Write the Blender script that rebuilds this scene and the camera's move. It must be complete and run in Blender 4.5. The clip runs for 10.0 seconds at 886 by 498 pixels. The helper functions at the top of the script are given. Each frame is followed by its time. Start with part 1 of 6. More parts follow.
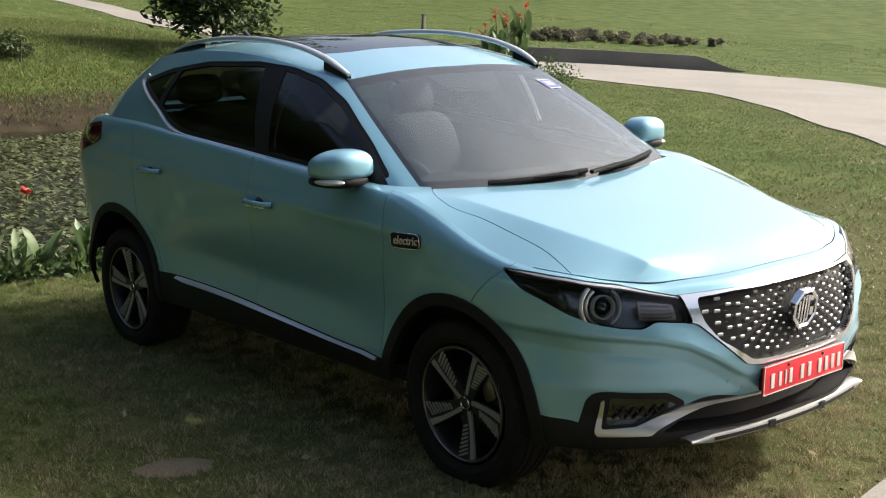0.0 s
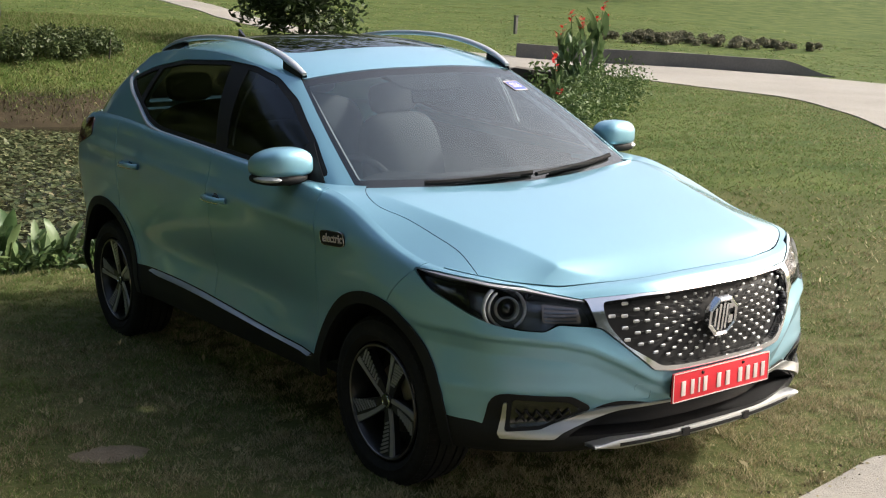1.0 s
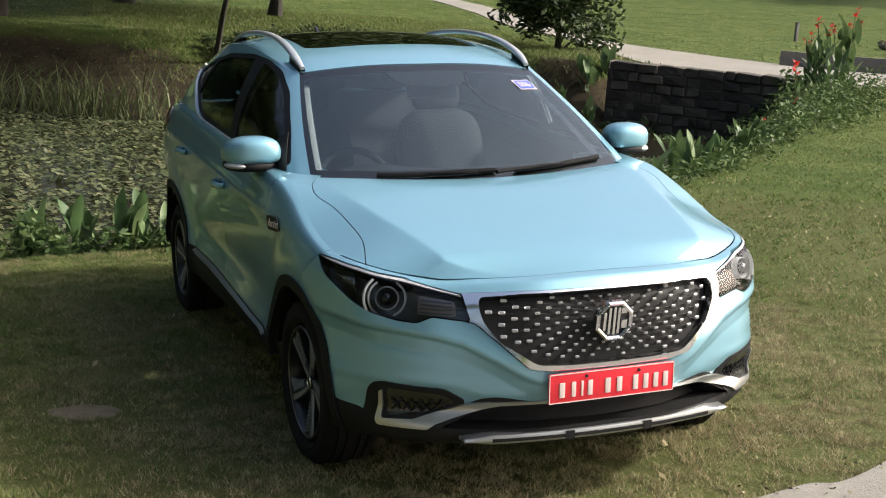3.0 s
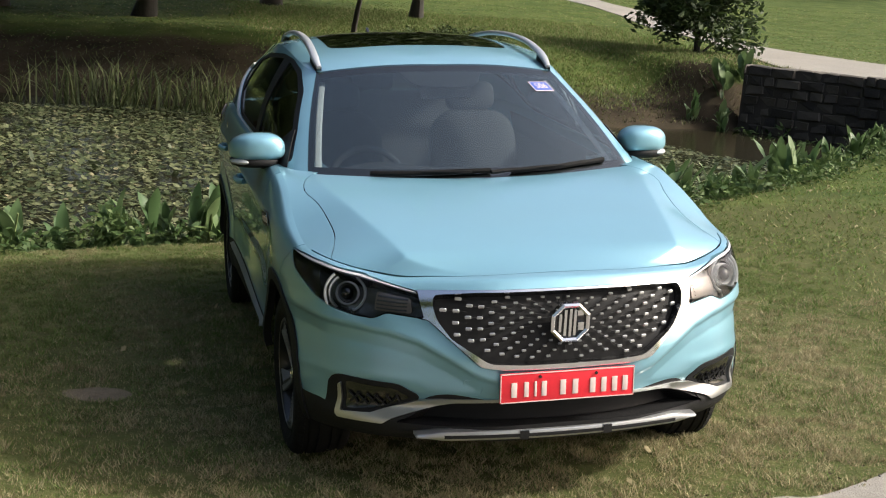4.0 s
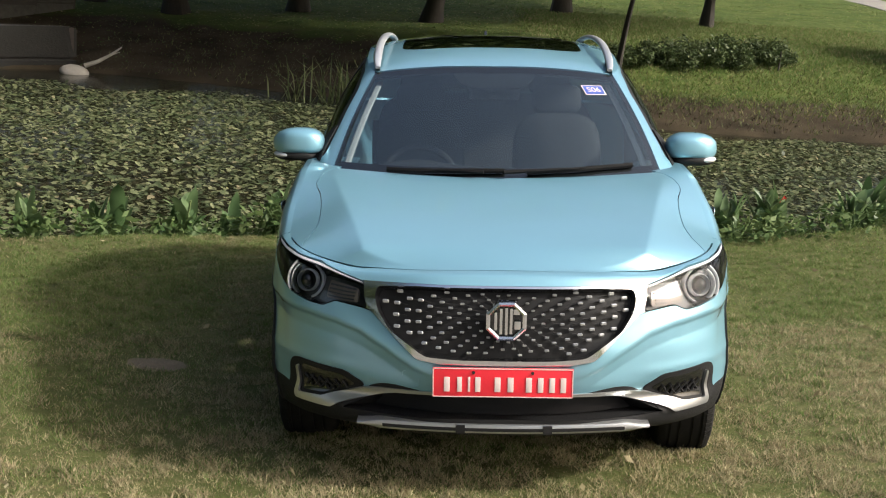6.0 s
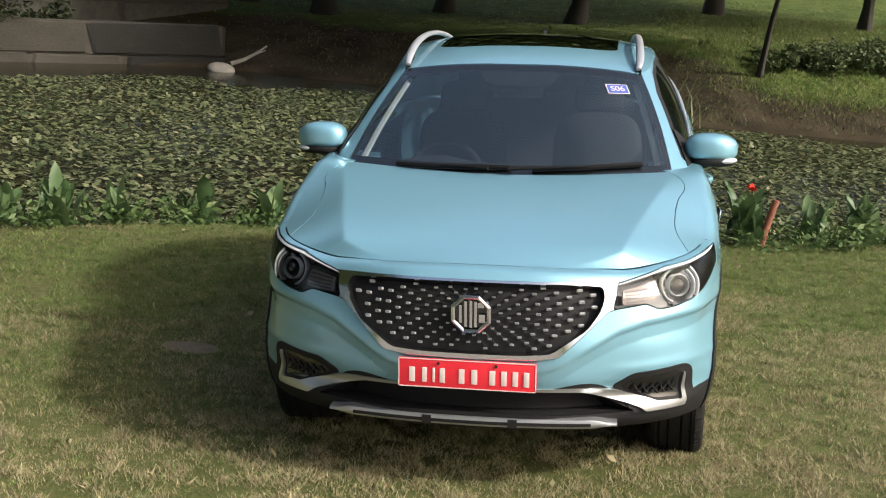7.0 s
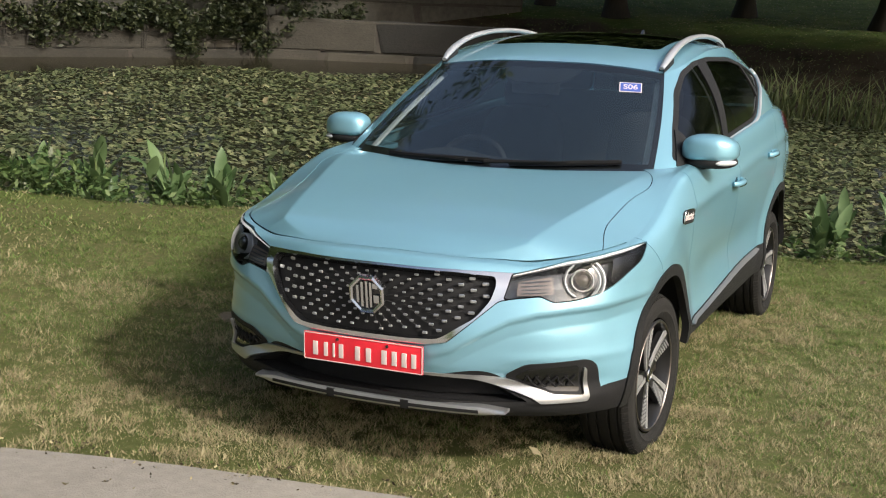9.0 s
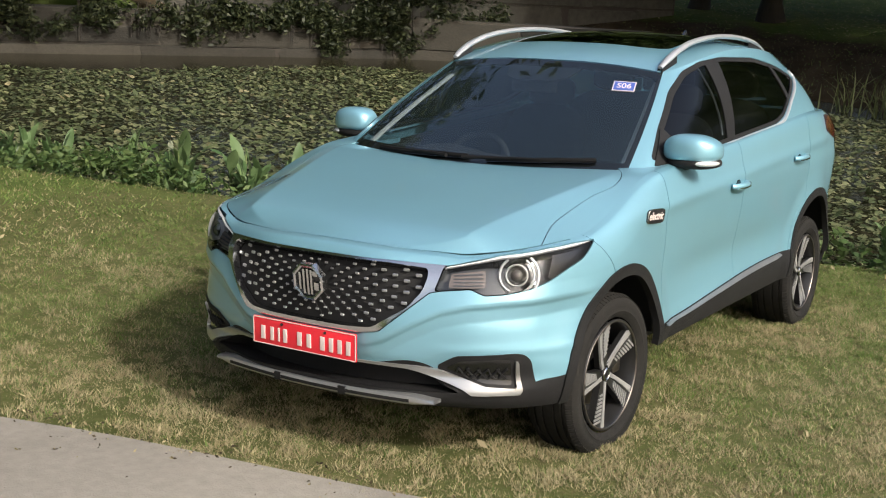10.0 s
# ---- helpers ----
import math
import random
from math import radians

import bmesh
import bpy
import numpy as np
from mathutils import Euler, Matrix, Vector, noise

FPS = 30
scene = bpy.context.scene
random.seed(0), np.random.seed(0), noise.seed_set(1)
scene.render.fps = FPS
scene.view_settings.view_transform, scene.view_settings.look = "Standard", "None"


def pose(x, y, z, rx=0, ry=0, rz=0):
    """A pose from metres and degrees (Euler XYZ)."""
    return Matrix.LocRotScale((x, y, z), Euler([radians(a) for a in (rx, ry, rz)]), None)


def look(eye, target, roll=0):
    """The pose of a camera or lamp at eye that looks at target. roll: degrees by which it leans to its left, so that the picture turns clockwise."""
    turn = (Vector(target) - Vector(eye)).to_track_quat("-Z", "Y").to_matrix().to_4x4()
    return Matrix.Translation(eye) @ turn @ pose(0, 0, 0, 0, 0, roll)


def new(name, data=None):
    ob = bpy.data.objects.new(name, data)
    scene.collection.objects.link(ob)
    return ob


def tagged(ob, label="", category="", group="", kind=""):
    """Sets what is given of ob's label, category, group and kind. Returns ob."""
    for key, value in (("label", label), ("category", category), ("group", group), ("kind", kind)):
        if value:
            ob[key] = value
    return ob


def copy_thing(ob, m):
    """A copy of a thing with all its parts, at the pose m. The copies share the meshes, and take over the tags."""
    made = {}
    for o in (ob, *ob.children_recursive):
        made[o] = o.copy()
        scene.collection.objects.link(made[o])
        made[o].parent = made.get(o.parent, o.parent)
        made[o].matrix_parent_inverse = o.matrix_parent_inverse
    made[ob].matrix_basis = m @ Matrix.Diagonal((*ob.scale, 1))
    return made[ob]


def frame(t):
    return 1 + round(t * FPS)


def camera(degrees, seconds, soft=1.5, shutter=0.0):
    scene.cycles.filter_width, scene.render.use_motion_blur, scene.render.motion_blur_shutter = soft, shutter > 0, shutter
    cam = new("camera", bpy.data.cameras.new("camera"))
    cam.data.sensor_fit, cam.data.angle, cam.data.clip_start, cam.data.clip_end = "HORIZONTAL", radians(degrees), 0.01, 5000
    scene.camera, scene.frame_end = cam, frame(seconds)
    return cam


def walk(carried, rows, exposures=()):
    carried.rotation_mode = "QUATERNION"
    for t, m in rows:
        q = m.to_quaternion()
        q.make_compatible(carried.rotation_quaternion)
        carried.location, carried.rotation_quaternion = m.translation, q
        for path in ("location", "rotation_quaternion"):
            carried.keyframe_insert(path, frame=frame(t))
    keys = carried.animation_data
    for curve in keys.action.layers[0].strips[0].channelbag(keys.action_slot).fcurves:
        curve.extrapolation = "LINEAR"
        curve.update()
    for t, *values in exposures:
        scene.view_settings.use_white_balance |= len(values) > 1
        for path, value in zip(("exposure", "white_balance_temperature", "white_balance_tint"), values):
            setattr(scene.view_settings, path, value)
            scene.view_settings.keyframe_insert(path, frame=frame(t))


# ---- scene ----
cam = camera(38.6, 10.0, 1.1)
# the lawn on which the car stands slopes a little: the car's own frame, laid into the world
SLOPE = Matrix.Rotation(-math.atan(0.035), 4, 'X') @ Matrix.Rotation(-math.atan(0.065), 4, 'Y')
PATH = [
    (0, (-3.704, -4.588, 1.771), (-2.437, -3.09, 1.38), -0.9),
    (0.5, (-3.48, -4.787, 1.77), (-2.272, -3.242, 1.38), -0.8),
    (1, (-3.206, -5.017, 1.763), (-2.071, -3.417, 1.376), -0.5),
    (1.5, (-2.94, -5.235, 1.755), (-1.89, -3.577, 1.369), -0.4),
    (2, (-2.643, -5.444, 1.743), (-1.701, -3.721, 1.361), -0.3),
    (2.5, (-2.353, -5.618, 1.736), (-1.518, -3.84, 1.356), -0.1),
    (4, (-1.431, -6.03, 1.728), (-0.946, -4.127, 1.353), 0.3),
    (4.5, (-1.139, -6.13, 1.728), (-0.767, -4.201, 1.354), 0.4),
    (5, (-0.818, -6.206, 1.721), (-0.575, -4.256, 1.35), 0.6),
    (5.5, (-0.51, -6.261, 1.717), (-0.394, -4.299, 1.348), 0.6),
    (7, (0.483, -6.321, 1.702), (0.211, -4.374, 1.335), 1.0),
    (7.5, (0.824, -6.293, 1.701), (0.426, -4.368, 1.333), 1.1),
    (8, (1.207, -6.247, 1.696), (0.674, -4.355, 1.328), 1.4),
    (8.5, (1.582, -6.178, 1.693), (0.926, -4.325, 1.324), 1.5),
    (9, (1.999, -6.068, 1.692), (1.214, -4.266, 1.322), 1.5),
    (9.5, (2.387, -5.929, 1.692), (1.483, -4.184, 1.321), 1.7),
    (10, (2.792, -5.741, 1.687), (1.76, -4.068, 1.315), 1.8),
]
walk(cam, [(t, SLOPE @ look(eye, target, roll)) for t, eye, target, roll in PATH], [(0, 1.02), (4, 0.91), (7, 0.78), (10, 0.60)])

# ---- sun, sky ----
SUN_AZ, SUN_EL = 107.0, 38.0      # degrees: from +y towards +x; above the horizon
world = bpy.data.worlds.new("sky")
scene.world = world
world.use_nodes = True
wn = world.node_tree.nodes
sky = wn.new("ShaderNodeTexSky")
sky.sky_type = 'NISHITA'
sky.sun_disc = False
sky.sun_elevation = radians(SUN_EL)
sky.sun_rotation = radians(SUN_AZ)
sky.air_density, sky.dust_density, sky.ozone_density = 1.0, 7.0, 1.0
world.node_tree.links.new(sky.outputs[0], wn["Background"].inputs[0])
wn["Background"].inputs[1].default_value = 0.15
sun = new("sun", bpy.data.lights.new("sun", 'SUN'))
sun.data.energy, sun.data.angle, sun.data.color = 2.9, radians(3.5), (0.98, 0.955, 0.88)
sun_dir = Vector((math.sin(radians(SUN_AZ)) * math.cos(radians(SUN_EL)), math.cos(radians(SUN_AZ)) * math.cos(radians(SUN_EL)), math.sin(radians(SUN_EL))))
sun.matrix_world = look(sun_dir * 50, (0, 0, 0))


# ---- materials ----
def material(name, colour, rough=0.5, metal=0.0, colour2=None, scale=8.0, fine=60.0, fine_mix=0.25, bump=0.0, bump_scale=80.0,
             coat=0.0, spec=0.5, random_by=None, alpha=1.0, rough_vary=0.0, stretch=(1, 1, 1), colour3=None):
    """A procedural surface: two scales of noise blend colour towards colour2, a random share per piece, bump, clear coat."""
    m = bpy.data.materials.new(name)
    m.use_nodes = True
    nt = m.node_tree
    n, l = nt.nodes, nt.links
    b = n["Principled BSDF"]
    b.inputs["Roughness"].default_value = rough
    b.inputs["Metallic"].default_value = metal
    b.inputs["Coat Weight"].default_value = coat
    b.inputs["Coat Roughness"].default_value = 0.04
    b.inputs["Specular IOR Level"].default_value = spec
    b.inputs["Base Color"].default_value = (*colour, 1)
    geo = n.new("ShaderNodeNewGeometry")
    coords = n.new("ShaderNodeMapping")
    coords.inputs["Scale"].default_value = stretch
    l.new(geo.outputs["Position"], coords.inputs["Vector"])
    if colour2 is not None:
        big = n.new("ShaderNodeTexNoise")
        big.inputs["Scale"].default_value = scale
        big.inputs["Detail"].default_value = 5
        l.new(coords.outputs[0], big.inputs["Vector"])
        small = n.new("ShaderNodeTexNoise")
        small.inputs["Scale"].default_value = fine
        small.inputs["Detail"].default_value = 3
        l.new(coords.outputs[0], small.inputs["Vector"])
        mixed = n.new("ShaderNodeMath")
        mixed.operation = 'MULTIPLY_ADD'
        mixed.inputs[1].default_value = fine_mix
        l.new(small.outputs[0], mixed.inputs[0])
        part_big = n.new("ShaderNodeMath")
        part_big.operation = 'MULTIPLY'
        part_big.inputs[1].default_value = 1 - fine_mix
        l.new(big.outputs[0], part_big.inputs[0])
        l.new(part_big.outputs[0], mixed.inputs[2])
        fac = mixed.outputs[0]
        if random_by:
            add = n.new("ShaderNodeMath")
            add.operation = 'MULTIPLY_ADD'
            add.inputs[1].default_value = 0.5
            if random_by == "island":
                l.new(geo.outputs["Random Per Island"], add.inputs[0])
            else:
                info = n.new("ShaderNodeObjectInfo")
                l.new(info.outputs["Random"], add.inputs[0])
            half = n.new("ShaderNodeMath")
            half.operation = 'MULTIPLY'
            half.inputs[1].default_value = 0.5
            l.new(fac, half.inputs[0])
            l.new(half.outputs[0], add.inputs[2])
            fac = add.outputs[0]
        ramp = n.new("ShaderNodeValToRGB")
        e = ramp.color_ramp.elements
        e[0].position, e[0].color = 0.3, (*colour, 1)
        e[1].position, e[1].color = 0.7, (*colour2, 1)
        if colour3 is not None:
            mid = e.new(0.5)
            mid.color = (*colour3, 1)
        l.new(fac, ramp.inputs[0])
        l.new(ramp.outputs[0], b.inputs["Base Color"])
        if rough_vary:
            rv = n.new("ShaderNodeMapRange")
            rv.inputs[3].default_value = rough - rough_vary
            rv.inputs[4].default_value = rough + rough_vary
            l.new(small.outputs[0], rv.inputs[0])
            l.new(rv.outputs[0], b.inputs["Roughness"])
    if bump:
        bt = n.new("ShaderNodeTexNoise")
        bt.inputs["Scale"].default_value = bump_scale
        bt.inputs["Detail"].default_value = 4
        l.new(coords.outputs[0], bt.inputs["Vector"])
        bn = n.new("ShaderNodeBump")
        bn.inputs["Strength"].default_value = min(bump, 1)
        bn.inputs["Distance"].default_value = 0.01
        l.new(bt.outputs[0], bn.inputs["Height"])
        l.new(bn.outputs[0], b.inputs["Normal"])
    return m


def glass_material(name, tint, rough=0.0, ior=1.55):
    """A thin pane: mostly see-through, tinted, with a mirror coat that grows at a grazing look."""
    m = bpy.data.materials.new(name)
    m.use_nodes = True
    n, l = m.node_tree.nodes, m.node_tree.links
    n.remove(n["Principled BSDF"])
    clear = n.new("ShaderNodeBsdfTransparent")
    clear.inputs[0].default_value = (*tint, 1)
    gloss = n.new("ShaderNodeBsdfGlossy")
    gloss.inputs["Roughness"].default_value = rough
    fres = n.new("ShaderNodeFresnel")
    fres.inputs["IOR"].default_value = ior
    mix = n.new("ShaderNodeMixShader")
    l.new(fres.outputs[0], mix.inputs[0])
    l.new(clear.outputs[0], mix.inputs[1])
    l.new(gloss.outputs[0], mix.inputs[2])
    l.new(mix.outputs[0], n["Material Output"].inputs[0])
    return m


PAINT = material("car_paint", (0.178, 0.362, 0.442), 0.40, 0.42, (0.185, 0.384, 0.487), 3.0, 900.0, 0.5, coat=1.0, rough_vary=0.05)
BLACK_PLASTIC = material("black_plastic", (0.008, 0.008, 0.009), 0.62, 0, (0.013, 0.013, 0.013), 6, 300, 0.5, bump=0.15, bump_scale=700, spec=0.22)
GLOSS_BLACK = material("gloss_black", (0.008, 0.008, 0.009), 0.12, 0, (0.012, 0.012, 0.012), 5, 90, coat=0.5)
CHROME = material("chrome", (0.66, 0.67, 0.68), 0.16, 1.0, (0.66, 0.67, 0.68), 6, 120, rough_vary=0.04)
BRIGHT_TRIM = material("bright_trim", (0.50, 0.51, 0.52), 0.32, 0.55, (0.44, 0.45, 0.46), 6, 120)
SATIN = material("satin_silver", (0.42, 0.43, 0.44), 0.32, 0.85, (0.49, 0.49, 0.49), 8, 200, rough_vary=0.06)
RUBBER = material("rubber", (0.006, 0.006, 0.006), 0.85, 0, (0.018, 0.017, 0.015), 5, 60, 0.4, bump=0.2, bump_scale=300, spec=0.2)
RIM_DARK = material("rim_dark", (0.016, 0.016, 0.017), 0.3, 0.4, (0.03, 0.03, 0.03), 9, 90)
RIM_BRIGHT = material("rim_machined", (0.36, 0.36, 0.36), 0.36, 0.5, (0.29, 0.29, 0.29), 12, 300, rough_vary=0.08)
WIPER_BLACK = material("wiper_black", (0.006, 0.006, 0.007), 0.7, 0, (0.010, 0.010, 0.010), 6, 200, spec=0.08)
STEEL = material("brake_steel", (0.25, 0.24, 0.23), 0.4, 1.0, (0.16, 0.13, 0.11), 12, 100)
DARK_TRIM = material("interior_trim", (0.012, 0.013, 0.014), 0.7, 0, (0.02, 0.02, 0.022), 7, 200, bump=0.1, bump_scale=500)
HEADLINER = material("headliner", (0.07, 0.068, 0.066), 0.9, 0, (0.09, 0.088, 0.085), 7, 300)
SEAT_CLOTH = material("seat_leather", (0.013, 0.013, 0.013), 0.7, 0, (0.020, 0.020, 0.020), 7, 150, bump=0.15, bump_scale=300)
PALE_TRIM = material("pale_trim", (0.50, 0.50, 0.48), 0.7, 0, (0.56, 0.555, 0.535), 5, 100)
PLATE_RED = material("plate_red", (0.62, 0.015, 0.03), 0.35, 0, (0.70, 0.025, 0.04), 7, 120)
PLATE_WHITE = material("plate_white", (0.66, 0.56, 0.54), 0.4, 0, (0.58, 0.48, 0.46), 20, 200)
LAMP_WHITE = material("lamp_white", (0.52, 0.53, 0.54), 0.2, 0.0, (0.45, 0.46, 0.47), 9, 90)
AMBER = material("turn_lens", (0.17, 0.145, 0.13), 0.25, 0.3, (0.23, 0.19, 0.17), 20, 90)
REFLECTOR = material("lamp_reflector", (0.075, 0.079, 0.085), 0.16, 0.45, (0.125, 0.13, 0.138), 9, 90)
TAIL_RED = material("tail_red", (0.045, 0.003, 0.003), 0.1, 0.0, (0.06, 0.004, 0.004), 9, 90, coat=0.6)
STICKER_BLUE = material("sticker_blue", (0.02, 0.06, 0.32), 0.4, 0, (0.03, 0.08, 0.36), 20, 90)
SCREEN_GLASS = glass_material("clear_glass", (0.56, 0.65, 0.68), 0.0, 1.85)
DARK_GLASS = glass_material("tinted_glass", (0.13, 0.145, 0.15), 0.09, 1.45)
LENS_GLASS = glass_material("lens_glass", (0.92, 0.93, 0.94), 0.0, 1.28)
# bluish glossy veil: stands in for the haze of reflections in the windshield
FILM = bpy.data.materials.new("reflection_veil")
FILM.use_nodes = True
fn, fl = FILM.node_tree.nodes, FILM.node_tree.links
fn.remove(fn["Principled BSDF"])
film_clear, film_gloss, film_mix = fn.new("ShaderNodeBsdfTransparent"), fn.new("ShaderNodeBsdfGlossy"), fn.new("ShaderNodeMixShader")
film_gloss.inputs["Color"].default_value = (0.66, 0.88, 1.0, 1)
film_gloss.inputs["Roughness"].default_value = 0.5
film_mix.inputs[0].default_value = 0.08
fl.new(film_clear.outputs[0], film_mix.inputs[1])
fl.new(film_gloss.outputs[0], film_mix.inputs[2])
fl.new(film_mix.outputs[0], fn["Material Output"].inputs[0])
ROOF_GLASS = glass_material("roof_glass", (0.05, 0.05, 0.05), 0.02, 2.0)


# ---- mesh tools ----
def link_mesh(name, mesh, material_, parent=None, label=""):
    mesh.materials.append(material_)
    ob = new(name, mesh)
    ob.parent = parent
    return tagged(ob, label)


def part(name, bm, material_, parent=None, label="", smooth=True):
    """Links a bmesh as one mesh object under a thing or a part."""
    mesh = bpy.data.meshes.new(name)
    bmesh.ops.recalc_face_normals(bm, faces=bm.faces[:])
    bm.to_mesh(mesh)
    bm.free()
    if smooth:
        mesh.shade_smooth()
        mesh.set_sharp_from_angle(angle=radians(38))
    return link_mesh(name, mesh, material_, parent, label)


def thing(name, place, label, category, group=""):
    """An Empty at the base of a thing."""
    ob = new(name)
    ob.empty_display_size = 0.1
    ob.matrix_world = place
    return tagged(ob, label, category, group)


def raw(name, verts, faces, material_, parent=None, label="", smooth=False):
    mesh = bpy.data.meshes.new(name)
    mesh.from_pydata([tuple(v) for v in verts], [], [tuple(f) for f in faces])
    if smooth:
        mesh.shade_smooth()
    return link_mesh(name, mesh, material_, parent, label)


def box_bm(sx, sy, sz, at=(0, 0, 0), bevel=0.0, segments=2, turn=None):
    bm = bmesh.new()
    bmesh.ops.create_cube(bm, size=1, matrix=Matrix.Translation(at) @ (turn or Matrix()) @ Matrix.Diagonal((sx, sy, sz, 1)))
    if bevel:
        bmesh.ops.bevel(bm, geom=bm.edges[:], offset=bevel, segments=segments, affect='EDGES', profile=0.6)
    return bm


def join_bm(*bms):
    out = bmesh.new()
    for b in bms:
        tmp = bpy.data.meshes.new("tmp")
        b.to_mesh(tmp)
        b.free()
        out.from_mesh(tmp)
        bpy.data.meshes.remove(tmp)
    return out


def tube_bm(points, radius, sides=8, flat=1.0, closed=False, taper=None):
    """A tube round a line of points; flat squeezes its height."""
    bm = bmesh.new()
    pts = [Vector(p) for p in points]
    rings = []
    n = len(pts)
    for i, p in enumerate(pts):
        a = pts[(i - 1) % n] if closed or i else p
        b = pts[(i + 1) % n] if closed or i < n - 1 else p
        d = (b - a).normalized()
        side = d.cross(Vector((0, 0, 1)))
        side = side.normalized() if side.length > 1e-4 else Vector((1, 0, 0))
        up = side.cross(d)
        r = radius * (taper(i / (n - 1)) if taper else 1)
        rings.append([bm.verts.new(p + side * math.cos(k * 2 * math.pi / sides) * r + up * math.sin(k * 2 * math.pi / sides) * r * flat) for k in range(sides)])
    for i in range(n if closed else n - 1):
        p, q = rings[i], rings[(i + 1) % n]
        for k in range(sides):
            bm.faces.new((p[k], p[(k + 1) % sides], q[(k + 1) % sides], q[k]))
    if not closed:
        bm.faces.new(rings[0])
        bm.faces.new(rings[-1])
    return bm


def lathe_bm(profile, segments=48, axis='X', start=0.0, end=2 * math.pi):
    """Turns (radius, along) pairs about an axis."""
    bm = bmesh.new()
    full = abs(end - start - 2 * math.pi) < 1e-6
    steps = segments if full else segments + 1
    rows = []
    for r, a in profile:
        row = []
        for k in range(steps):
            t = start + (end - start) * k / segments
            c, s = math.cos(t) * r, math.sin(t) * r
            row.append(bm.verts.new((a, c, s) if axis == 'X' else (c, s, a) if axis == 'Z' else (c, a, s)))
        rows.append(row)
    for p, q in zip(rows, rows[1:]):
        for k in range(segments):
            j = (k + 1) % steps
            bm.faces.new((p[k], p[j], q[j], q[k]))
    return bm


def smoothstep(a, b, x):
    t = np.clip((x - a) / (b - a), 0, 1)
    return t * t * (3 - 2 * t)


def spline(xs, ys):
    """A smooth line through few knots (Catmull-Rom with true spacing)."""
    xs, ys = np.array(xs, float), np.array(ys, float)
    m = np.gradient(ys, xs)

    def at(x):
        x = np.clip(np.asarray(x, float), xs[0], xs[-1])
        i = np.clip(np.searchsorted(xs, x, side='right') - 1, 0, len(xs) - 2)
        h = xs[i + 1] - xs[i]
        t = (x - xs[i]) / h
        return ((2 * t ** 3 - 3 * t ** 2 + 1) * ys[i] + (t ** 3 - 2 * t ** 2 + t) * h * m[i]
                + (-2 * t ** 3 + 3 * t ** 2) * ys[i + 1] + (t ** 3 - t ** 2) * h * m[i + 1])
    return at


def poly_distance(px, py, poly):
    """Signed distance to a polygon, negative inside."""
    pts = np.array(poly, float)
    best = np.full(px.shape, 1e9)
    inside = np.zeros(px.shape, bool)
    for (ax, ay), (bx, by) in zip(pts, np.roll(pts, -1, 0)):
        ex, ey = bx - ax, by - ay
        t = np.clip(((px - ax) * ex + (py - ay) * ey) / (ex * ex + ey * ey + 1e-12), 0, 1)
        best = np.minimum(best, np.hypot(px - ax - t * ex, py - ay - t * ey))
        cross = ((ay > py) != (by > py)) & (px < ex * (py - ay) / (ey if abs(ey) > 1e-12 else 1e-12) + ax)
        inside ^= cross
    return np.where(inside, -best, best)


def rounded(poly, r, steps=4):
    """The polygon with its corners rounded."""
    out = []
    n = len(poly)
    for i in range(n):
        a, p, b = (Vector((*poly[j % n], 0)) for j in (i - 1, i, i + 1))
        la, lb = (a - p).length, (b - p).length
        k = min(r, la * 0.45, lb * 0.45)
        s, e = p + (a - p) / la * k, p + (b - p) / lb * k
        for j in range(steps + 1):
            t = j / steps
            q = s * (1 - t) ** 2 + p * 2 * t * (1 - t) + e * t * t
            out.append((q.x, q.y))
    return out


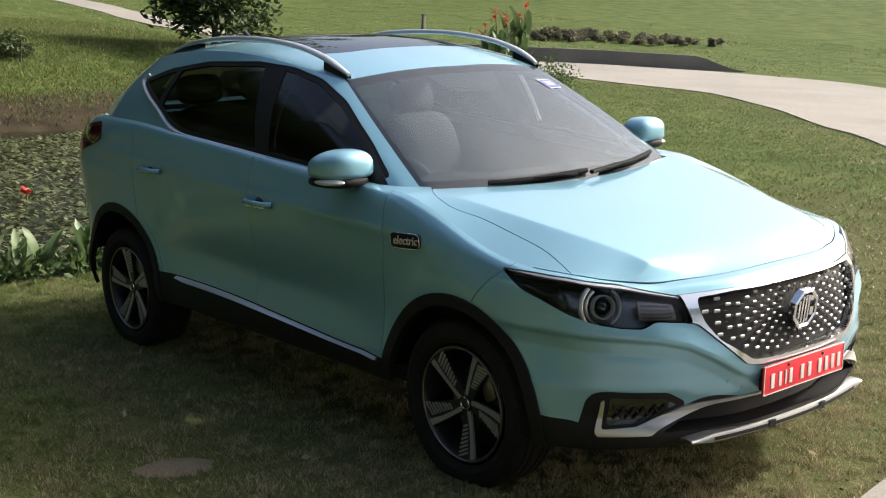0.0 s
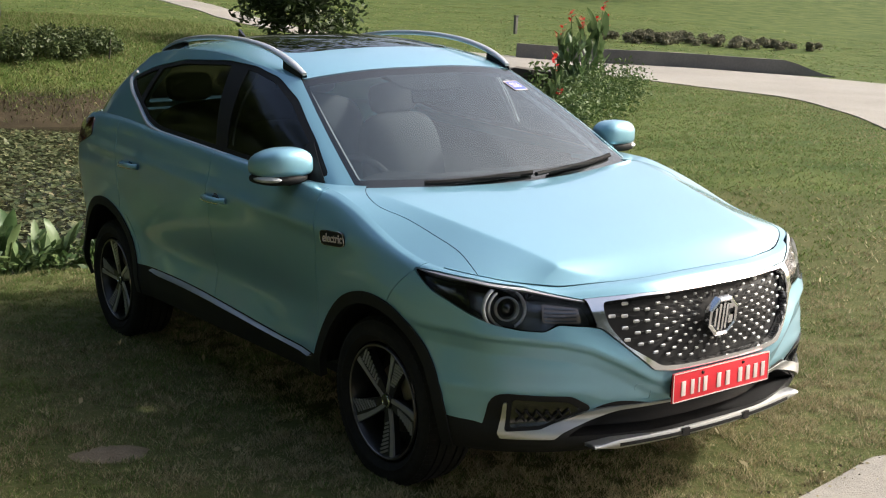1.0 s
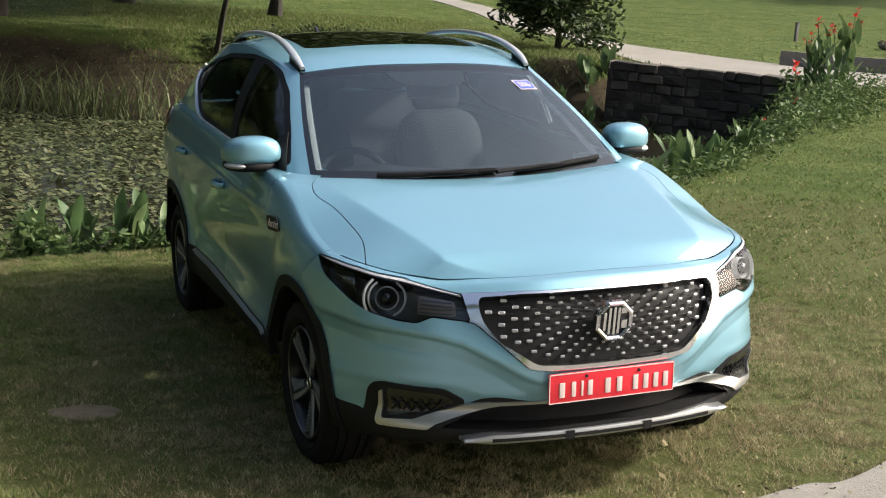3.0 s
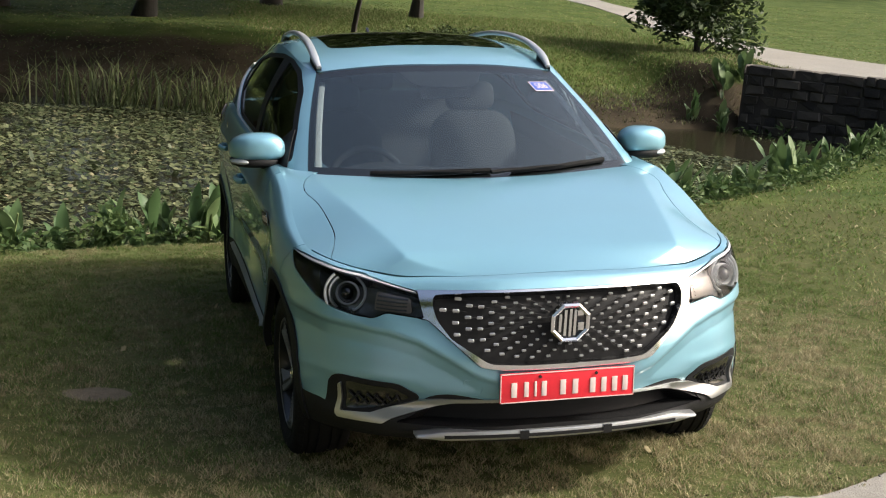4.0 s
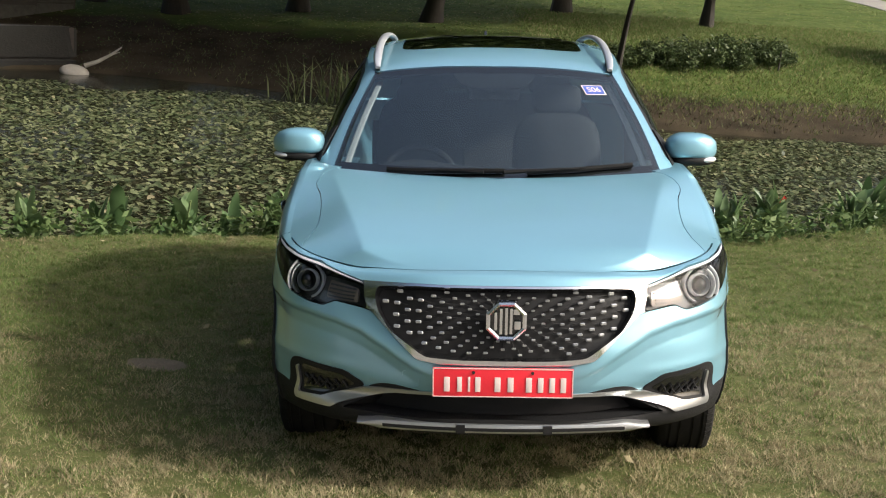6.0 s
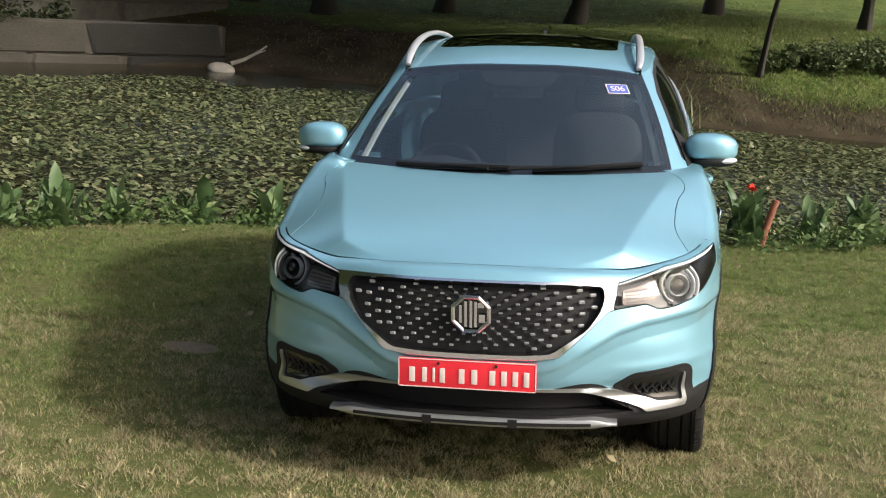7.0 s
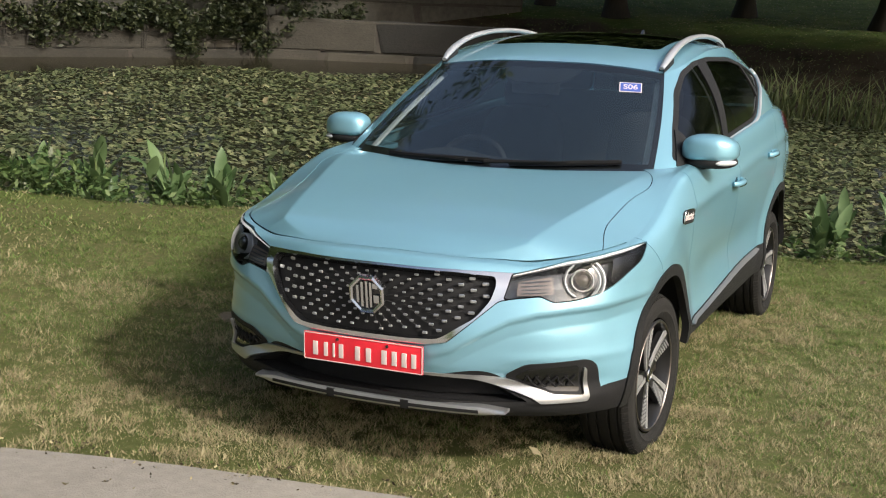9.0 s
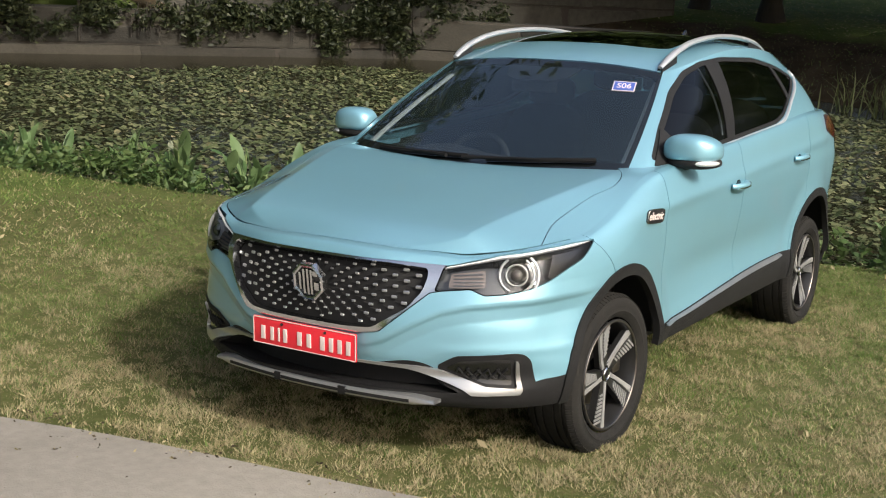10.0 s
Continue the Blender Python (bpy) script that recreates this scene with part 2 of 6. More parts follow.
class Sheet:
    """A piece of skin: rows of x y z, normal, u v, and its faces."""

    def __init__(self, data, faces):
        self.d, self.f = data, faces

    def field(self, k):
        return self.d[:, k]

    def clip(self, values, keep_negative=True):
        val = values if keep_negative else -values
        val = np.where(np.abs(val) < 1e-9, 1e-9, val)
        rows = []
        base = len(self.d)
        cache, faces = {}, []
        neg = val < 0
        for f in self.f:
            k = sum(neg[i] for i in f)
            if k == len(f):
                faces.append(f)
            elif k:
                out = []
                for i, j in zip(f, f[1:] + f[:1]):
                    if neg[i]:
                        out.append(i)
                    if neg[i] != neg[j]:
                        key = (min(i, j), max(i, j))
                        if key not in cache:
                            a, b = key
                            t = val[a] / (val[a] - val[b])
                            cache[key] = base + len(rows)
                            rows.append(self.d[a] * (1 - t) + self.d[b] * t)
                        out.append(cache[key])
                if len(out) > 2:
                    faces.append(out)
        data = np.vstack([self.d, rows]) if rows else self.d
        used = sorted({i for f in faces for i in f})
        place = {i: n for n, i in enumerate(used)}
        return Sheet(data[used] if used else data[:0], [[place[i] for i in f] for f in faces])

    def cut(self, measure_, gap=0.0017):
        """Both sides of a line, with a shut line between them."""
        v = measure_(self)
        return self.clip(v + gap, True), self.clip(v - gap, False)

    def take(self, measure_, gap=0.0):
        a, b = self.cut(measure_, gap)
        return a, b

    def moved(self, out):
        d = self.d.copy()
        d[:, :3] += d[:, 3:6] * (out[:, None] if isinstance(out, np.ndarray) else out)
        return Sheet(d, [list(f) for f in self.f])

    def mirrored(self):
        d = self.d.copy()
        d[:, 0] *= -1
        d[:, 3] *= -1
        return Sheet(d, [f[::-1] for f in self.f])

    def with_(self, other):
        n = len(self.d)
        return Sheet(np.vstack([self.d, other.d]), self.f + [[i + n for i in f] for f in other.f])

    def both(self):
        return self.with_(self.mirrored())

    def rim(self):
        count = {}
        for f in self.f:
            for i, j in zip(f, f[1:] + f[:1]):
                count[(i, j)] = 1
        mid = np.abs(self.d[:, 0]) < 1e-5
        return [(i, j) for (i, j) in count if (j, i) not in count and not (mid[i] and mid[j])]

    def build(self, name, material_, parent, label="", thick=0.012, back=True):
        """The skin as a mesh with its own thickness; the shading follows the uncut skin."""
        n = len(self.d)
        front = self.d[:, :3]
        normals = self.d[:, 3:6]
        verts, faces = front, [list(f) for f in self.f]
        loops = [normals[i] for f in self.f for i in f]
        if thick:
            verts = np.vstack([front, front - normals * thick])
            if back:
                for f in self.f:
                    faces.append([i + n for i in f[::-1]])
                    loops += [-normals[i] for i in f[::-1]]
            for i, j in self.rim():
                faces.append([j, i, i + n, j + n])
                e = front[j] - front[i]
                w = np.cross(e, normals[i])
                w = w / (np.linalg.norm(w) + 1e-12)
                loops += [w] * 4
        mesh = bpy.data.meshes.new(name)
        mesh.from_pydata([tuple(v) for v in verts], [], faces)
        mesh.shade_smooth()
        mesh.normals_split_custom_set([tuple(v) for v in loops])
        return link_mesh(name, mesh, material_, parent, label)

    def skirt(self, depth):
        """Walls from the rim inwards."""
        n = len(self.d)
        front, normals = self.d[:, :3], self.d[:, 3:6]
        return [tuple(v) for v in np.vstack([front, front - normals * depth])], [[i, j, j + n, i + n] for i, j in self.rim()]

    def nearest(self, a, b, ka, kb):
        i = np.argmin((self.d[:, ka] - a) ** 2 + (self.d[:, kb] - b) ** 2)
        return Vector(self.d[i, :3]), Vector(self.d[i, 3:6]).normalized()


def smooth_at(sheet, a, b, ka, kb):
    """A point of a sheet between its vertices: the mean of the nearest ones, weighted by nearness."""
    dist = (sheet.d[:, ka] - a) ** 2 + (sheet.d[:, kb] - b) ** 2
    i = np.argpartition(dist, 7)[:7]
    w = 1 / (dist[i] + 1e-7)
    m = (sheet.d[i, :6] * w[:, None]).sum(0) / w.sum()
    return Vector(m[:3]), Vector(m[3:6]).normalized()


def sheet_of(points, u, v):
    """A sheet over a grid of points (rows, columns, 3); u, v are kept with it. The outside is where v x u points."""
    du = np.gradient(points, axis=1)
    dv = np.gradient(points, axis=0)
    nrm = np.cross(du, dv)
    nrm /= np.linalg.norm(nrm, axis=2, keepdims=True) + 1e-12
    r, c = points.shape[:2]
    data = np.concatenate([points, nrm, u[..., None], v[..., None]], axis=2).reshape(-1, 8)
    faces = [[i * c + j, i * c + j + 1, (i + 1) * c + j + 1, (i + 1) * c + j] for i in range(r - 1) for j in range(c - 1)]
    return Sheet(data, faces)


def text_mesh(name, words, size, material_, parent, place, depth=0.001, shear=0.0, label=""):
    cu = bpy.data.curves.new("tmp_text", 'FONT')
    cu.body, cu.size, cu.extrude, cu.shear = words, size, depth, shear
    cu.align_x, cu.align_y = 'CENTER', 'CENTER'
    cu.offset = size * 0.012
    tmp = bpy.data.objects.new("tmp_text", cu)
    scene.collection.objects.link(tmp)
    mesh = bpy.data.meshes.new_from_object(tmp.evaluated_get(bpy.context.evaluated_depsgraph_get()))
    bpy.data.objects.remove(tmp)
    mesh.name = name
    mesh.materials.clear()
    ob = link_mesh(name, mesh, material_, parent, label)
    ob.matrix_local = place
    return ob


def facing(at, normal, up=Vector((0, 0, 1))):
    """A pose whose z axis is the normal and whose y axis is up."""
    z = Vector(normal).normalized()
    x = Vector(up).cross(z).normalized()
    y = z.cross(x)
    return Matrix.Translation(at) @ Matrix((x, y, z)).transposed().to_4x4()


def strip_bm(rows):
    """A closed sheet over rows of points."""
    bm = bmesh.new()
    vv = [[bm.verts.new(p) for p in r] for r in rows]
    for a, b in zip(vv, vv[1:]):
        for i in range(len(a) - 1):
            bm.faces.new((a[i], a[i + 1], b[i + 1], b[i]))
    return bm


# ---- the car: skin as functions of place ----
FRONT_AXLE, REAR_AXLE, HUB_Z, TYRE_R, HUB_X = -1.2925, 1.2925, 0.335, 0.334, 0.83
outline = [(0, -2.15), (0.07, -2.1488), (0.28, -2.13), (0.47, -2.06), (0.655, -1.965), (0.79, -1.835), (0.862, -1.65), (0.887, -1.40), (0.89, -1.0),
           (0.89, 0), (0.89, 1.0), (0.885, 1.45), (0.85, 1.75), (0.74, 1.97), (0.45, 2.10), (0, 2.14)]
ox, oy = np.array(outline).T
knots = np.concatenate([[0], np.cumsum(np.hypot(np.diff(ox), np.diff(oy)))])
# half outline, fine and by arc length
kk = np.linspace(0, knots[-1], 2000)
fx, fy = spline(knots, ox)(kk), spline(knots, oy)(kk)
fx[0] = fx[-1] = 0
arc = np.concatenate([[0], np.cumsum(np.hypot(np.diff(fx), np.diff(fy)))])
LENGTH = arc[-1]
hood_mid = spline([-2.1, -2.03, -1.9, -1.7, -1.45, -1.2, -1.05, -0.85], [0.815, 0.84, 0.885, 0.935, 0.985, 1.03, 1.052, 1.07])
hood_crease = spline([-2.1, -1.95, -1.5, -1.05, -0.85], [0.46, 0.485, 0.585, 0.68, 0.71])
belt = spline([-1.1, -0.85, -0.5, 0.0, 0.66, 1.2, 1.7, 2.2], [1.05, 1.065, 1.09, 1.122, 1.165, 1.195, 1.19, 1.15])
top_inset = spline([0, 0.45, 0.75, 1.0, 1.3, 1.65, 1.85, 2.2, 3.0, 4.0, 4.6, 5.0, LENGTH], [0.125, 0.12, 0.105, 0.08, 0.075, 0.085, 0.085, 0.085, 0.075, 0.085, 0.16, 0.24, 0.28])
front_profile = spline([0.18, 0.24, 0.29, 0.335, 0.40, 0.46, 0.52, 0.58, 0.66, 0.74, 0.80, 0.86], [0.18, 0.10, 0.035, 0.02, 0.04, 0.015, 0.005, 0.0, 0.010, 0.026, 0.045, 0.06])
side_profile = spline([0.18, 0.25, 0.32, 0.42, 0.50, 0.60, 0.72, 0.85, 0.93, 1.0, 1.25], [0.10, 0.06, 0.035, 0.018, 0.026, 0.030, 0.020, 0.008, 0.004, 0.012, 0.012])


def plan(u):
    x, y = np.interp(u, arc, fx), np.interp(u, arc, fy)
    e = 0.02
    tx = np.interp(u + e, arc, fx) - np.interp(u - e, arc, fx)
    ty = np.interp(u + e, arc, fy) - np.interp(u - e, arc, fy)
    tx = np.where(u < e, 1.0, tx)
    ty = np.where(u < e, 0.0, ty)
    tx = np.where(u > LENGTH - e, -1.0, tx)
    ty = np.where(u > LENGTH - e, 0.0, ty)
    n = np.hypot(tx, ty)
    return x, y, ty / n, -tx / n


rim_height = spline([0, 0.1, 0.2, 0.3, 0.4, 0.5, 0.6, 0.7, 0.8, 0.9, 1.0, 1.1, 1.2, 1.3, 1.4, 1.5, 1.6, 1.7, 1.8, 1.9, 2.0, 2.2],
                    [0.843, 0.842, 0.840, 0.837, 0.833, 0.829, 0.825, 0.833, 0.845, 0.858, 0.867, 0.874, 0.886, 0.908, 0.940, 0.976, 1.010, 1.038, 1.057, 1.066, 1.072, 1.084])


def top_edge(u):
    """Where the side skin ends above: the hood's rim in front, the belt line behind."""
    x, y, nx, ny = plan(u)
    i = top_inset(u)
    tx, ty = np.maximum(x - nx * i, 0), y - ny * i
    mix = smoothstep(-1.05, -0.85, ty)
    return tx, ty, rim_height(u) * (1 - mix) + belt(ty) * mix


# how far the rim reaches, and how much the hood has fallen there, by place along the car
ru = np.linspace(0.16, 2.1, 300)
rx_, ry_, rz_ = top_edge(ru)
fallen = (hood_mid(ry_) - rz_) / rx_ ** 2


def hood_height(x, y):
    """Flat in the middle, folded down outside the crease, so that it meets the rim."""
    ax = np.abs(x)
    q, reach = np.interp(y, ry_, fallen), np.interp(y, ry_, rx_)
    crease = np.minimum(hood_crease(y), 0.84 * reach)
    outside = np.sqrt(np.maximum(ax - crease, 0) ** 2 + 0.00005) - 0.00707
    span = np.sqrt((reach - crease) ** 2 + 0.00005) - 0.00707
    fold = 0.93 * smoothstep(-2.0, -1.84, y)
    return hood_mid(y) - q * ((1 - fold) * ax ** 2 + fold * reach ** 2 * outside / span)


def side_inset(u, z, z1):
    x, y, _, _ = plan(u)
    wf = 1 - smoothstep(0.55, 1.15, u)
    base = front_profile(z) * wf + side_profile(z) * (1 - wf)
    r = 0.085 + 0.05 * smoothstep(0.6, 1.3, u) + 0.06 * smoothstep(2.0, 2.4, u)
    t = np.clip((z1 - z) / r, 0, 1)
    ins = base * (1 - (1 - t) ** 3) + top_inset(u) * (1 - np.sqrt(np.clip(1 - (1 - t) ** 2, 0, 1)))
    for axle in (FRONT_AXLE, REAR_AXLE):
        d = np.hypot(y - axle, z - HUB_Z)
        ins = ins - 0.016 * (1 - smoothstep(0.40, 0.56, d)) * t
    # waist between the wheels, and the crease that runs out of the headlight down to the fog lamp
    ins = ins + 0.012 * np.exp(-((z - 0.60) / 0.10) ** 2) * smoothstep(-0.85, -0.4, y) * (1 - smoothstep(0.3, 0.85, y))
    ins = ins - 0.007 * np.exp(-((z - 0.97 - 0.05 * y) / 0.03) ** 2) * smoothstep(-1.2, -0.8, y) * (1 - smoothstep(1.3, 1.7, y))
    # the ridge that leaves the headlight and sweeps down round the grille, hollow beneath it, and the lip over the fog lamp
    corner = smoothstep(0.16, 0.34, u) * (1 - smoothstep(1.0, 1.32, u))
    above = z - np.interp(u, [0, 0.25, 0.32, 0.42, 0.52, 0.62, 0.75, 0.95, 1.3], [0.49, 0.495, 0.52, 0.58, 0.630, 0.655, 0.668, 0.678, 0.69])
    ins = ins + corner * np.interp(above, [-0.15, -0.10, -0.055, -0.012, 0.0, 0.012, 0.06, 0.10], [0, 0.004, 0.009, 0.001, -0.008, -0.010, -0.003, 0])
    ins = ins - corner * smoothstep(0.42, 0.58, u) * 0.004 * np.exp(-((z - 0.497) / 0.022) ** 2)
    return ins


def skin_point(u, z, out=0.0, s=1):
    """A point of the side skin, moved outward."""
    u_ = np.array(u, float)
    x, y, nx, ny = (float(c) for c in plan(u_))
    i = float(side_inset(u_, np.array(z, float), top_edge(u_)[2])) - out
    return Vector(((x - nx * i) * s, y - ny * i, z))


us = np.concatenate([np.linspace(0, 1.3, 130), np.linspace(1.3, LENGTH, 210)[1:]])
vs = np.concatenate([np.linspace(0, 0.7, 72), np.linspace(0.7, 1, 40)[1:]])
gu, gv = np.meshgrid(us, vs)
tx, ty, tz = top_edge(gu)
z_low = 0.275 + 0.062 * smoothstep(1.45, 1.75, gu) * (1 - smoothstep(4.0, 4.6, gu))
gz = z_low + (tz - z_low) * gv
px, py, pnx, pny = plan(gu)
ins = side_inset(gu, gz, tz)
gx = px - pnx * ins
gx[:, 0] = gx[:, -1] = 0
SIDE = sheet_of(np.stack([gx, py - pny * ins, gz], 2), gu, gz)
# hood and fender tops: from the rim in towards the middle line
n_hood = int(np.searchsorted(us, 2.15))
rim_x, rim_y, rim_z = gx[-1, :n_hood], (py - pny * ins)[-1, :n_hood], gz[-1, :n_hood]
# a fine gap where the hood meets bumper and lamps
start = 0.008 * (us[:n_hood] < 1.10)[None, :]
kt = start + (1 - start) * np.linspace(0, 1, 90)[:, None]
spine_y = np.clip(rim_y, -1.70, -0.9)[None, :]
hx = rim_x[None, :] * (1 - kt)
hy = rim_y[None, :] * (1 - kt) + spine_y * kt
hz = hood_height(hx, hy)
hz = hz + (rim_z[None, :] - hood_height(rim_x, rim_y)[None, :]) * (1 - kt) ** 3
TOP = sheet_of(np.stack([hx, hy, hz], 2), hx, hy)
# greenhouse: from the belt up to the edge of the roof
roof_mid = spline([-0.40, -0.30, -0.1, 0.1, 0.4, 0.8, 1.2, 1.6], [1.435, 1.472, 1.526, 1.561, 1.593, 1.596, 1.560, 1.473])


def roof_height(x, y):
    return roof_mid(y) - 0.052 * (np.abs(x) / 0.58) ** 2.6


side_y = [-0.5, 0.1, 0.66, 1.2, 1.55]
u_at = [float(np.interp(y, fy[200:1700], arc[200:1700])) for y in side_y]
low = [(0, -1.11, 1.045), (0.36, -1.07, 1.047), (0.62, -0.975, 1.052), (0.705, -0.915, 1.056), (0.772, -0.80, 1.066)]
low += [tuple(float(c) for c in top_edge(np.array(u))) for u in u_at] + [(0.60, 1.78, 1.19), (0.0, 1.87, 1.18)]
high = [(0, -0.305), (0.33, -0.295), (0.51, -0.275), (0.562, -0.25), (0.602, -0.13), (0.617, 0.1), (0.622, 0.4), (0.617, 0.75), (0.60, 1.1), (0.56, 1.38), (0.44, 1.5), (0.0, 1.56)]
ks = np.arange(len(low))
fine_k = np.concatenate([np.linspace(0, 4, 110), np.linspace(4, 9, 130)[1:], np.linspace(9, 11, 30)[1:]])
L3 = np.stack([spline(ks, [p[i] for p in low])(fine_k) for i in range(3)], 1)
H2 = np.stack([spline(ks, [p[i] for p in high])(fine_k) for i in range(2)], 1)
L3[0, 0] = L3[-1, 0] = H2[0, 0] = H2[-1, 0] = 0
H3 = np.column_stack([H2, roof_height(H2[:, 0], H2[:, 1])])
gk = np.linspace(0, 1, 46)[:, None, None]
glass_pts = L3[None] * (1 - gk) + H3[None] * gk
swell = np.sin(math.pi * gk[..., 0]) * (0.018 + 0.01 * smoothstep(4, 5, fine_k)[None, :])
tang = np.gradient(L3[:, :2], axis=0)
tang /= np.linalg.norm(tang, axis=1, keepdims=True)
glass_pts[..., 0] += tang[None, :, 1] * swell
glass_pts[..., 1] -= tang[None, :, 0] * swell
glass_pts[:, 0, 0] = glass_pts[:, -1, 0] = 0
GREEN = sheet_of(glass_pts, np.repeat(fine_k[None], 46, 0), np.repeat(gk[..., 0], len(fine_k), 1))
kr = np.linspace(0, 1, 34)[:, None]
rx = H3[None, :, 0] * (1 - kr)
ry = H3[None, :, 1] * (1 - kr) + np.clip(H3[:, 1], -0.1, 1.3)[None] * kr
ROOF = sheet_of(np.stack([rx, ry, roof_height(rx, ry)], 2), rx, ry)

# ---- the car: panels ----
car = thing("car", SLOPE, "light metallic blue electric car parked on the lawn", "car")


def arch(s, axle, r):
    wide = 1.0 if axle < 0 else 1.03
    return np.hypot((s.field(1) - axle) * wide, s.field(2) - HUB_Z) - r - (0.035 if axle > 0 else 0)


def in_uz(poly):
    return lambda s: poly_distance(s.field(6), s.field(2), poly)


def in_xz(poly):
    return lambda s: poly_distance(s.field(0), s.field(2), poly)


def in_yz(poly):
    return lambda s: poly_distance(s.field(1), s.field(2), poly)


ARCH_R, CLAD_R = 0.364, 0.409
body = SIDE
for axle in (FRONT_AXLE, REAR_AXLE):
    body = body.clip(arch(body, axle, ARCH_R), False)
claddings = []
for axle in (FRONT_AXLE, REAR_AXLE):
    clad, body = body.take(lambda s: arch(s, axle, CLAD_R))
    towards_sill = (clad.field(1) - axle) * (1 if axle < 0 else -1) > 0
    clad = clad.clip(np.where(towards_sill, 0.345, 0.275 if axle < 0 else 0.36) - clad.field(2))
    claddings.append(clad)

# lower black parts, cut along a line of height over the outline
lower_line = spline([0, 0.25, 0.50, 0.58, 0.86, 0.90, 1.0, 1.2, 1.45, 1.83, 2.1, 2.53, 3.0, 3.4, 3.9, 4.5, LENGTH], [0.425, 0.425, 0.425, 0.362, 0.362, 0.377, 0.388, 0.398, 0.41, 0.425, 0.435, 0.460, 0.485, 0.492, 0.48, 0.46, 0.46])
lower, body = body.take(lambda s: s.field(2) - lower_line(s.field(6)))
FOG = rounded([(0.511, 0.434), (0.585, 0.479), (0.81, 0.491), (0.845, 0.482), (0.868, 0.46), (0.905, 0.35), (0.60, 0.325)], 0.02)
fog_top, body = body.take(in_uz(FOG))
HEAD = rounded([(0.530, 0.790), (0.500, 0.707), (0.630, 0.721), (0.680, 0.700), (0.752, 0.705), (0.853, 0.722), (0.933, 0.746), (1.03, 0.784), (1.112, 0.812), (1.215, 0.868), (1.10, 0.866), (0.95, 0.857), (0.75, 0.834)], 0.010)
head, body = body.take(in_uz(HEAD), 0.002)
GRILLE = rounded([(-0.5, 0.795), (0.30, 0.792), (0.440, 0.781), (0.449, 0.755), (0.438, 0.705), (0.395, 0.643), (0.330, 0.600), (0.275, 0.563), (0.16, 0.556), (-0.5, 0.555)], 0.02)
FRAME = rounded([(-0.6, 0.803), (0.30, 0.801), (0.445, 0.796), (0.520, 0.793), (0.502, 0.708), (0.464, 0.702), (0.366, 0.608), (0.303, 0.551), (0.220, 0.538), (-0.6, 0.536)], 0.012)
front_cut, body = body.take(in_xz(FRAME), 0.0015)
front_cut = front_cut.clip(front_cut.field(1) + 1.5)
grille_hole, frame_sheet = front_cut.take(in_xz(GRILLE))

# panel seams
bumper_seam = spline([0.55, 0.68, 0.80, 0.90, 1.1], [1.38, 1.36, 1.28, 1.165, 1.14])
bumper, body = body.cut(lambda s: np.where(s.field(2) > 0.9, s.field(6) - 0.3, s.field(6) - bumper_seam(s.field(2))))
fender, body = body.cut(lambda s: s.field(1) - (-0.885 - 0.03 * np.exp(-((s.field(2) - 0.9) / 0.1) ** 2)))
front_door, body = body.cut(lambda s: s.field(1) - (0.042 + 0.012 * np.sin(s.field(2) * 6)))
rear_door, quarter = body.cut(lambda s: np.where(s.field(2) > 0.72, s.field(1) - (1.10 + 0.08 * (s.field(2) - 1.0)), np.maximum(s.field(1) - 1.0, -(arch(s, REAR_AXLE, CLAD_R + 0.035)))))
HOOD_LINE = spline([-2.2, -1.72, -1.58, -1.42, -1.28, -1.13, -1.03, -0.85], [0.9, 0.735, 0.70, 0.70, 0.715, 0.745, 0.725, 0.60])
hood, fender_top = TOP.cut(lambda s: s.field(0) - HOOD_LINE(s.field(1)))
hood = hood.clip(hood.field(1) + 0.93 + 0.16 * (1 - (hood.field(0) / 0.75) ** 2), True)

hood.both().build("hood", PAINT, car, thick=0.02)
bumper.both().build("bumper", PAINT, car, thick=0.02)
for s, side in ((1, 1), (-1, -1)):
    flip = (lambda q: q) if s > 0 else (lambda q: q.mirrored())
    flip(fender.with_(fender_top)).build("fender", PAINT, car, thick=0.02)
    for nm, sh in (("door", front_door), ("door", rear_door)):
        flip(sh).build(nm, PAINT, car, thick=0.02)
    flip(quarter).build("quarter_panel", PAINT, car, thick=0.02)
    for axle, cl in zip((FRONT_AXLE, REAR_AXLE), claddings):
        flip(cl.moved(0.007)).build("wheel_arch_trim", BLACK_PLASTIC, car, "black plastic wheel arch trim", thick=0.03)
        # the dark well behind the wheel
        liner = lathe_bm([(0.40, 0.40 * s), (0.395, 0.845 * s)], 40, 'X', radians(8), radians(172)) if axle < 0 else lathe_bm([(0.432, 0.40 * s), (0.428, 0.835 * s)], 40, 'X', radians(20), radians(160))
        for v in liner.verts:
            v.co.y, v.co.z = v.co.y + axle, v.co.z + HUB_Z
        part("wheel_well", liner, BLACK_PLASTIC, car)

# lower trim: the black sill and bumper base with the silver pieces on it
front_base, sill = lower.take(lambda s: s.field(1) - FRONT_AXLE)
LOWER_MOUTH = rounded([(-0.7, 0.420), (0.40, 0.412), (0.46, 0.39), (0.57, 0.338), (0.45, 0.335), (-0.7, 0.350)], 0.012)
mouth, front_base = front_base.take(in_xz(LOWER_MOUTH))
front_base = front_base.clip(front_base.field(6) - 1.62)
front_base.both().build("bumper_base", BLACK_PLASTIC, car, "black plastic bumper base", thick=0.02)
mouth.both().moved(-0.09).build("lower_intake", BLACK_PLASTIC, car, "black lower intake", thick=0)
mv, mf = mouth.both().skirt(0.09)
raw("intake_wall", mv, mf, BLACK_PLASTIC, car)
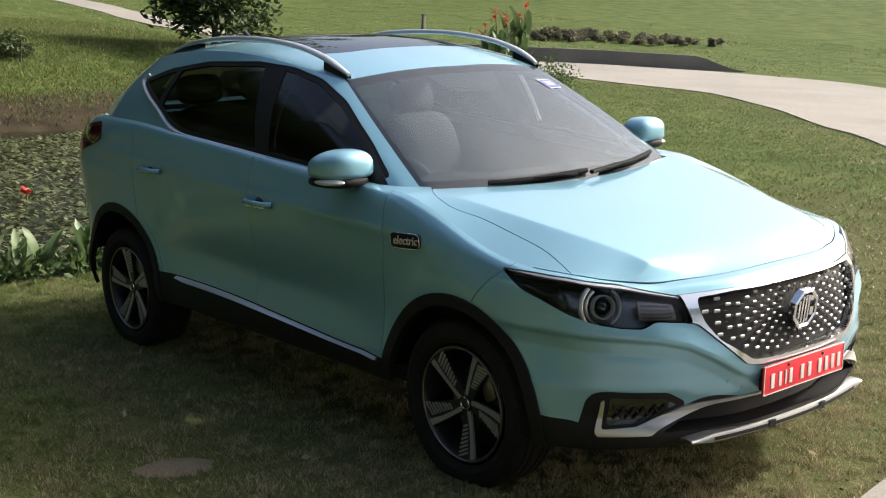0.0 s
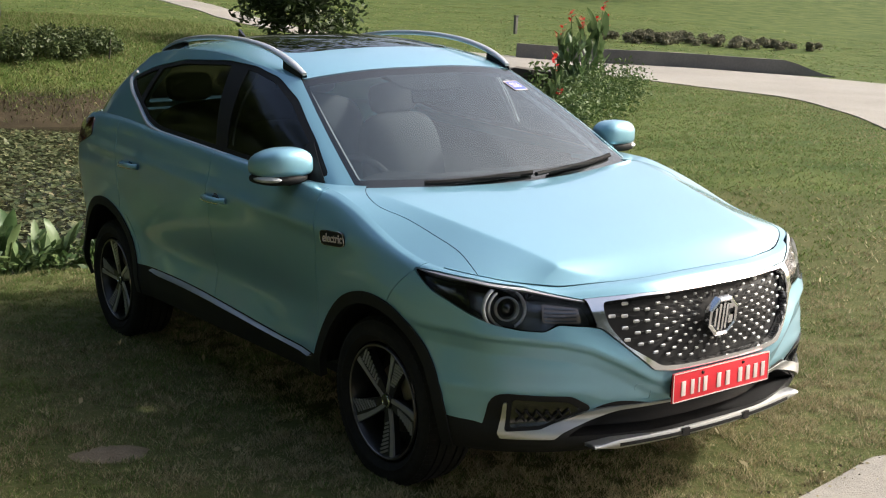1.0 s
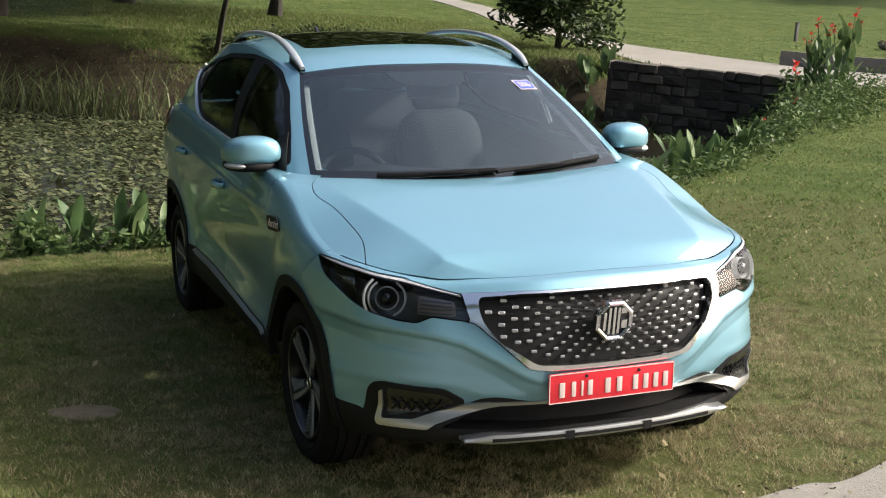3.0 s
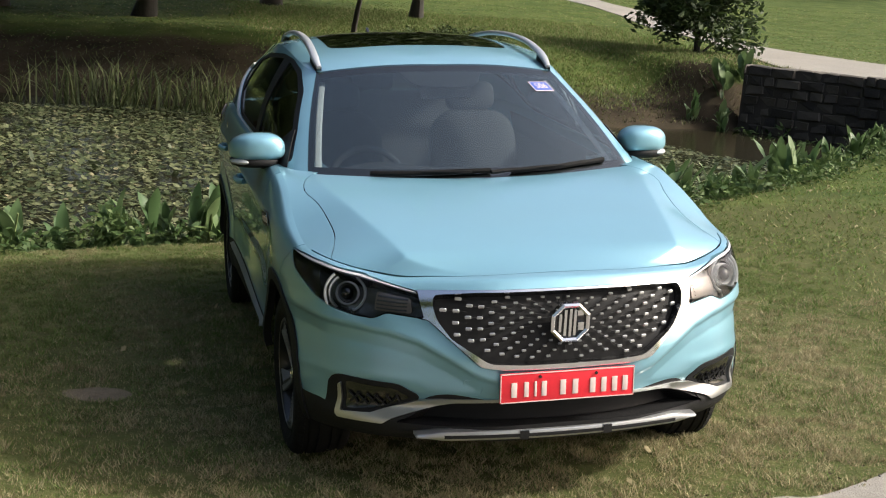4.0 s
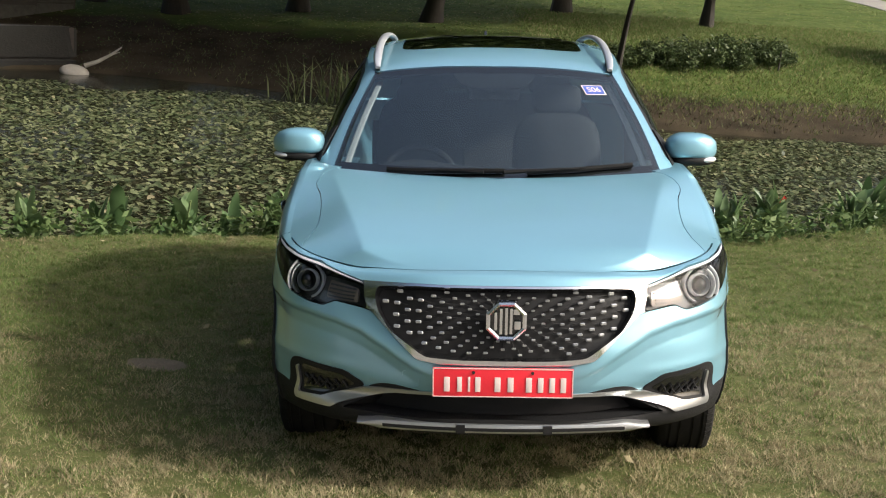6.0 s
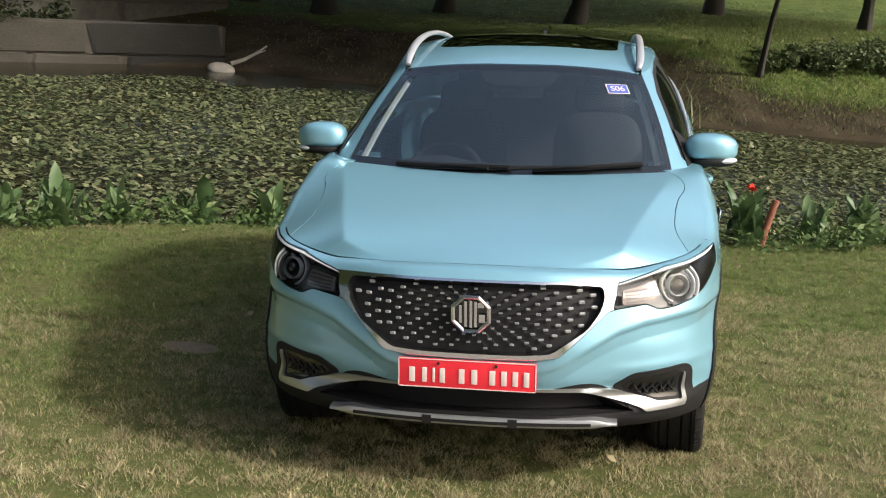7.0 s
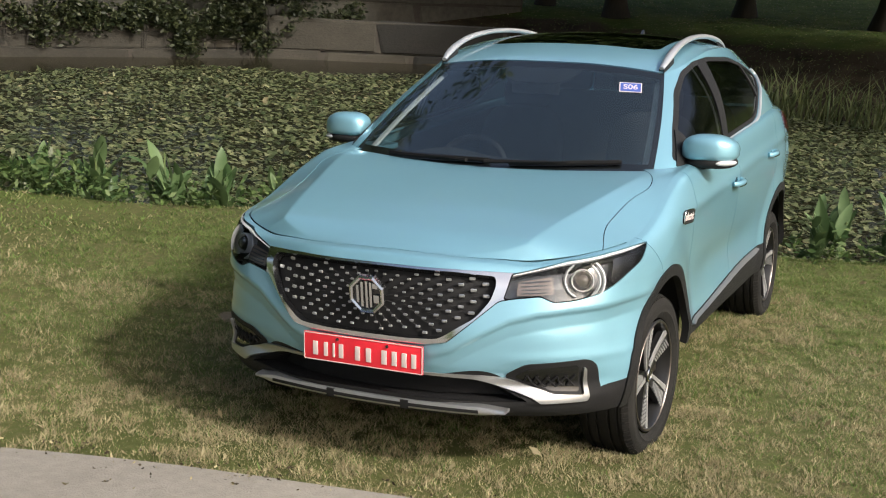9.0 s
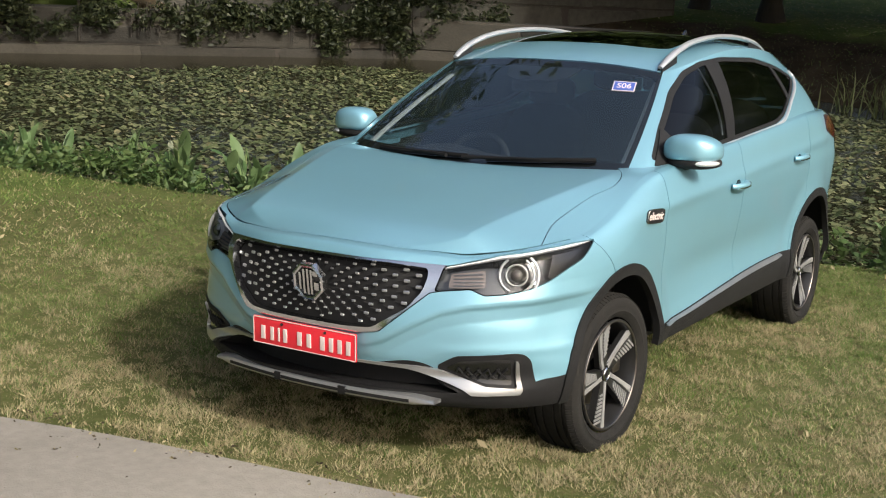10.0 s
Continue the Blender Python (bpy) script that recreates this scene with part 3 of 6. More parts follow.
for s in (1, -1):
    flip = (lambda q: q) if s > 0 else (lambda q: q.mirrored())
    sill_side = sill.clip(np.abs(sill.field(1)) - 1.75)
    flip(sill_side).build("sill", BLACK_PLASTIC, car, "black plastic sill", thick=0.02)
    rows_s = [[], [], [], []]
    for y in np.linspace(-0.86, 0.73, 40):
        u = float(np.interp(y, fy[300:1700], arc[300:1700]))
        zt = float(lower_line(u)) - 0.004
        deep = 0.007 + 0.010 * float(smoothstep(-0.85, 0.55, y) * (1 - smoothstep(0.62, 0.74, y)))
        for row, dz, out in zip(rows_s, (0, -0.35 * deep, -deep, -deep - 0.004), (0.004, 0.014, 0.022, 0.002)):
            row.append(skin_point(u, zt + dz, out, s))
    part("sill_strip", strip_bm(rows_s), SATIN, car, "satin silver sill strip")

# skid plate: a silver lip with three slots
def lip_point(x, z, out):
    return Vector((x, -2.136 + 0.062 * (abs(x) / 0.5) ** 2 - out, z))


skid = part("skid_plate", strip_bm([[lip_point(x, z0 + zl * float(smoothstep(0.41, 0.51, abs(x))), o) for x in np.linspace(-0.51, 0.51, 61)]
            for z0, zl, o in ((0.328, -0.014, -0.05), (0.328, -0.014, -0.014), (0.323, -0.012, 0.0), (0.314, -0.006, 0.003), (0.301, 0.002, 0.002), (0.292, 0.010, -0.004), (0.292, 0.010, -0.05), (0.328, -0.014, -0.05))]), SATIN, car, "satin silver skid plate")
for x0, x1 in ((-0.42, -0.165), (-0.135, 0.135), (0.165, 0.42)):
    part("slot", strip_bm([[lip_point(x, z, o) for x in np.linspace(x0, x1, 13)] for z, o in ((0.3125, 0.002), (0.3120, 0.0055), (0.301, 0.005), (0.300, -0.002))]), BLACK_PLASTIC, skid)
for x in (-0.15, 0.15):
    part("bracket", strip_bm([[lip_point(x + d, z, o) for d in (-0.016, 0.016)] for z, o in ((0.322, 0.001), (0.321, 0.008), (0.293, 0.006), (0.291, -0.004))]), BLACK_PLASTIC, skid)

# fog lamp pockets with their silver blade
for s in (1, -1):
    flip = (lambda q: q) if s > 0 else (lambda q: q.mirrored())
    low_part = front_base.clip(in_uz(FOG)(front_base))
    pocket_all = fog_top.with_(low_part)
    holder = flip(pocket_all.moved(0.004)).build("fog_surround", BLACK_PLASTIC, car, "black fog lamp surround", thick=0.01)
    inner = pocket_all.clip(in_uz(rounded([(0.548, 0.430), (0.60, 0.462), (0.785, 0.472), (0.798, 0.368), (0.69, 0.374)], 0.012))(pocket_all))
    flip(inner.moved(0.0055)).build("fog_mesh", GLOSS_BLACK, holder, thick=0.004)
    for k in range(7):
        for sign in (-1, 1):
            pts = []
            for t in np.linspace(0, 1, 5):
                uu, zz = 0.56 + 0.036 * k + sign * 0.02 + (t - 0.5) * 0.075 * sign, 0.368 + 0.090 * t
                if 0.56 < uu < 0.79 and zz < 0.43 + 0.13 * (uu - 0.55) and zz > 0.372 + 0.5 * max(0, 0.66 - uu):
                    p, nn = SIDE.nearest(uu, zz, 6, 7)
                    p = p + nn * 0.010
                    pts.append((p.x * s, p.y, p.z))
            if len(pts) > 1:
                part("mesh_bar", tube_bm(pts, 0.0035, 5), BLACK_PLASTIC, holder)
    BLADE = rounded([(0.12, 0.429), (0.444, 0.429), (0.53, 0.421), (0.693, 0.362), (0.815, 0.356), (0.803, 0.463), (0.815, 0.463), (0.838, 0.350), (0.828, 0.336), (0.645, 0.334), (0.618, 0.349), (0.452, 0.403), (0.40, 0.414), (0.12, 0.422)], 0.006)
    blade_src = SIDE.clip(in_uz(BLADE)(SIDE))
    flip(blade_src.moved(0.004 + 0.010 * smoothstep(0.42, 0.60, blade_src.field(6)))).build("fog_blade", SATIN, car, "satin silver fog lamp blade", thick=0.010)

# grille
grille = grille_hole.both().moved(-0.030).build("grille", BLACK_PLASTIC, car, "black grille with small silver studs", thick=0)
gv_, gf_ = grille_hole.both().skirt(0.03)
raw("grille_wall", gv_, gf_, GLOSS_BLACK, grille)
frame_sheet.both().moved(0.006).build("grille_frame", CHROME, car, "chrome grille frame", thick=0.03)
stud_bm = box_bm(0.0235, 0.008, 0.0125, bevel=0.003, segments=1)
stud_mesh = bpy.data.meshes.new("stud")
stud_bm.to_mesh(stud_mesh)
stud_bm.free()
stud_mesh.materials.append(SATIN)
r, ring = 0.098, 0
while r < 0.50:
    gap = 0.027 + 0.036 * r
    count = round(2 * math.pi * r / (gap * 1.22))
    for k in range(count):
        a = 2 * math.pi * (k + 0.5 * (ring % 2)) / count
        x, z = r * math.cos(a), 0.693 + r * math.sin(a) * 0.80
        if poly_distance(np.array([abs(x)]), np.array([z]), GRILLE)[0] > -0.012:
            continue
        p, nn = smooth_at(grille_hole, abs(x), z, 0, 2)
        turn = math.atan2(nn.x, -nn.y) * (1 if x > 0 else -1)
        p = p - nn * 0.022
        o = new("stud", stud_mesh)
        o.parent = grille
        size = 0.40 + 0.62 * min(1, r / 0.40)
        o.matrix_local = Matrix.Translation((x, p.y, z)) @ Matrix.Rotation(turn, 4, 'Z') @ Matrix.Diagonal((size, 1, size, 1))
        # thin dark link to the next stud inwards
        part("rib", tube_bm([(x, p.y + 0.003, z), (x - 0.9 * gap * math.cos(a), p.y + 0.003 - 0.02 * (x / 0.44) ** 2 * gap / 0.04, z - 0.7 * gap * math.sin(a))], 0.0016, 4), BLACK_PLASTIC, grille)
    r += gap
    ring += 1
# emblem: an octagon ring with plain bars in it
emblem_at, _ = grille_hole.nearest(0.0, 0.695, 0, 2)
emblem = new("emblem")
emblem.parent = car
emblem.matrix_local = Matrix.Translation((0, emblem_at.y - 0.004, 0.695)) @ Matrix.Rotation(radians(8), 4, 'X')
oct_out = [(0.074 * math.cos(a), 0.074 * math.sin(a)) for a in (radians(22.5 + 45 * k) for k in range(8))]
bm = bmesh.new()
rings = []
for r, y in ((0.80, 0.0), (0.80, -0.012), (0.90, -0.016), (1.0, -0.012), (1.0, 0.012)):
    rings.append([bm.verts.new((x * r, y, z * r)) for x, z in oct_out])
for a, b in zip(rings, rings[1:]):
    for k in range(8):
        bm.faces.new((a[k], a[(k + 1) % 8], b[(k + 1) % 8], b[k]))
part("octagon_ring", bm, CHROME, emblem, "chrome octagon ring", smooth=False)
bm = bmesh.new()
bm.faces.new([bm.verts.new((x * 0.82, -0.002, z * 0.82)) for x, z in oct_out])
part("backing", bm, GLOSS_BLACK, emblem, smooth=False)
for x, h, zo in ((-0.036, 0.066, 0), (-0.018, 0.094, 0), (0.0, 0.100, 0), (0.016, 0.094, 0), (0.038, 0.03, -0.014), (0.034, 0.02, 0.034)):
    part("bar", box_bm(0.010 if x < 0.03 else 0.022, 0.012, h, (x, -0.006, zo), 0.002), CHROME, emblem)
# number plate with plain bars
plate = part("number_plate", box_bm(0.478, 0.008, 0.104, bevel=0.003), PLATE_RED, car, "red number plate with pale bars")
pp, _ = SIDE.nearest(0.0, 0.485, 6, 7)
plate.matrix_local = Matrix.Translation((-0.008, pp.y - 0.018, 0.482)) @ Matrix.Rotation(radians(2), 4, 'X')
for x, w in ((-0.19, 0.020), (-0.147, 0.016), (-0.115, 0.008), (-0.085, 0.018), (-0.018, 0.020), (0.026, 0.020), (0.088, 0.020), (0.128, 0.019), (0.167, 0.019), (0.205, 0.019)):
    part("bar", box_bm(w, 0.003, 0.052, (x, -0.005, -0.006), 0.001), PLATE_WHITE, plate)
for z in (-0.0495, 0.0495):
    part("border", box_bm(0.470, 0.002, 0.003, (0, -0.0045, z)), PLATE_WHITE, plate)
for x in (-0.2365, 0.2365):
    part("border", box_bm(0.003, 0.002, 0.096, (x, -0.0045, 0)), PLATE_WHITE, plate)
for x in (-0.10, 0.10):
    part("screw", lathe_bm([(0.0001, -0.009), (0.005, -0.0085), (0.006, -0.004)], 10, 'Y'), GLOSS_BLACK, plate).location = (x, 0, 0.036)
part("plate_holder", box_bm(0.44, 0.03, 0.08, (-0.008, pp.y - 0.002, 0.482), 0.004), BLACK_PLASTIC, car)
# towing cover on the bumper's right
tow_p, tow_n = SIDE.nearest(0.33, 0.475, 6, 7)
tow = tube_bm([(0.03 * math.copysign(abs(math.cos(a)) ** 0.4, math.cos(a)), 0.03 * math.copysign(abs(math.sin(a)) ** 0.4, math.sin(a)), 0) for a in np.linspace(0, 2 * math.pi, 29)[:-1]], 0.0012, 4, closed=True)
tow_ob = part("tow_cover", tow, PAINT, car)
tow_ob.matrix_local = facing((-tow_p.x, tow_p.y, tow_p.z), (-tow_n.x, tow_n.y, tow_n.z))

# headlights
for s in (1, -1):
    flip = (lambda q: q) if s > 0 else (lambda q: q.mirrored())
    lamp = flip(head.moved(-0.001)).build("headlight", LENS_GLASS, car, "clear headlight with a round projector", thick=0)
    flip(head.moved(-0.055)).build("housing", REFLECTOR, lamp, thick=0)
    tip_cover = head.clip(in_uz([(0.93, 0.70), (0.99, 0.86), (1.3, 0.90), (1.3, 0.70)])(head))
    flip(tip_cover.moved(-0.03)).build("tip_cover", GLOSS_BLACK, lamp, thick=0)
    hv, hf = flip(head).skirt(0.056)
    raw("housing_wall", hv, hf, GLOSS_BLACK, lamp)
    brow = head.clip(in_uz([(0.51, 0.80), (0.530, 0.785), (0.75, 0.826), (0.95, 0.849), (1.10, 0.859), (1.225, 0.868), (1.225, 0.91), (0.7, 0.89)])(head))
    flip(brow.moved(0.0008)).build("light_bar", LAMP_WHITE, lamp, "white light bar", thick=0.01)
    inner_block = head.clip(in_uz([(0.545, 0.722), (0.555, 0.775), (0.685, 0.792), (0.685, 0.728)])(head))
    flip(inner_block.moved(-0.02)).build("turn_lamp", AMBER, lamp, "pale amber turn lamp", thick=0.01)
    for q in range(4):
        slat = head.clip(in_uz([(0.56, 0.728 + 0.013 * q), (0.56, 0.733 + 0.013 * q), (0.68, 0.738 + 0.014 * q), (0.68, 0.733 + 0.014 * q)])(head))
        flip(slat.moved(-0.016)).build("lamp_rib", REFLECTOR, lamp, thick=0.004)
    c, nn = SIDE.nearest(0.80, 0.772, 6, 7)
    axis = (nn * 0.75 + Vector((0.15, -1, 0.0)).normalized()).normalized()
    base_m = facing((c.x * s, c.y, c.z), (axis.x * s, axis.y, axis.z))
    ball = lathe_bm([(0.0001, 0.022), (0.014, 0.019), (0.024, 0.010), (0.031, -0.004), (0.034, -0.02)], 28, 'Z')
    o = part("projector", ball, GLOSS_BLACK, lamp, "dark glass projector")
    o.matrix_local = base_m @ Matrix.Translation((0, 0, -0.032))
    for r0, r1, zz, mt, a0, a1 in ((0.035, 0.041, -0.026, LAMP_WHITE, 0, 360), (0.058, 0.066, -0.028, LAMP_WHITE, 120, 250), (0.058, 0.066, -0.028, LAMP_WHITE, -70, 60), (0.074, 0.083, -0.030, LAMP_WHITE, -75 if s > 0 else 125, 55 if s > 0 else 255)):
        o = part("ring", lathe_bm([(r0, zz - 0.02), (r0, zz), ((r0 + r1) / 2, zz + 0.004), (r1, zz), (r1, zz - 0.02)], 40, 'Z', radians(a0), radians(a1)), mt, lamp)
        o.matrix_local = base_m


# ---- the car: greenhouse, roof, glass ----
SCREEN_K = 2.95
screen, green = GREEN.take(lambda s: s.field(6) - SCREEN_K + 0.10 * (s.field(7) < 0) , 0.0)
WINDOW = rounded([(-0.80, 1.09), (-0.62, 1.21), (-0.36, 1.36), (-0.164, 1.443), (0.03, 1.484), (0.27, 1.502), (0.70, 1.492), (1.025, 1.449), (1.245, 1.392), (1.236, 1.37), (0.98, 1.272), (0.82, 1.197), (0.69, 1.168), (0.09, 1.127), (-0.5, 1.092)], 0.04)
window, green = green.take(in_yz(WINDOW))
rear_screen, green = green.take(lambda s: np.maximum(10.35 - s.field(6), np.abs(s.field(7) - 0.5) - 0.4))
roof_glass, roof = ROOF.take(lambda s: poly_distance(s.field(0), s.field(1), rounded([(-0.6, 0.02), (0.34, 0.02), (0.445, 0.07), (0.445, 1.2), (-0.6, 1.2)], 0.05)), 0.002)
roof_panel = roof.with_(green).both().build("roof", PAINT, car, "light blue roof with slim pillars", thick=0.015)
roof_glass.both().build("sunroof", ROOF_GLASS, car, "dark panoramic sunroof glass", thick=0.004)
roof_glass.both().moved(-0.012).build("sunroof_blind", GLOSS_BLACK, car, thick=0.01)
ROOF.both().moved(-0.045).build("headliner", HEADLINER, car, "grey fabric headliner", thick=0)


def border(s, k0, k1, v0, v1):
    return np.maximum(np.maximum(s.field(6) - k1, k0 - s.field(6)), np.maximum(s.field(7) - v1, v0 - s.field(7)))


clear, frit = screen.take(lambda s: np.maximum(s.field(6) - 2.60, np.maximum(s.field(7) - 0.94, 0.085 - s.field(7))))
glass_pane = screen.both().build("windshield", SCREEN_GLASS, car, "clear laminated windshield", thick=0)
# veil sheet behind the clear glass, added for the hazy reflection look
clear.both().moved(-0.004).build("reflection_veil", FILM, glass_pane, thick=0)
glass_pane.visible_shadow = False
frit.both().moved(-0.006).build("black_border", BLACK_PLASTIC, glass_pane, thick=0.004)
eyebrow = screen.clip(poly_distance(screen.field(0), screen.field(7), rounded([(-0.3, 1.0), (-0.3, 0.80), (0.10, 0.80), (0.16, 0.84), (0.20, 0.97)], 0.03)))
eyebrow.both().moved(-0.008).build("sensor_cover", BLACK_PLASTIC, glass_pane, thick=0.01)


def pane_zone(y0, y1, lean0, lean1):
    return lambda s: np.maximum(s.field(1) - (y1 + lean1 * (s.field(2) - 1.3)), (y0 + lean0 * (s.field(2) - 1.3)) - s.field(1))


inner_window = window.clip(in_yz(WINDOW)(window) + 0.018)
frame_only = window.clip(in_yz(WINDOW)(window) + 0.018, False)
for s in (1, -1):
    flip = (lambda q: q) if s > 0 else (lambda q: q.mirrored())
    black = frame_only
    rest = inner_window
    for y0, y1, lean0, lean1 in ((0.03, 0.150, 0.27, 0.42), (0.95, 0.995, -0.25, -0.25)):
        post, rest = rest.take(pane_zone(y0, y1, lean0, lean1))
        black = black.with_(post)
    frame_ob = flip(black.moved(-0.004)).build("window_frame", BLACK_PLASTIC, car, "black window frame", thick=0.012)
    for y0, y1 in ((-1.0, 0.09), (0.09, 0.965), (0.965, 1.5)):
        pane = rest.clip(np.maximum(rest.field(1) - y1, y0 - rest.field(1)))
        if len(pane.f):
            pane_ob = flip(pane.moved(-0.008)).build("pane", DARK_GLASS, frame_ob, "tinted side window pane", thick=0)
            pane_ob.visible_shadow = False
    edge_y = [-0.56, -0.2, 0.09, 0.40, 0.69, 0.82, 0.98, 1.12, 1.237, 1.262, 1.235]
    edge_z = [1.076, 1.098, 1.119, 1.139, 1.160, 1.189, 1.264, 1.318, 1.366, 1.388, 1.412]
    steps = np.linspace(0, len(edge_y) - 1, 56)
    line_pts = []
    for y, z in zip(spline(range(len(edge_y)), edge_y)(steps), spline(range(len(edge_z)), edge_z)(steps)):
        p, nn = smooth_at(GREEN, y, z, 1, 2)
        p = p + nn * 0.004
        line_pts.append((p.x * s, y, z))
    part("window_chrome", tube_bm(line_pts, 0.009, 8), BRIGHT_TRIM, car, "chrome window strip")
    # pale tube behind the glass, standing in for the middle pillar's reflection
    strip_pts = []
    for v in np.linspace(1.15, 1.47, 8):
        p, nn = GREEN.nearest(0.02 + 0.10 * (v - 1.3), v, 1, 2)
        p = p - nn * 0.018
        strip_pts.append((p.x * s, p.y - 0.04, p.z))
    part("pillar_reflection", tube_bm(strip_pts, 0.005, 6), BRIGHT_TRIM, car)
    # pillar trim inside, pale
    for kk_, w_, m_ in ((2.47, 0.015, PALE_TRIM),):
        pts = []
        for v in np.linspace(0.02, 0.97, 10):
            p, nn = smooth_at(GREEN, kk_, v, 6, 7)
            p = p - nn * 0.05
            pts.append((p.x * s, p.y, p.z))
        part("pillar_trim", tube_bm(pts, w_, 8, 0.6), m_, car, "pale inner pillar trim")
rear_screen.both().build("rear_window", DARK_GLASS, car, "tinted rear window", thick=0).visible_shadow = False
# rear closing pieces: spoiler and lamps
def spoiler_point(x, y, inward, drop):
    r = (x / 0.56) ** 2
    yy = y - inward * r
    return (x, yy, float(roof_height(x, min(yy, 1.52))) - drop)


part("spoiler", strip_bm([[spoiler_point(x, y, i, d) for x in np.linspace(-0.53, 0.53, 25)] for y, i, d in ((1.40, 0.12, -0.004), (1.60, 0.16, 0.010), (1.62, 0.16, 0.035), (1.46, 0.14, 0.085))]), PAINT, car, "light blue roof spoiler")
for s in (1, -1):
    lampr = SIDE.clip(in_uz(rounded([(4.194, 1.085), (4.229, 1.172), (4.435, 1.145), (4.80, 1.12), (4.80, 0.99), (4.45, 1.01), (4.294, 1.050)], 0.03))(SIDE))
    (lampr if s > 0 else lampr.mirrored()).moved(0.006).build("tail_lamp", TAIL_RED, car, "dark red tail lamp", thick=0.02)

# roof rails
for s in (1, -1):
    path_ = [(0.548, -0.265, 1.456), (0.553, -0.20, 1.487), (0.554, -0.09, 1.527), (0.551, 0.09, 1.566), (0.546, 0.34, 1.590), (0.541, 0.62, 1.595), (0.535, 0.88, 1.583), (0.528, 1.10, 1.556), (0.520, 1.27, 1.517)]
    ts = np.linspace(0, len(path_) - 1, 44)
    pts = np.stack([spline(range(len(path_)), [p[i] for p in path_])(ts) for i in range(3)], 1)
    pts[:, 0] *= s
    rail = part("roof_rail", tube_bm(pts, 0.020, 12, 0.62, taper=lambda t: 0.6 + 0.4 * min(1, 6 * min(t, 1 - t))), BRIGHT_TRIM, car, "satin silver roof rail")
    for a, b in ((0, 11), (34, 44)):
        bmf = bmesh.new()
        top_r = [[bmf.verts.new((p[0] + d, p[1], p[2] - 0.006)) for d in (-0.011, 0.011)] for p in pts[a:b]]
        bot_r = [[bmf.verts.new((p[0] + d, p[1], float(roof_height(p[0], p[1])) - 0.03)) for d in (-0.014, 0.014)] for p in pts[a:b]]
        for i in range(len(top_r) - 1):
            for k in (0, 1):
                bmf.faces.new((top_r[i][k], top_r[i + 1][k], bot_r[i + 1][k], bot_r[i][k]))
        part("rail_foot", bmf, BLACK_PLASTIC, rail, "black rail foot")
fin = bmesh.new()
fr = []
for t in np.linspace(0, 1, 9):
    w, h = 0.022 * (0.2 + 0.8 * t), 0.10 * t ** 1.3
    y = 1.27 + 0.15 * t
    zb = float(roof_height(0, y)) - 0.005
    fr.append([fin.verts.new(p) for p in ((-w, y, zb), (-w * 0.35, y + 0.01, zb + h), (w * 0.35, y + 0.01, zb + h), (w, y, zb))])
for a, b in zip(fr, fr[1:]):
    for i in range(3):
        fin.faces.new((a[i], a[i + 1], b[i + 1], b[i]))
fin.faces.new(fr[-1])
part("antenna_fin", fin, GLOSS_BLACK, car, "black antenna fin")

# door mirrors
for s in (1, -1):
    bm = bmesh.new()
    bmesh.ops.create_uvsphere(bm, u_segments=36, v_segments=20, radius=1)
    for v in bm.verts:
        x, y, z = v.co
        x, y, z = (math.copysign(abs(c) ** 0.60, c) for c in (x, y, z))
        wide = 1 - 0.20 * max(0, -x) * 0.5
        y2 = y * 0.092 * (1.0 if y < 0 else 0.5)
        v.co = ((0.877 + 0.117 * x) * s, -0.65 + y2 + 0.045 * x * x * (x > 0), 1.131 + (0.074 - 0.022 * max(0, x) ** 2 - 0.012 * max(0, -x) ** 3 if z > 0 else 0.044) * z)
    shell = part("door_mirror", bm, PAINT, car, "light blue door mirror")
    bm = bmesh.new()
    bmesh.ops.create_uvsphere(bm, u_segments=28, v_segments=14, radius=1)
    for v in bm.verts:
        x, y, z = v.co
        x, y, z = (math.copysign(abs(c) ** 0.7, c) for c in (x, y, z))
        v.co = ((0.885 + 0.104 * x) * s, -0.655 + y * 0.080 + 0.045 * x * x * (x > 0), 1.084 + 0.026 * z)
    part("mirror_base", bm, BLACK_PLASTIC, shell, "black mirror base")
    part("mirror_arm", tube_bm([(0.735 * s, -0.665, 1.072), (0.80 * s, -0.655, 1.066), (0.86 * s, -0.65, 1.073)], 0.030, 10, 0.75), BLACK_PLASTIC, shell)
    bm = bmesh.new()
    bmesh.ops.create_uvsphere(bm, u_segments=20, v_segments=10, radius=1)
    for v in bm.verts:
        x, y, z = v.co
        v.co = ((0.942 + 0.050 * x) * s, -0.685 + 0.056 * y + 0.045 * (0.55 + 0.45 * x) ** 2, 1.086 + 0.016 * z)
    part("side_lamp", bm, LAMP_WHITE, shell, "clear side lamp")
    part("mirror_glass", box_bm(0.17, 0.004, 0.105, (0.872 * s, -0.616, 1.125), 0.002), CHROME, shell)
    # black sail at the window's front corner
    sail = GREEN.clip(in_yz([(-0.80, 1.07), (-0.60, 1.215), (-0.545, 1.10), (-0.56, 1.075)])(GREEN))
    (sail if s > 0 else sail.mirrored()).moved(0.003).build("mirror_sail", BLACK_PLASTIC, shell, thick=0.006)

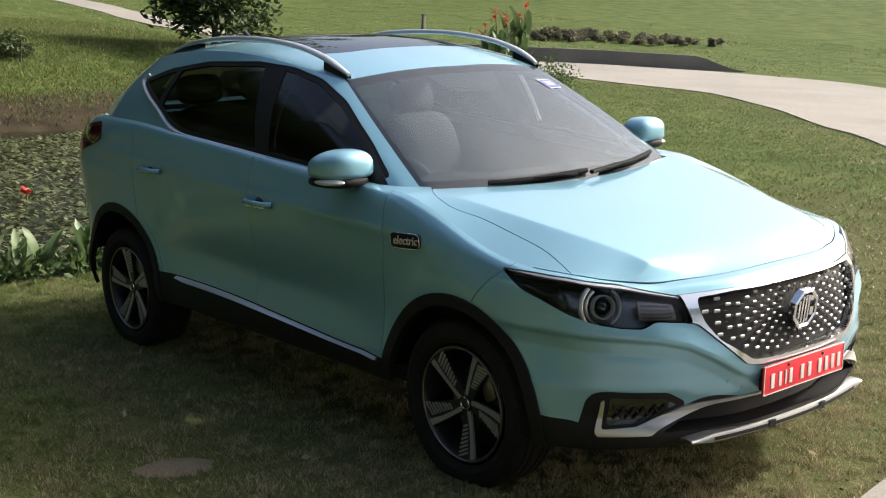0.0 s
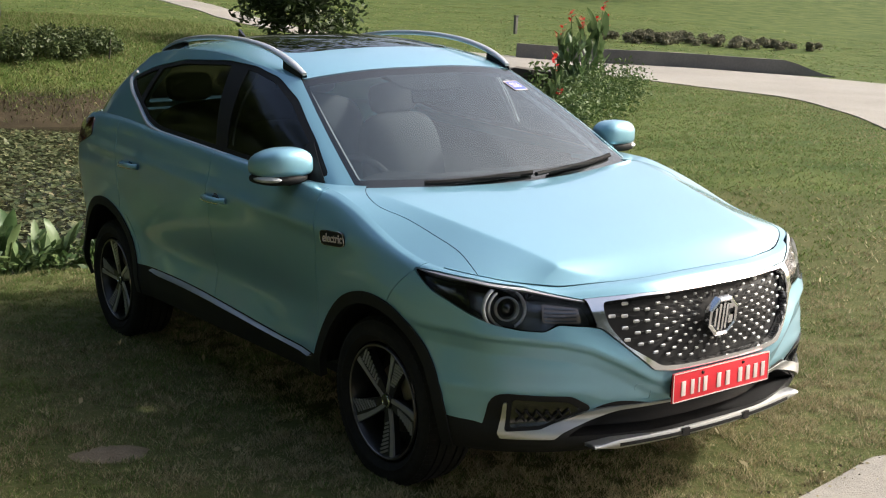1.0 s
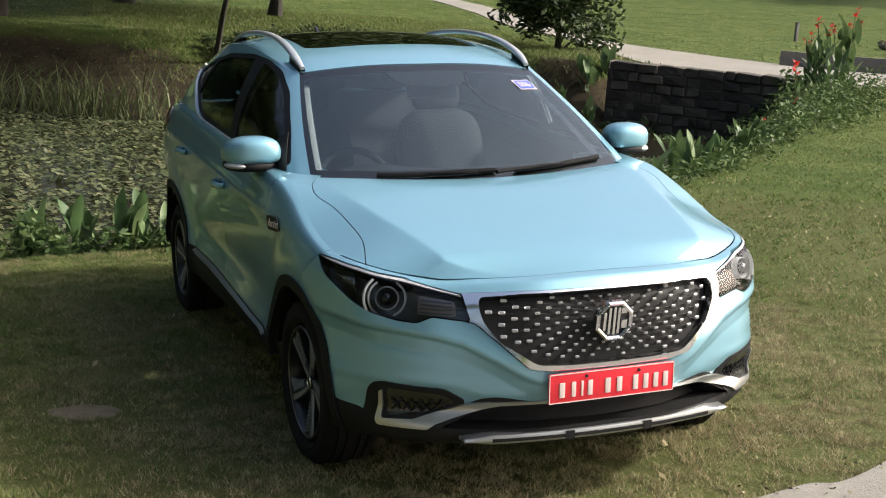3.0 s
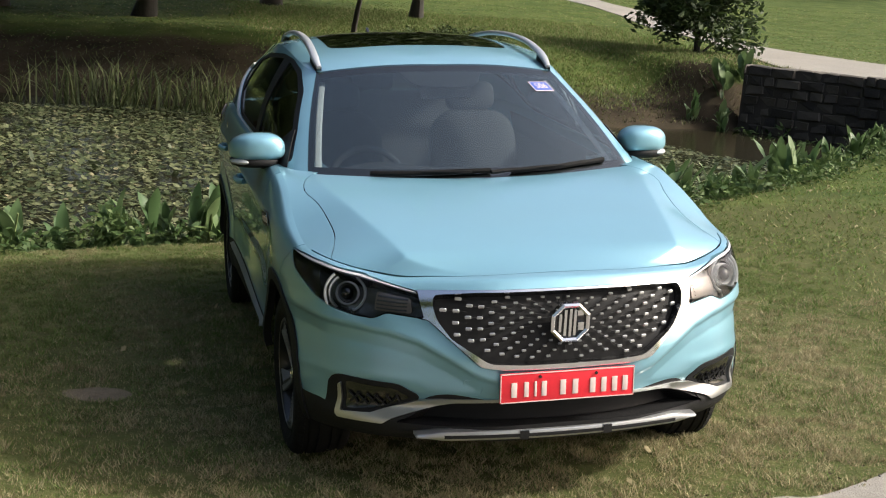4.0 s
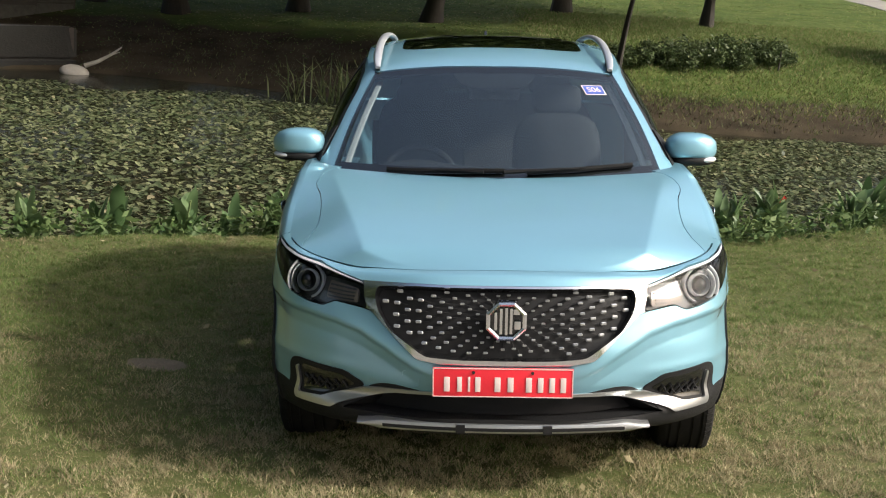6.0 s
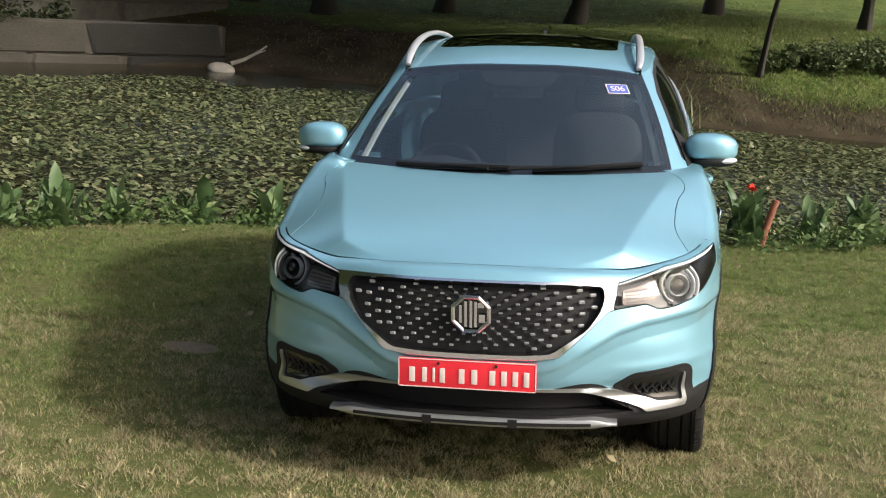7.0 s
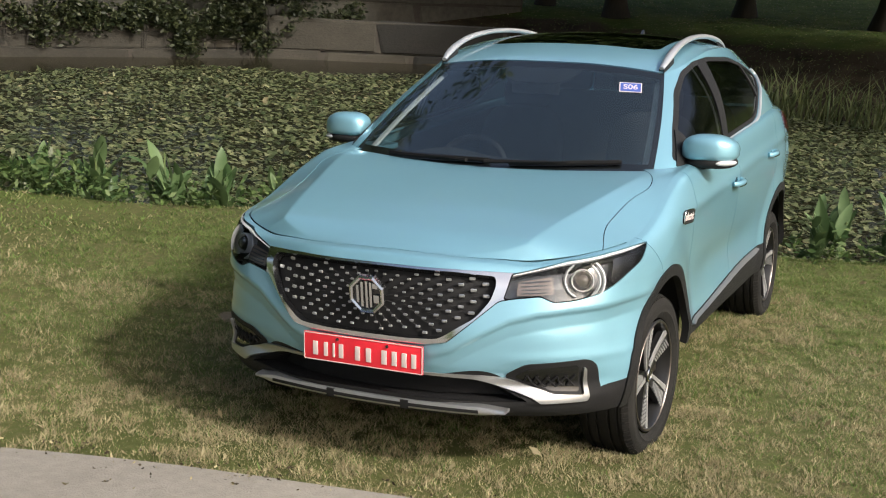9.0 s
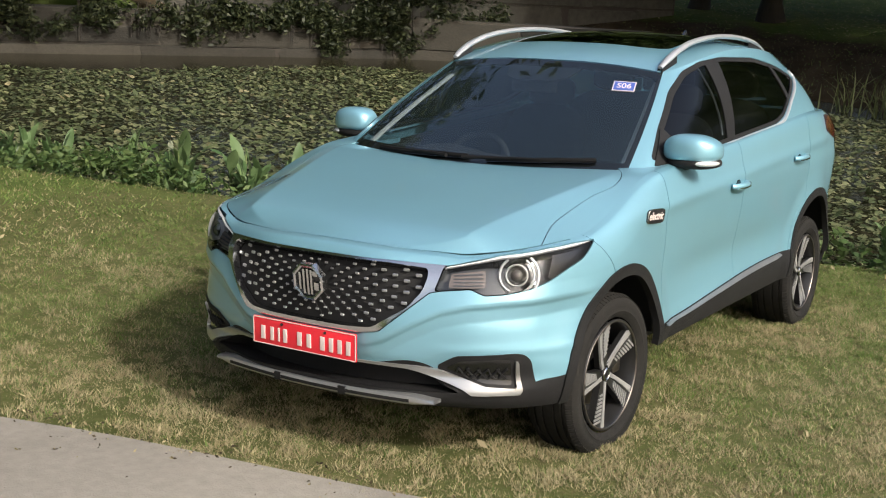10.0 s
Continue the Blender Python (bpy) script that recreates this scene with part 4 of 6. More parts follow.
# door handles
for s in (1, -1):
    for y, z in ((-0.055, 0.932), (0.91, 0.977)):
        p, nn = SIDE.nearest(y, z, 1, 2)
        m = facing((p.x * s, p.y, p.z), (nn.x * s, nn.y, nn.z))
        bm = bmesh.new()
        bmesh.ops.create_uvsphere(bm, u_segments=20, v_segments=10, radius=1, matrix=Matrix.Diagonal((0.048, 0.026, 0.006, 1)))
        cup = part("handle_cup", bm, GLOSS_BLACK, car, "dark handle recess")
        cup.matrix_local = m @ Matrix.Translation((0.0, 0.002, -0.004))
        bar = part("door_handle", tube_bm([(-0.098, 0, 0.004), (-0.08, 0.001, 0.022), (-0.03, 0.003, 0.032), (0.03, 0.003, 0.032), (0.08, 0.001, 0.024), (0.10, 0, 0.004)], 0.0135, 10, 1.0), PAINT, car, "light blue door handle with a chrome strip")
        bar.matrix_local = m
        strip_ob = part("chrome_strip", tube_bm([(-0.085, -0.008, 0.030), (0.0, -0.006, 0.042), (0.088, -0.008, 0.031)], 0.0055, 6), CHROME, bar)

# fender badge
def badge_bm():
    bm_ = bmesh.new()
    rows_b = []
    for k_, z_ in ((1.0, -0.003), (1.0, 0.002), (0.95, 0.003)):
        rows_b.append([bm_.verts.new((k_ * 0.082 * math.copysign(abs(math.cos(a)) ** 0.3, math.cos(a)), k_ * 0.029 * math.copysign(abs(math.sin(a)) ** 0.5, math.sin(a)), z_)) for a in np.linspace(0, 2 * math.pi, 41)[:-1]])
    for a, b in zip(rows_b, rows_b[1:]):
        for i in range(40):
            bm_.faces.new((a[i], a[(i + 1) % 40], b[(i + 1) % 40], b[i]))
    bm_.faces.new(rows_b[-1])
    return bm_


for s in (1, -1):
    p, nn = smooth_at(SIDE, -1.05, 0.903, 1, 2)
    m = facing((p.x * s, p.y, p.z), (nn.x * s, nn.y, nn.z))
    tilt = Matrix.Rotation(radians(-4 * s), 4, 'Z')
    b = part("fender_badge", badge_bm(), BLACK_PLASTIC, car, "black fender badge reading electric")
    b.matrix_local = m @ tilt @ Matrix.Translation((0, 0, 0.003))
    rim_pts = [(0.0815 * math.copysign(abs(math.cos(a)) ** 0.3, math.cos(a)), 0.0285 * math.copysign(abs(math.sin(a)) ** 0.5, math.sin(a)), 0.0035) for a in np.linspace(0, 2 * math.pi, 41)[:-1]]
    part("badge_rim", tube_bm(rim_pts, 0.0016, 5, closed=True), CHROME, b)
    text_mesh("badge_word", "electric", 0.046, PLATE_WHITE, b, Matrix.Translation((0, 0.0, 0.0036)), 0.0012, 0.25)

# wipers and cowl
cowl_rows = []
for dy, dz in ((-0.02, -0.010), (0.03, 0.004), (0.09, -0.02)):
    cowl_rows.append([(x, -1.115 + 0.20 * (abs(x) / 0.70) ** 2.4 + dy, 1.045 + 0.012 * (abs(x) / 0.7) ** 2 + dz) for x in np.linspace(-0.71, 0.71, 31)])
part("cowl", strip_bm(cowl_rows), BLACK_PLASTIC, car, "black plastic cowl")


def on_screen(x, v):
    p, nn = smooth_at(screen, abs(x), v, 0, 7)
    return Vector((x, p.y, p.z)), Vector((math.copysign(nn.x, x), nn.y, nn.z))


for x0, v0, x1, v1, ax0, ax1 in ((0.12, 0.030, 0.57, 0.075, 0.02, 0.36), (-0.46, 0.022, 0.03, 0.040, -0.06, -0.26)):
    pts, arm = [], []
    for q in np.linspace(0, 1, 12):
        p, nn = on_screen(x0 + (x1 - x0) * q, v0 + (v1 - v0) * q)
        pts.append(p + nn * 0.012)
    wiper = part("wiper", tube_bm(pts, 0.008, 6, 1.4), WIPER_BLACK, car, "black wiper blade and arm")
    mid_v = v0 + (v1 - v0) * (ax1 - x0) / (x1 - x0)
    for q in np.linspace(0, 1, 8):
        p, nn = on_screen(ax0 + (ax1 - ax0) * q, 0.004 + (mid_v - 0.004) * q)
        arm.append(p + nn * (0.028 - 0.010 * q))
    part("arm", tube_bm(arm, 0.009, 6, 0.8, taper=lambda t: 1.3 - 0.6 * t), WIPER_BLACK, wiper)

# windshield sticker
p, nn = on_screen(0.455, 0.80)
st = part("sticker", box_bm(0.102, 0.082, 0.001), PLATE_WHITE, car, "blue and white sticker with S06")
st.matrix_local = facing(p + nn * 0.002, nn) @ Matrix.Rotation(radians(-3), 4, 'Z')
part("sticker_face", box_bm(0.092, 0.070, 0.001, (0, 0, 0.0008)), STICKER_BLUE, st)
text_mesh("sticker_word", "S06", 0.040, PLATE_WHITE, st, Matrix.Translation((0, 0, 0.0016)) @ Matrix.Diagonal((1.15, 1.45, 1, 1)), 0.0003)

# ---- the car: cabin ----
dash_rows = []
for y, z, w in ((-0.98, 1.03, 0.66), (-0.80, 1.035, 0.72), (-0.62, 1.03, 0.73), (-0.52, 1.00, 0.73), (-0.50, 0.93, 0.73), (-0.56, 0.75, 0.72)):
    dash_rows.append([(x, y + 0.10 * (abs(x) / 0.73) ** 2 * (y < -0.7), z - 0.03 * (abs(x) / w) ** 4 + (0.035 * math.exp(-((x + 0.36) / 0.17) ** 2) if -0.75 < y < -0.55 else 0)) for x in np.linspace(-w, w, 33)])
part("dashboard", strip_bm(dash_rows), DARK_TRIM, car, "dark moulded dashboard")
for s in (1, -1):
    door_in = SIDE.clip(np.maximum(np.abs(SIDE.field(1) - 0.1) - 1.0, 0.45 - SIDE.field(2)))
    (door_in if s > 0 else door_in.mirrored()).moved(-0.07).build("door_lining", DARK_TRIM, car, thick=0)
part("cabin_floor", box_bm(1.5, 3.0, 0.03, (0, 0.35, 0.36)), DARK_TRIM, car)
part("underbody", box_bm(1.30, 3.3, 0.10, (0, 0.05, 0.29), 0.03), BLACK_PLASTIC, car)
part("firewall", box_bm(1.40, 0.03, 0.62, (0, -0.99, 0.68), 0.01), BLACK_PLASTIC, car)
part("boot_wall", box_bm(1.36, 0.04, 0.7, (0, 1.42, 0.72), 0.01), DARK_TRIM, car)
wheel_c = Vector((-0.345, -0.38, 0.925))
ring_pts = [(0.178 * math.cos(a), 0.178 * math.sin(a), 0) for a in np.linspace(0, 2 * math.pi, 41)[:-1]]
steering = part("steering_wheel", tube_bm(ring_pts, 0.016, 10, closed=True), DARK_TRIM, car, "dark steering wheel")
steering.matrix_local = Matrix.Translation(wheel_c) @ Matrix.Rotation(radians(66), 4, 'X')
part("hub", box_bm(0.15, 0.13, 0.05, bevel=0.02), DARK_TRIM, steering)
for a in (0, 180, 270):
    part("spoke", box_bm(0.13, 0.035, 0.02, (0.11, 0, 0), 0.006, turn=None), SATIN, steering).matrix_local = Matrix.Rotation(radians(a), 4, 'Z')


def pad(name, mx, sx, sy, sz, mat_, parent, power=0.45, label=""):
    """A soft cushion."""
    bm_ = bmesh.new()
    bmesh.ops.create_uvsphere(bm_, u_segments=28, v_segments=16, radius=1)
    for v in bm_.verts:
        v.co = Vector(math.copysign(abs(c) ** power, c) for c in v.co)
        v.co = Vector((v.co.x * sx / 2, v.co.y * sy / 2, v.co.z * sz / 2))
    o = part(name, bm_, mat_, parent, label)
    o.matrix_local = mx
    return o


for x in (-0.36, 0.36):
    seat = pad("front_seat", pose(x, 0.02, 0.62), 0.50, 0.52, 0.18, SEAT_CLOTH, car, 0.5, "grey leather front seat")
    for nm, yy, zz, sy, sz, sx, tilt_ in (("backrest", 0.33, 0.30, 0.14, 0.58, 0.47, -16), ("headrest", 0.43, 0.65, 0.10, 0.16, 0.26, -12)):
        pad(nm, pose(0, yy, zz, tilt_), sx, sy, sz, SEAT_CLOTH, seat, 0.55)
rear = pad("rear_bench", pose(0, 0.85, 0.62), 1.26, 0.5, 0.18, SEAT_CLOTH, car, 0.4, "grey leather rear bench")
pad("backrest", pose(0, 0.31, 0.33, -16), 1.26, 0.14, 0.62, SEAT_CLOTH, rear, 0.4)
for x in (-0.38, 0.0, 0.38):
    pad("headrest", pose(x, 0.44, 0.70, -12), 0.25, 0.09, 0.15, SEAT_CLOTH, rear, 0.5)
part("inner_mirror", box_bm(0.235, 0.03, 0.065, (0.0, -0.44, 1.352), 0.012), GLOSS_BLACK, car, "dark inner mirror")

# ---- the car: wheels ----
def make_wheel():
    hub = new("wheel")
    tyre_profile = [(0.232, -0.095), (0.248, -0.106), (0.285, -0.110), (0.316, -0.103), (0.328, -0.090)]
    tread = []
    for a in (-0.060, -0.025, 0.025, 0.060):
        tread += [(0.3335, a - 0.008), (0.3335, a - 0.005), (0.327, a - 0.004), (0.327, a + 0.004), (0.3335, a + 0.005)]
    tyre_profile += tread + [(0.328, 0.090), (0.316, 0.103), (0.305, 0.108), (0.30, 0.1105), (0.285, 0.110), (0.270, 0.1095), (0.266, 0.1115), (0.258, 0.1065), (0.245, 0.098), (0.238, 0.092)]
    bm_ = lathe_bm(tyre_profile, 72)
    # fine sipes on the shoulder
    for k in range(90):
        a = 2 * math.pi * k / 90
        bmesh.ops.create_cube(bm_, size=1, matrix=Matrix.Rotation(a, 4, 'X') @ Matrix.Translation((0.088, 0, 0.3255)) @ Matrix.Rotation(radians(28), 4, 'Y') @ Matrix.Diagonal((0.026, 0.015, 0.008, 1)))
    tyre = part("tyre", bm_, RUBBER, hub, "black rubber tyre")
    rim_ = part("rim", lathe_bm([(0.222, 0.085), (0.229, 0.094), (0.226, 0.099), (0.219, 0.098), (0.212, 0.088), (0.206, 0.02), (0.20, -0.09)], 64), RIM_DARK, hub, "dark rim with machined spokes")
    rim_.scale = (1, 1.01, 1.01)
    part("rim_lip", lathe_bm([(0.2165, 0.0975), (0.2185, 0.1005), (0.2235, 0.1005), (0.2255, 0.0975)], 64), STEEL, rim_)
    part("brake_disc", lathe_bm([(0.06, 0.02), (0.135, 0.02), (0.137, 0.0), (0.06, 0.0)], 40), STEEL, hub, "bare steel brake disc")
    part("brake_caliper", box_bm(0.06, 0.07, 0.11, (0.03, 0.125, 0.03), 0.015), STEEL, hub)
    part("back_plate", lathe_bm([(0.0001, -0.02), (0.205, -0.03)], 40), BLACK_PLASTIC, hub)
    part("hub_cap", lathe_bm([(0.0001, 0.080), (0.022, 0.079), (0.028, 0.074), (0.030, 0.06)], 24), RIM_DARK, rim_)
    part("hub_ring", lathe_bm([(0.018, 0.0795), (0.022, 0.082), (0.027, 0.079)], 24), CHROME, rim_)
    for k in range(5):
        turn = Matrix.Rotation(2 * math.pi * k / 5 + radians(90), 4, 'X')
        # a dark fan-shaped blade
        bm_ = bmesh.new()
        top_, bot_ = [], []
        for y, z in ((-0.024, 0.03), (-0.030, 0.10), (-0.040, 0.215), (0.045, 0.213), (0.030, 0.10), (0.022, 0.03)):
            x = 0.070 + 0.020 * (z / 0.215) ** 1.5
            top_.append(bm_.verts.new((x, y, z)))
            bot_.append(bm_.verts.new((x - 0.03, y, z)))
        bm_.faces.new(top_)
        for i in range(6):
            bm_.faces.new((top_[i], top_[(i + 1) % 6], bot_[(i + 1) % 6], bot_[i]))
        sp = part("spoke", bm_, RIM_DARK, rim_, smooth=False)
        sp.matrix_local = turn
        # its machined edge
        bm_ = bmesh.new()
        rows_ = []
        for z, y0, y1 in ((0.030, -0.022, -0.004), (0.09, -0.030, -0.014), (0.15, -0.036, -0.018), (0.214, -0.042, -0.016)):
            x = 0.0715 + 0.020 * (z / 0.215) ** 1.5
            rows_.append([bm_.verts.new((x - 0.006, y0 - 0.002, z)), bm_.verts.new((x + 0.002, y0, z)), bm_.verts.new((x + 0.002, y1, z)), bm_.verts.new((x - 0.006, y1 + 0.001, z))])
        for p_, q_ in zip(rows_, rows_[1:]):
            for i in range(3):
                bm_.faces.new((p_[i], p_[i + 1], q_[i + 1], q_[i]))
        part("machined_edge", bm_, RIM_BRIGHT, sp, smooth=False)
        # slanted fins
        for j in range(8):
            z = 0.088 + 0.0160 * j
            x = 0.0725 + 0.020 * (z / 0.215) ** 1.5
            width = 0.026 + 0.036 * j / 7
            bm_ = box_bm(0.004, width, 0.0082, (x, -0.006 + width / 2, z), 0, turn=Matrix.Rotation(radians(20), 4, 'X'))
            part("fin", bm_, RIM_BRIGHT, sp, smooth=False)
    return hub


# the body leans downhill on its springs; the front wheels are turned a little
LEAN, WHEEL_Z = 0.018, 0.312


def wheel_place(x, y, a):
    return Matrix.Translation((x, y, WHEEL_Z - math.copysign(LEAN, x))) @ Matrix.Rotation((0 if x > 0 else math.pi) + (radians(-3.5 if x > 0 else 1.0) if y < 0 else 0), 4, 'Z') @ Matrix.Rotation(radians(a), 4, 'X') @ Matrix.Diagonal((1, 0.97, 0.97, 1))


first = make_wheel()
first.parent = car
first.matrix_local = wheel_place(HUB_X - 0.082, FRONT_AXLE, 0)
for x, y, a in ((HUB_X - 0.082, REAR_AXLE, 40), (-HUB_X + 0.082, FRONT_AXLE, 25), (-HUB_X + 0.082, REAR_AXLE, 60)):
    copy_thing(first, wheel_place(x, y, a))


# ---- the place: lie of the land ----
WATER = -0.75
# waterline of the pond, as a closed loop
pond_loop = [(-9.5, 1.3), (-6.0, 2.0), (-4.4, 2.5), (-3.0, 3.4), (-1.6, 3.95), (0.6, 3.95), (2.4, 4.6), (4.2, 5.7), (6.2, 7.4), (8.6, 9.8), (10.8, 12.0), (12.6, 14.4),
             (13.8, 16.6), (11.9, 19.0), (9.6, 18.4), (6.0, 17.6), (2.3, 17.3), (-1.5, 18.2), (-5.0, 19.4), (-8.2, 19.9), (-12.7, 17.1), (-15.7, 12.1), (-18.7, 7.1), (-21.0, 3.0), (-14.0, 0.6)]
near_road = [(-40, -14), (-14, -7.2), (-6, -4.35), (-3, -3.2), (-1.2, -2.62), (0, -2.37), (0.7, -2.23), (1.4, -2.03), (5, -0.05), (10.5, 3.8), (14.2, 7.8), (16.2, 10.5), (16.6, 13), (15.4, 16.2), (13.0, 19.0), (13.3, 22), (14.2, 25), (14.9, 31.7), (16, 41), (14, 62), (4, 95)]
far_road = [(-40, -20), (-14, -13), (-6, -10.5), (-3, -9.5), (-1, -9.0), (1, -8.2), (2.2, -7.7), (4, -7.0), (9, -4.5), (15.5, -0.5), (20, 4.5), (22.9, 11.2), (22.8, 15.3), (20.1, 18.4), (17.6, 20.8), (16.4, 23), (15.9, 26), (16.6, 32), (17.6, 41), (16, 62), (6, 96)]
far_height = spline([0, 14, 18, 25, 31, 39, 44, 60, 100, 160, 400], [0.4, 0.40, 0.46, 0.62, 0.82, 1.12, 1.45, 2.4, 6.0, 10, 16])


def dry_height(x, y):
    x, y = np.asarray(x, float), np.asarray(y, float)
    left = np.maximum(-x - 1.4, 0)
    xr = np.clip(x, -1.4, 8) + 0.25 * np.clip(x - 8, 0, 12)
    near = 0.028 + 0.065 * xr - 0.010 * np.minimum(left, 6) * 0.5 - 0.035 * np.clip(y, -8, 6)
    near = near - 0.018 * np.tanh(x / 0.6)
    r = np.hypot(x, y)
    far = far_height(r)
    mix = smoothstep(11, 20, r)
    bumps = 0.02 * np.sin(x * 1.1 + 0.6 * y) * np.sin(y * 0.9 - 0.4 * x) * smoothstep(2.5, 6, r)
    low_left = -0.25 * smoothstep(3, -6, x) * smoothstep(14, 22, y) * (1 - smoothstep(26, 34, y))
    return near * (1 - mix) + far * mix + bumps + low_left


def ground_height(x, y):
    x, y = np.asarray(x, float), np.asarray(y, float)
    d = poly_distance(x, y, pond_loop)
    width = 0.95 + 4.6 * smoothstep(12, 17, y) * smoothstep(11.5, 9.5, x)
    k = smoothstep(-0.9, 1.0, d / width)
    # the waterline itself lies near d = 0
    shore = np.where(d < 0, WATER - 0.5 * smoothstep(0, -1.2, d), WATER + (dry_height(x, y) - WATER) * smoothstep(-0.15, 1.0, d / width))
    return np.where(d > width, dry_height(x, y), shore)


def at_ground(x, y, up=0.0):
    return Vector((x, y, float(ground_height(np.array([x]), np.array([y]))[0]) + up))


def ground_material():
    """Lawn soil, greener far off, that gives way to bare earth on the banks: the two shares come with the sheet's points."""
    m = material("lawn_soil", (0.052, 0.063, 0.019), 0.95, 0, (0.118, 0.104, 0.051), 0.8, 26.0, 0.55, bump=1.0, bump_scale=60, colour3=(0.070, 0.078, 0.027), spec=0.08)
    n, l = m.node_tree.nodes, m.node_tree.links
    bsdf = n["Principled BSDF"]
    colour = bsdf.inputs["Base Color"].links[0].from_socket
    geo = n.new("ShaderNodeNewGeometry")
    grain = n.new("ShaderNodeTexNoise")
    grain.inputs["Scale"].default_value, grain.inputs["Detail"].default_value = 1.3, 8
    l.new(geo.outputs["Position"], grain.inputs["Vector"])
    for name, a, b in (("green_share", (0.042, 0.066, 0.015), (0.084, 0.104, 0.030)), ("earth_share", (0.020, 0.016, 0.0105), (0.052, 0.041, 0.026))):
        ramp = n.new("ShaderNodeValToRGB")
        e = ramp.color_ramp.elements
        e[0].position, e[0].color, e[1].position, e[1].color = 0.35, (*a, 1), 0.68, (*b, 1)
        l.new(grain.outputs[0], ramp.inputs[0])
        share = n.new("ShaderNodeAttribute")
        share.attribute_name = name
        edge = n.new("ShaderNodeMapRange")
        edge.inputs[1].default_value, edge.inputs[2].default_value = 0.38, 0.62
        mixed = n.new("ShaderNodeMath")
        mixed.operation = 'MULTIPLY_ADD'
        mixed.inputs[1].default_value = 0.9
        l.new(grain.outputs[0], mixed.inputs[0])
        l.new(share.outputs["Fac"], mixed.inputs[2])
        shift = n.new("ShaderNodeMath")
        shift.operation = 'SUBTRACT'
        shift.inputs[1].default_value = 0.45
        l.new(mixed.outputs[0], shift.inputs[0])
        l.new(shift.outputs[0], edge.inputs[0])
        mix = n.new("ShaderNodeMix")
        mix.data_type = 'RGBA'
        l.new(edge.outputs[0], mix.inputs[0])
        l.new(colour, mix.inputs[6])
        l.new(ramp.outputs[0], mix.inputs[7])
        colour = mix.outputs[2]
    l.new(colour, bsdf.inputs["Base Color"])
    return m


GRASS_SOIL = ground_material()
CONCRETE = material("road_concrete", (0.175, 0.160, 0.138), 0.88, 0, (0.255, 0.238, 0.208), 0.7, 22, 0.45, bump=0.5, bump_scale=120)
KERB_STONE = material("kerb_stone", (0.10, 0.094, 0.085), 0.85, 0, (0.17, 0.158, 0.14), 1.5, 25, 0.4, bump=0.4, bump_scale=40)
WATER_MAT = material("pond_water", (0.014, 0.013, 0.008), 0.16, 0, (0.024, 0.021, 0.012), 0.5, 4, 0.3, bump=0.12, bump_scale=9, spec=0.12)


def axis_steps(lo, hi, fine_lo, fine_hi, fine):
    mid = np.arange(fine_lo, fine_hi, fine)
    left, right = [fine_lo], [mid[-1]]
    step = fine
    while left[-1] > lo:
        step *= 1.25
        left.append(left[-1] - step)
    step = fine
    while right[-1] < hi:
        step *= 1.25
        right.append(right[-1] + step)
    return np.array(left[:0:-1] + list(mid) + right[1:])


gxs, gys = axis_steps(-500, 500, -13, 24, 0.22), axis_steps(-300, 600, -9, 34, 0.22)
GX, GY = np.meshgrid(gxs, gys)
GZ = ground_height(GX.ravel(), GY.ravel()).reshape(GX.shape)
rows_, cols_ = GX.shape
idx = np.arange(rows_ * cols_).reshape(rows_, cols_)
quads = np.stack([idx[:-1, :-1], idx[:-1, 1:], idx[1:, 1:], idx[1:, :-1]], -1).reshape(-1, 4)
mesh = bpy.data.meshes.new("ground")
mesh.from_pydata(np.stack([GX, GY, GZ], -1).reshape(-1, 3).tolist(), [], quads.tolist())
mesh.shade_smooth()
mesh.materials.append(GRASS_SOIL)
flat_x, flat_y = GX.ravel(), GY.ravel()
pd = poly_distance(flat_x, flat_y, pond_loop)
far_bank = (flat_y > 13) & (flat_x < 11.5)
near_right = smoothstep(1.5, 4.0, flat_x)
earth = np.where(far_bank, 1 - smoothstep(2.2 - 1.3 * near_right, 5.6 - 2.6 * near_right, pd), 1 - smoothstep(0.3, 0.85, pd))
green_far = smoothstep(3.5, 8, np.hypot(flat_x - 1, flat_y + 0.5))
for name, values in (("green_share", green_far), ("earth_share", earth)):
    layer = mesh.attributes.new(name, 'FLOAT', 'POINT')
    layer.data.foreach_set("value", values.astype(np.float32))
ground = tagged(new("ground", mesh), "short dry-green lawn sloping to a pond", "ground", kind="structure")

# pond water
water = raw("water", [(-26, -2, WATER), (22, -2, WATER), (22, 24, WATER), (-26, 24, WATER)], [(0, 1, 2, 3)], WATER_MAT)
tagged(water, "still dark pond water", "pond", kind="structure")


def resample(points, count):
    p = np.array(points, float)
    t = np.linspace(0, len(p) - 1, count)
    return np.stack([spline(range(len(p)), p[:, i])(t) for i in (0, 1)], 1)


ra, rb = resample(near_road, 420), resample(far_road, 420)
cross = np.linspace(0, 1, 26)[:, None, None]
rp = ra[None] * (1 - cross) + rb[None] * cross
rz = ground_height(rp[..., 0].ravel(), rp[..., 1].ravel()).reshape(rp.shape[:2]) + 0.022
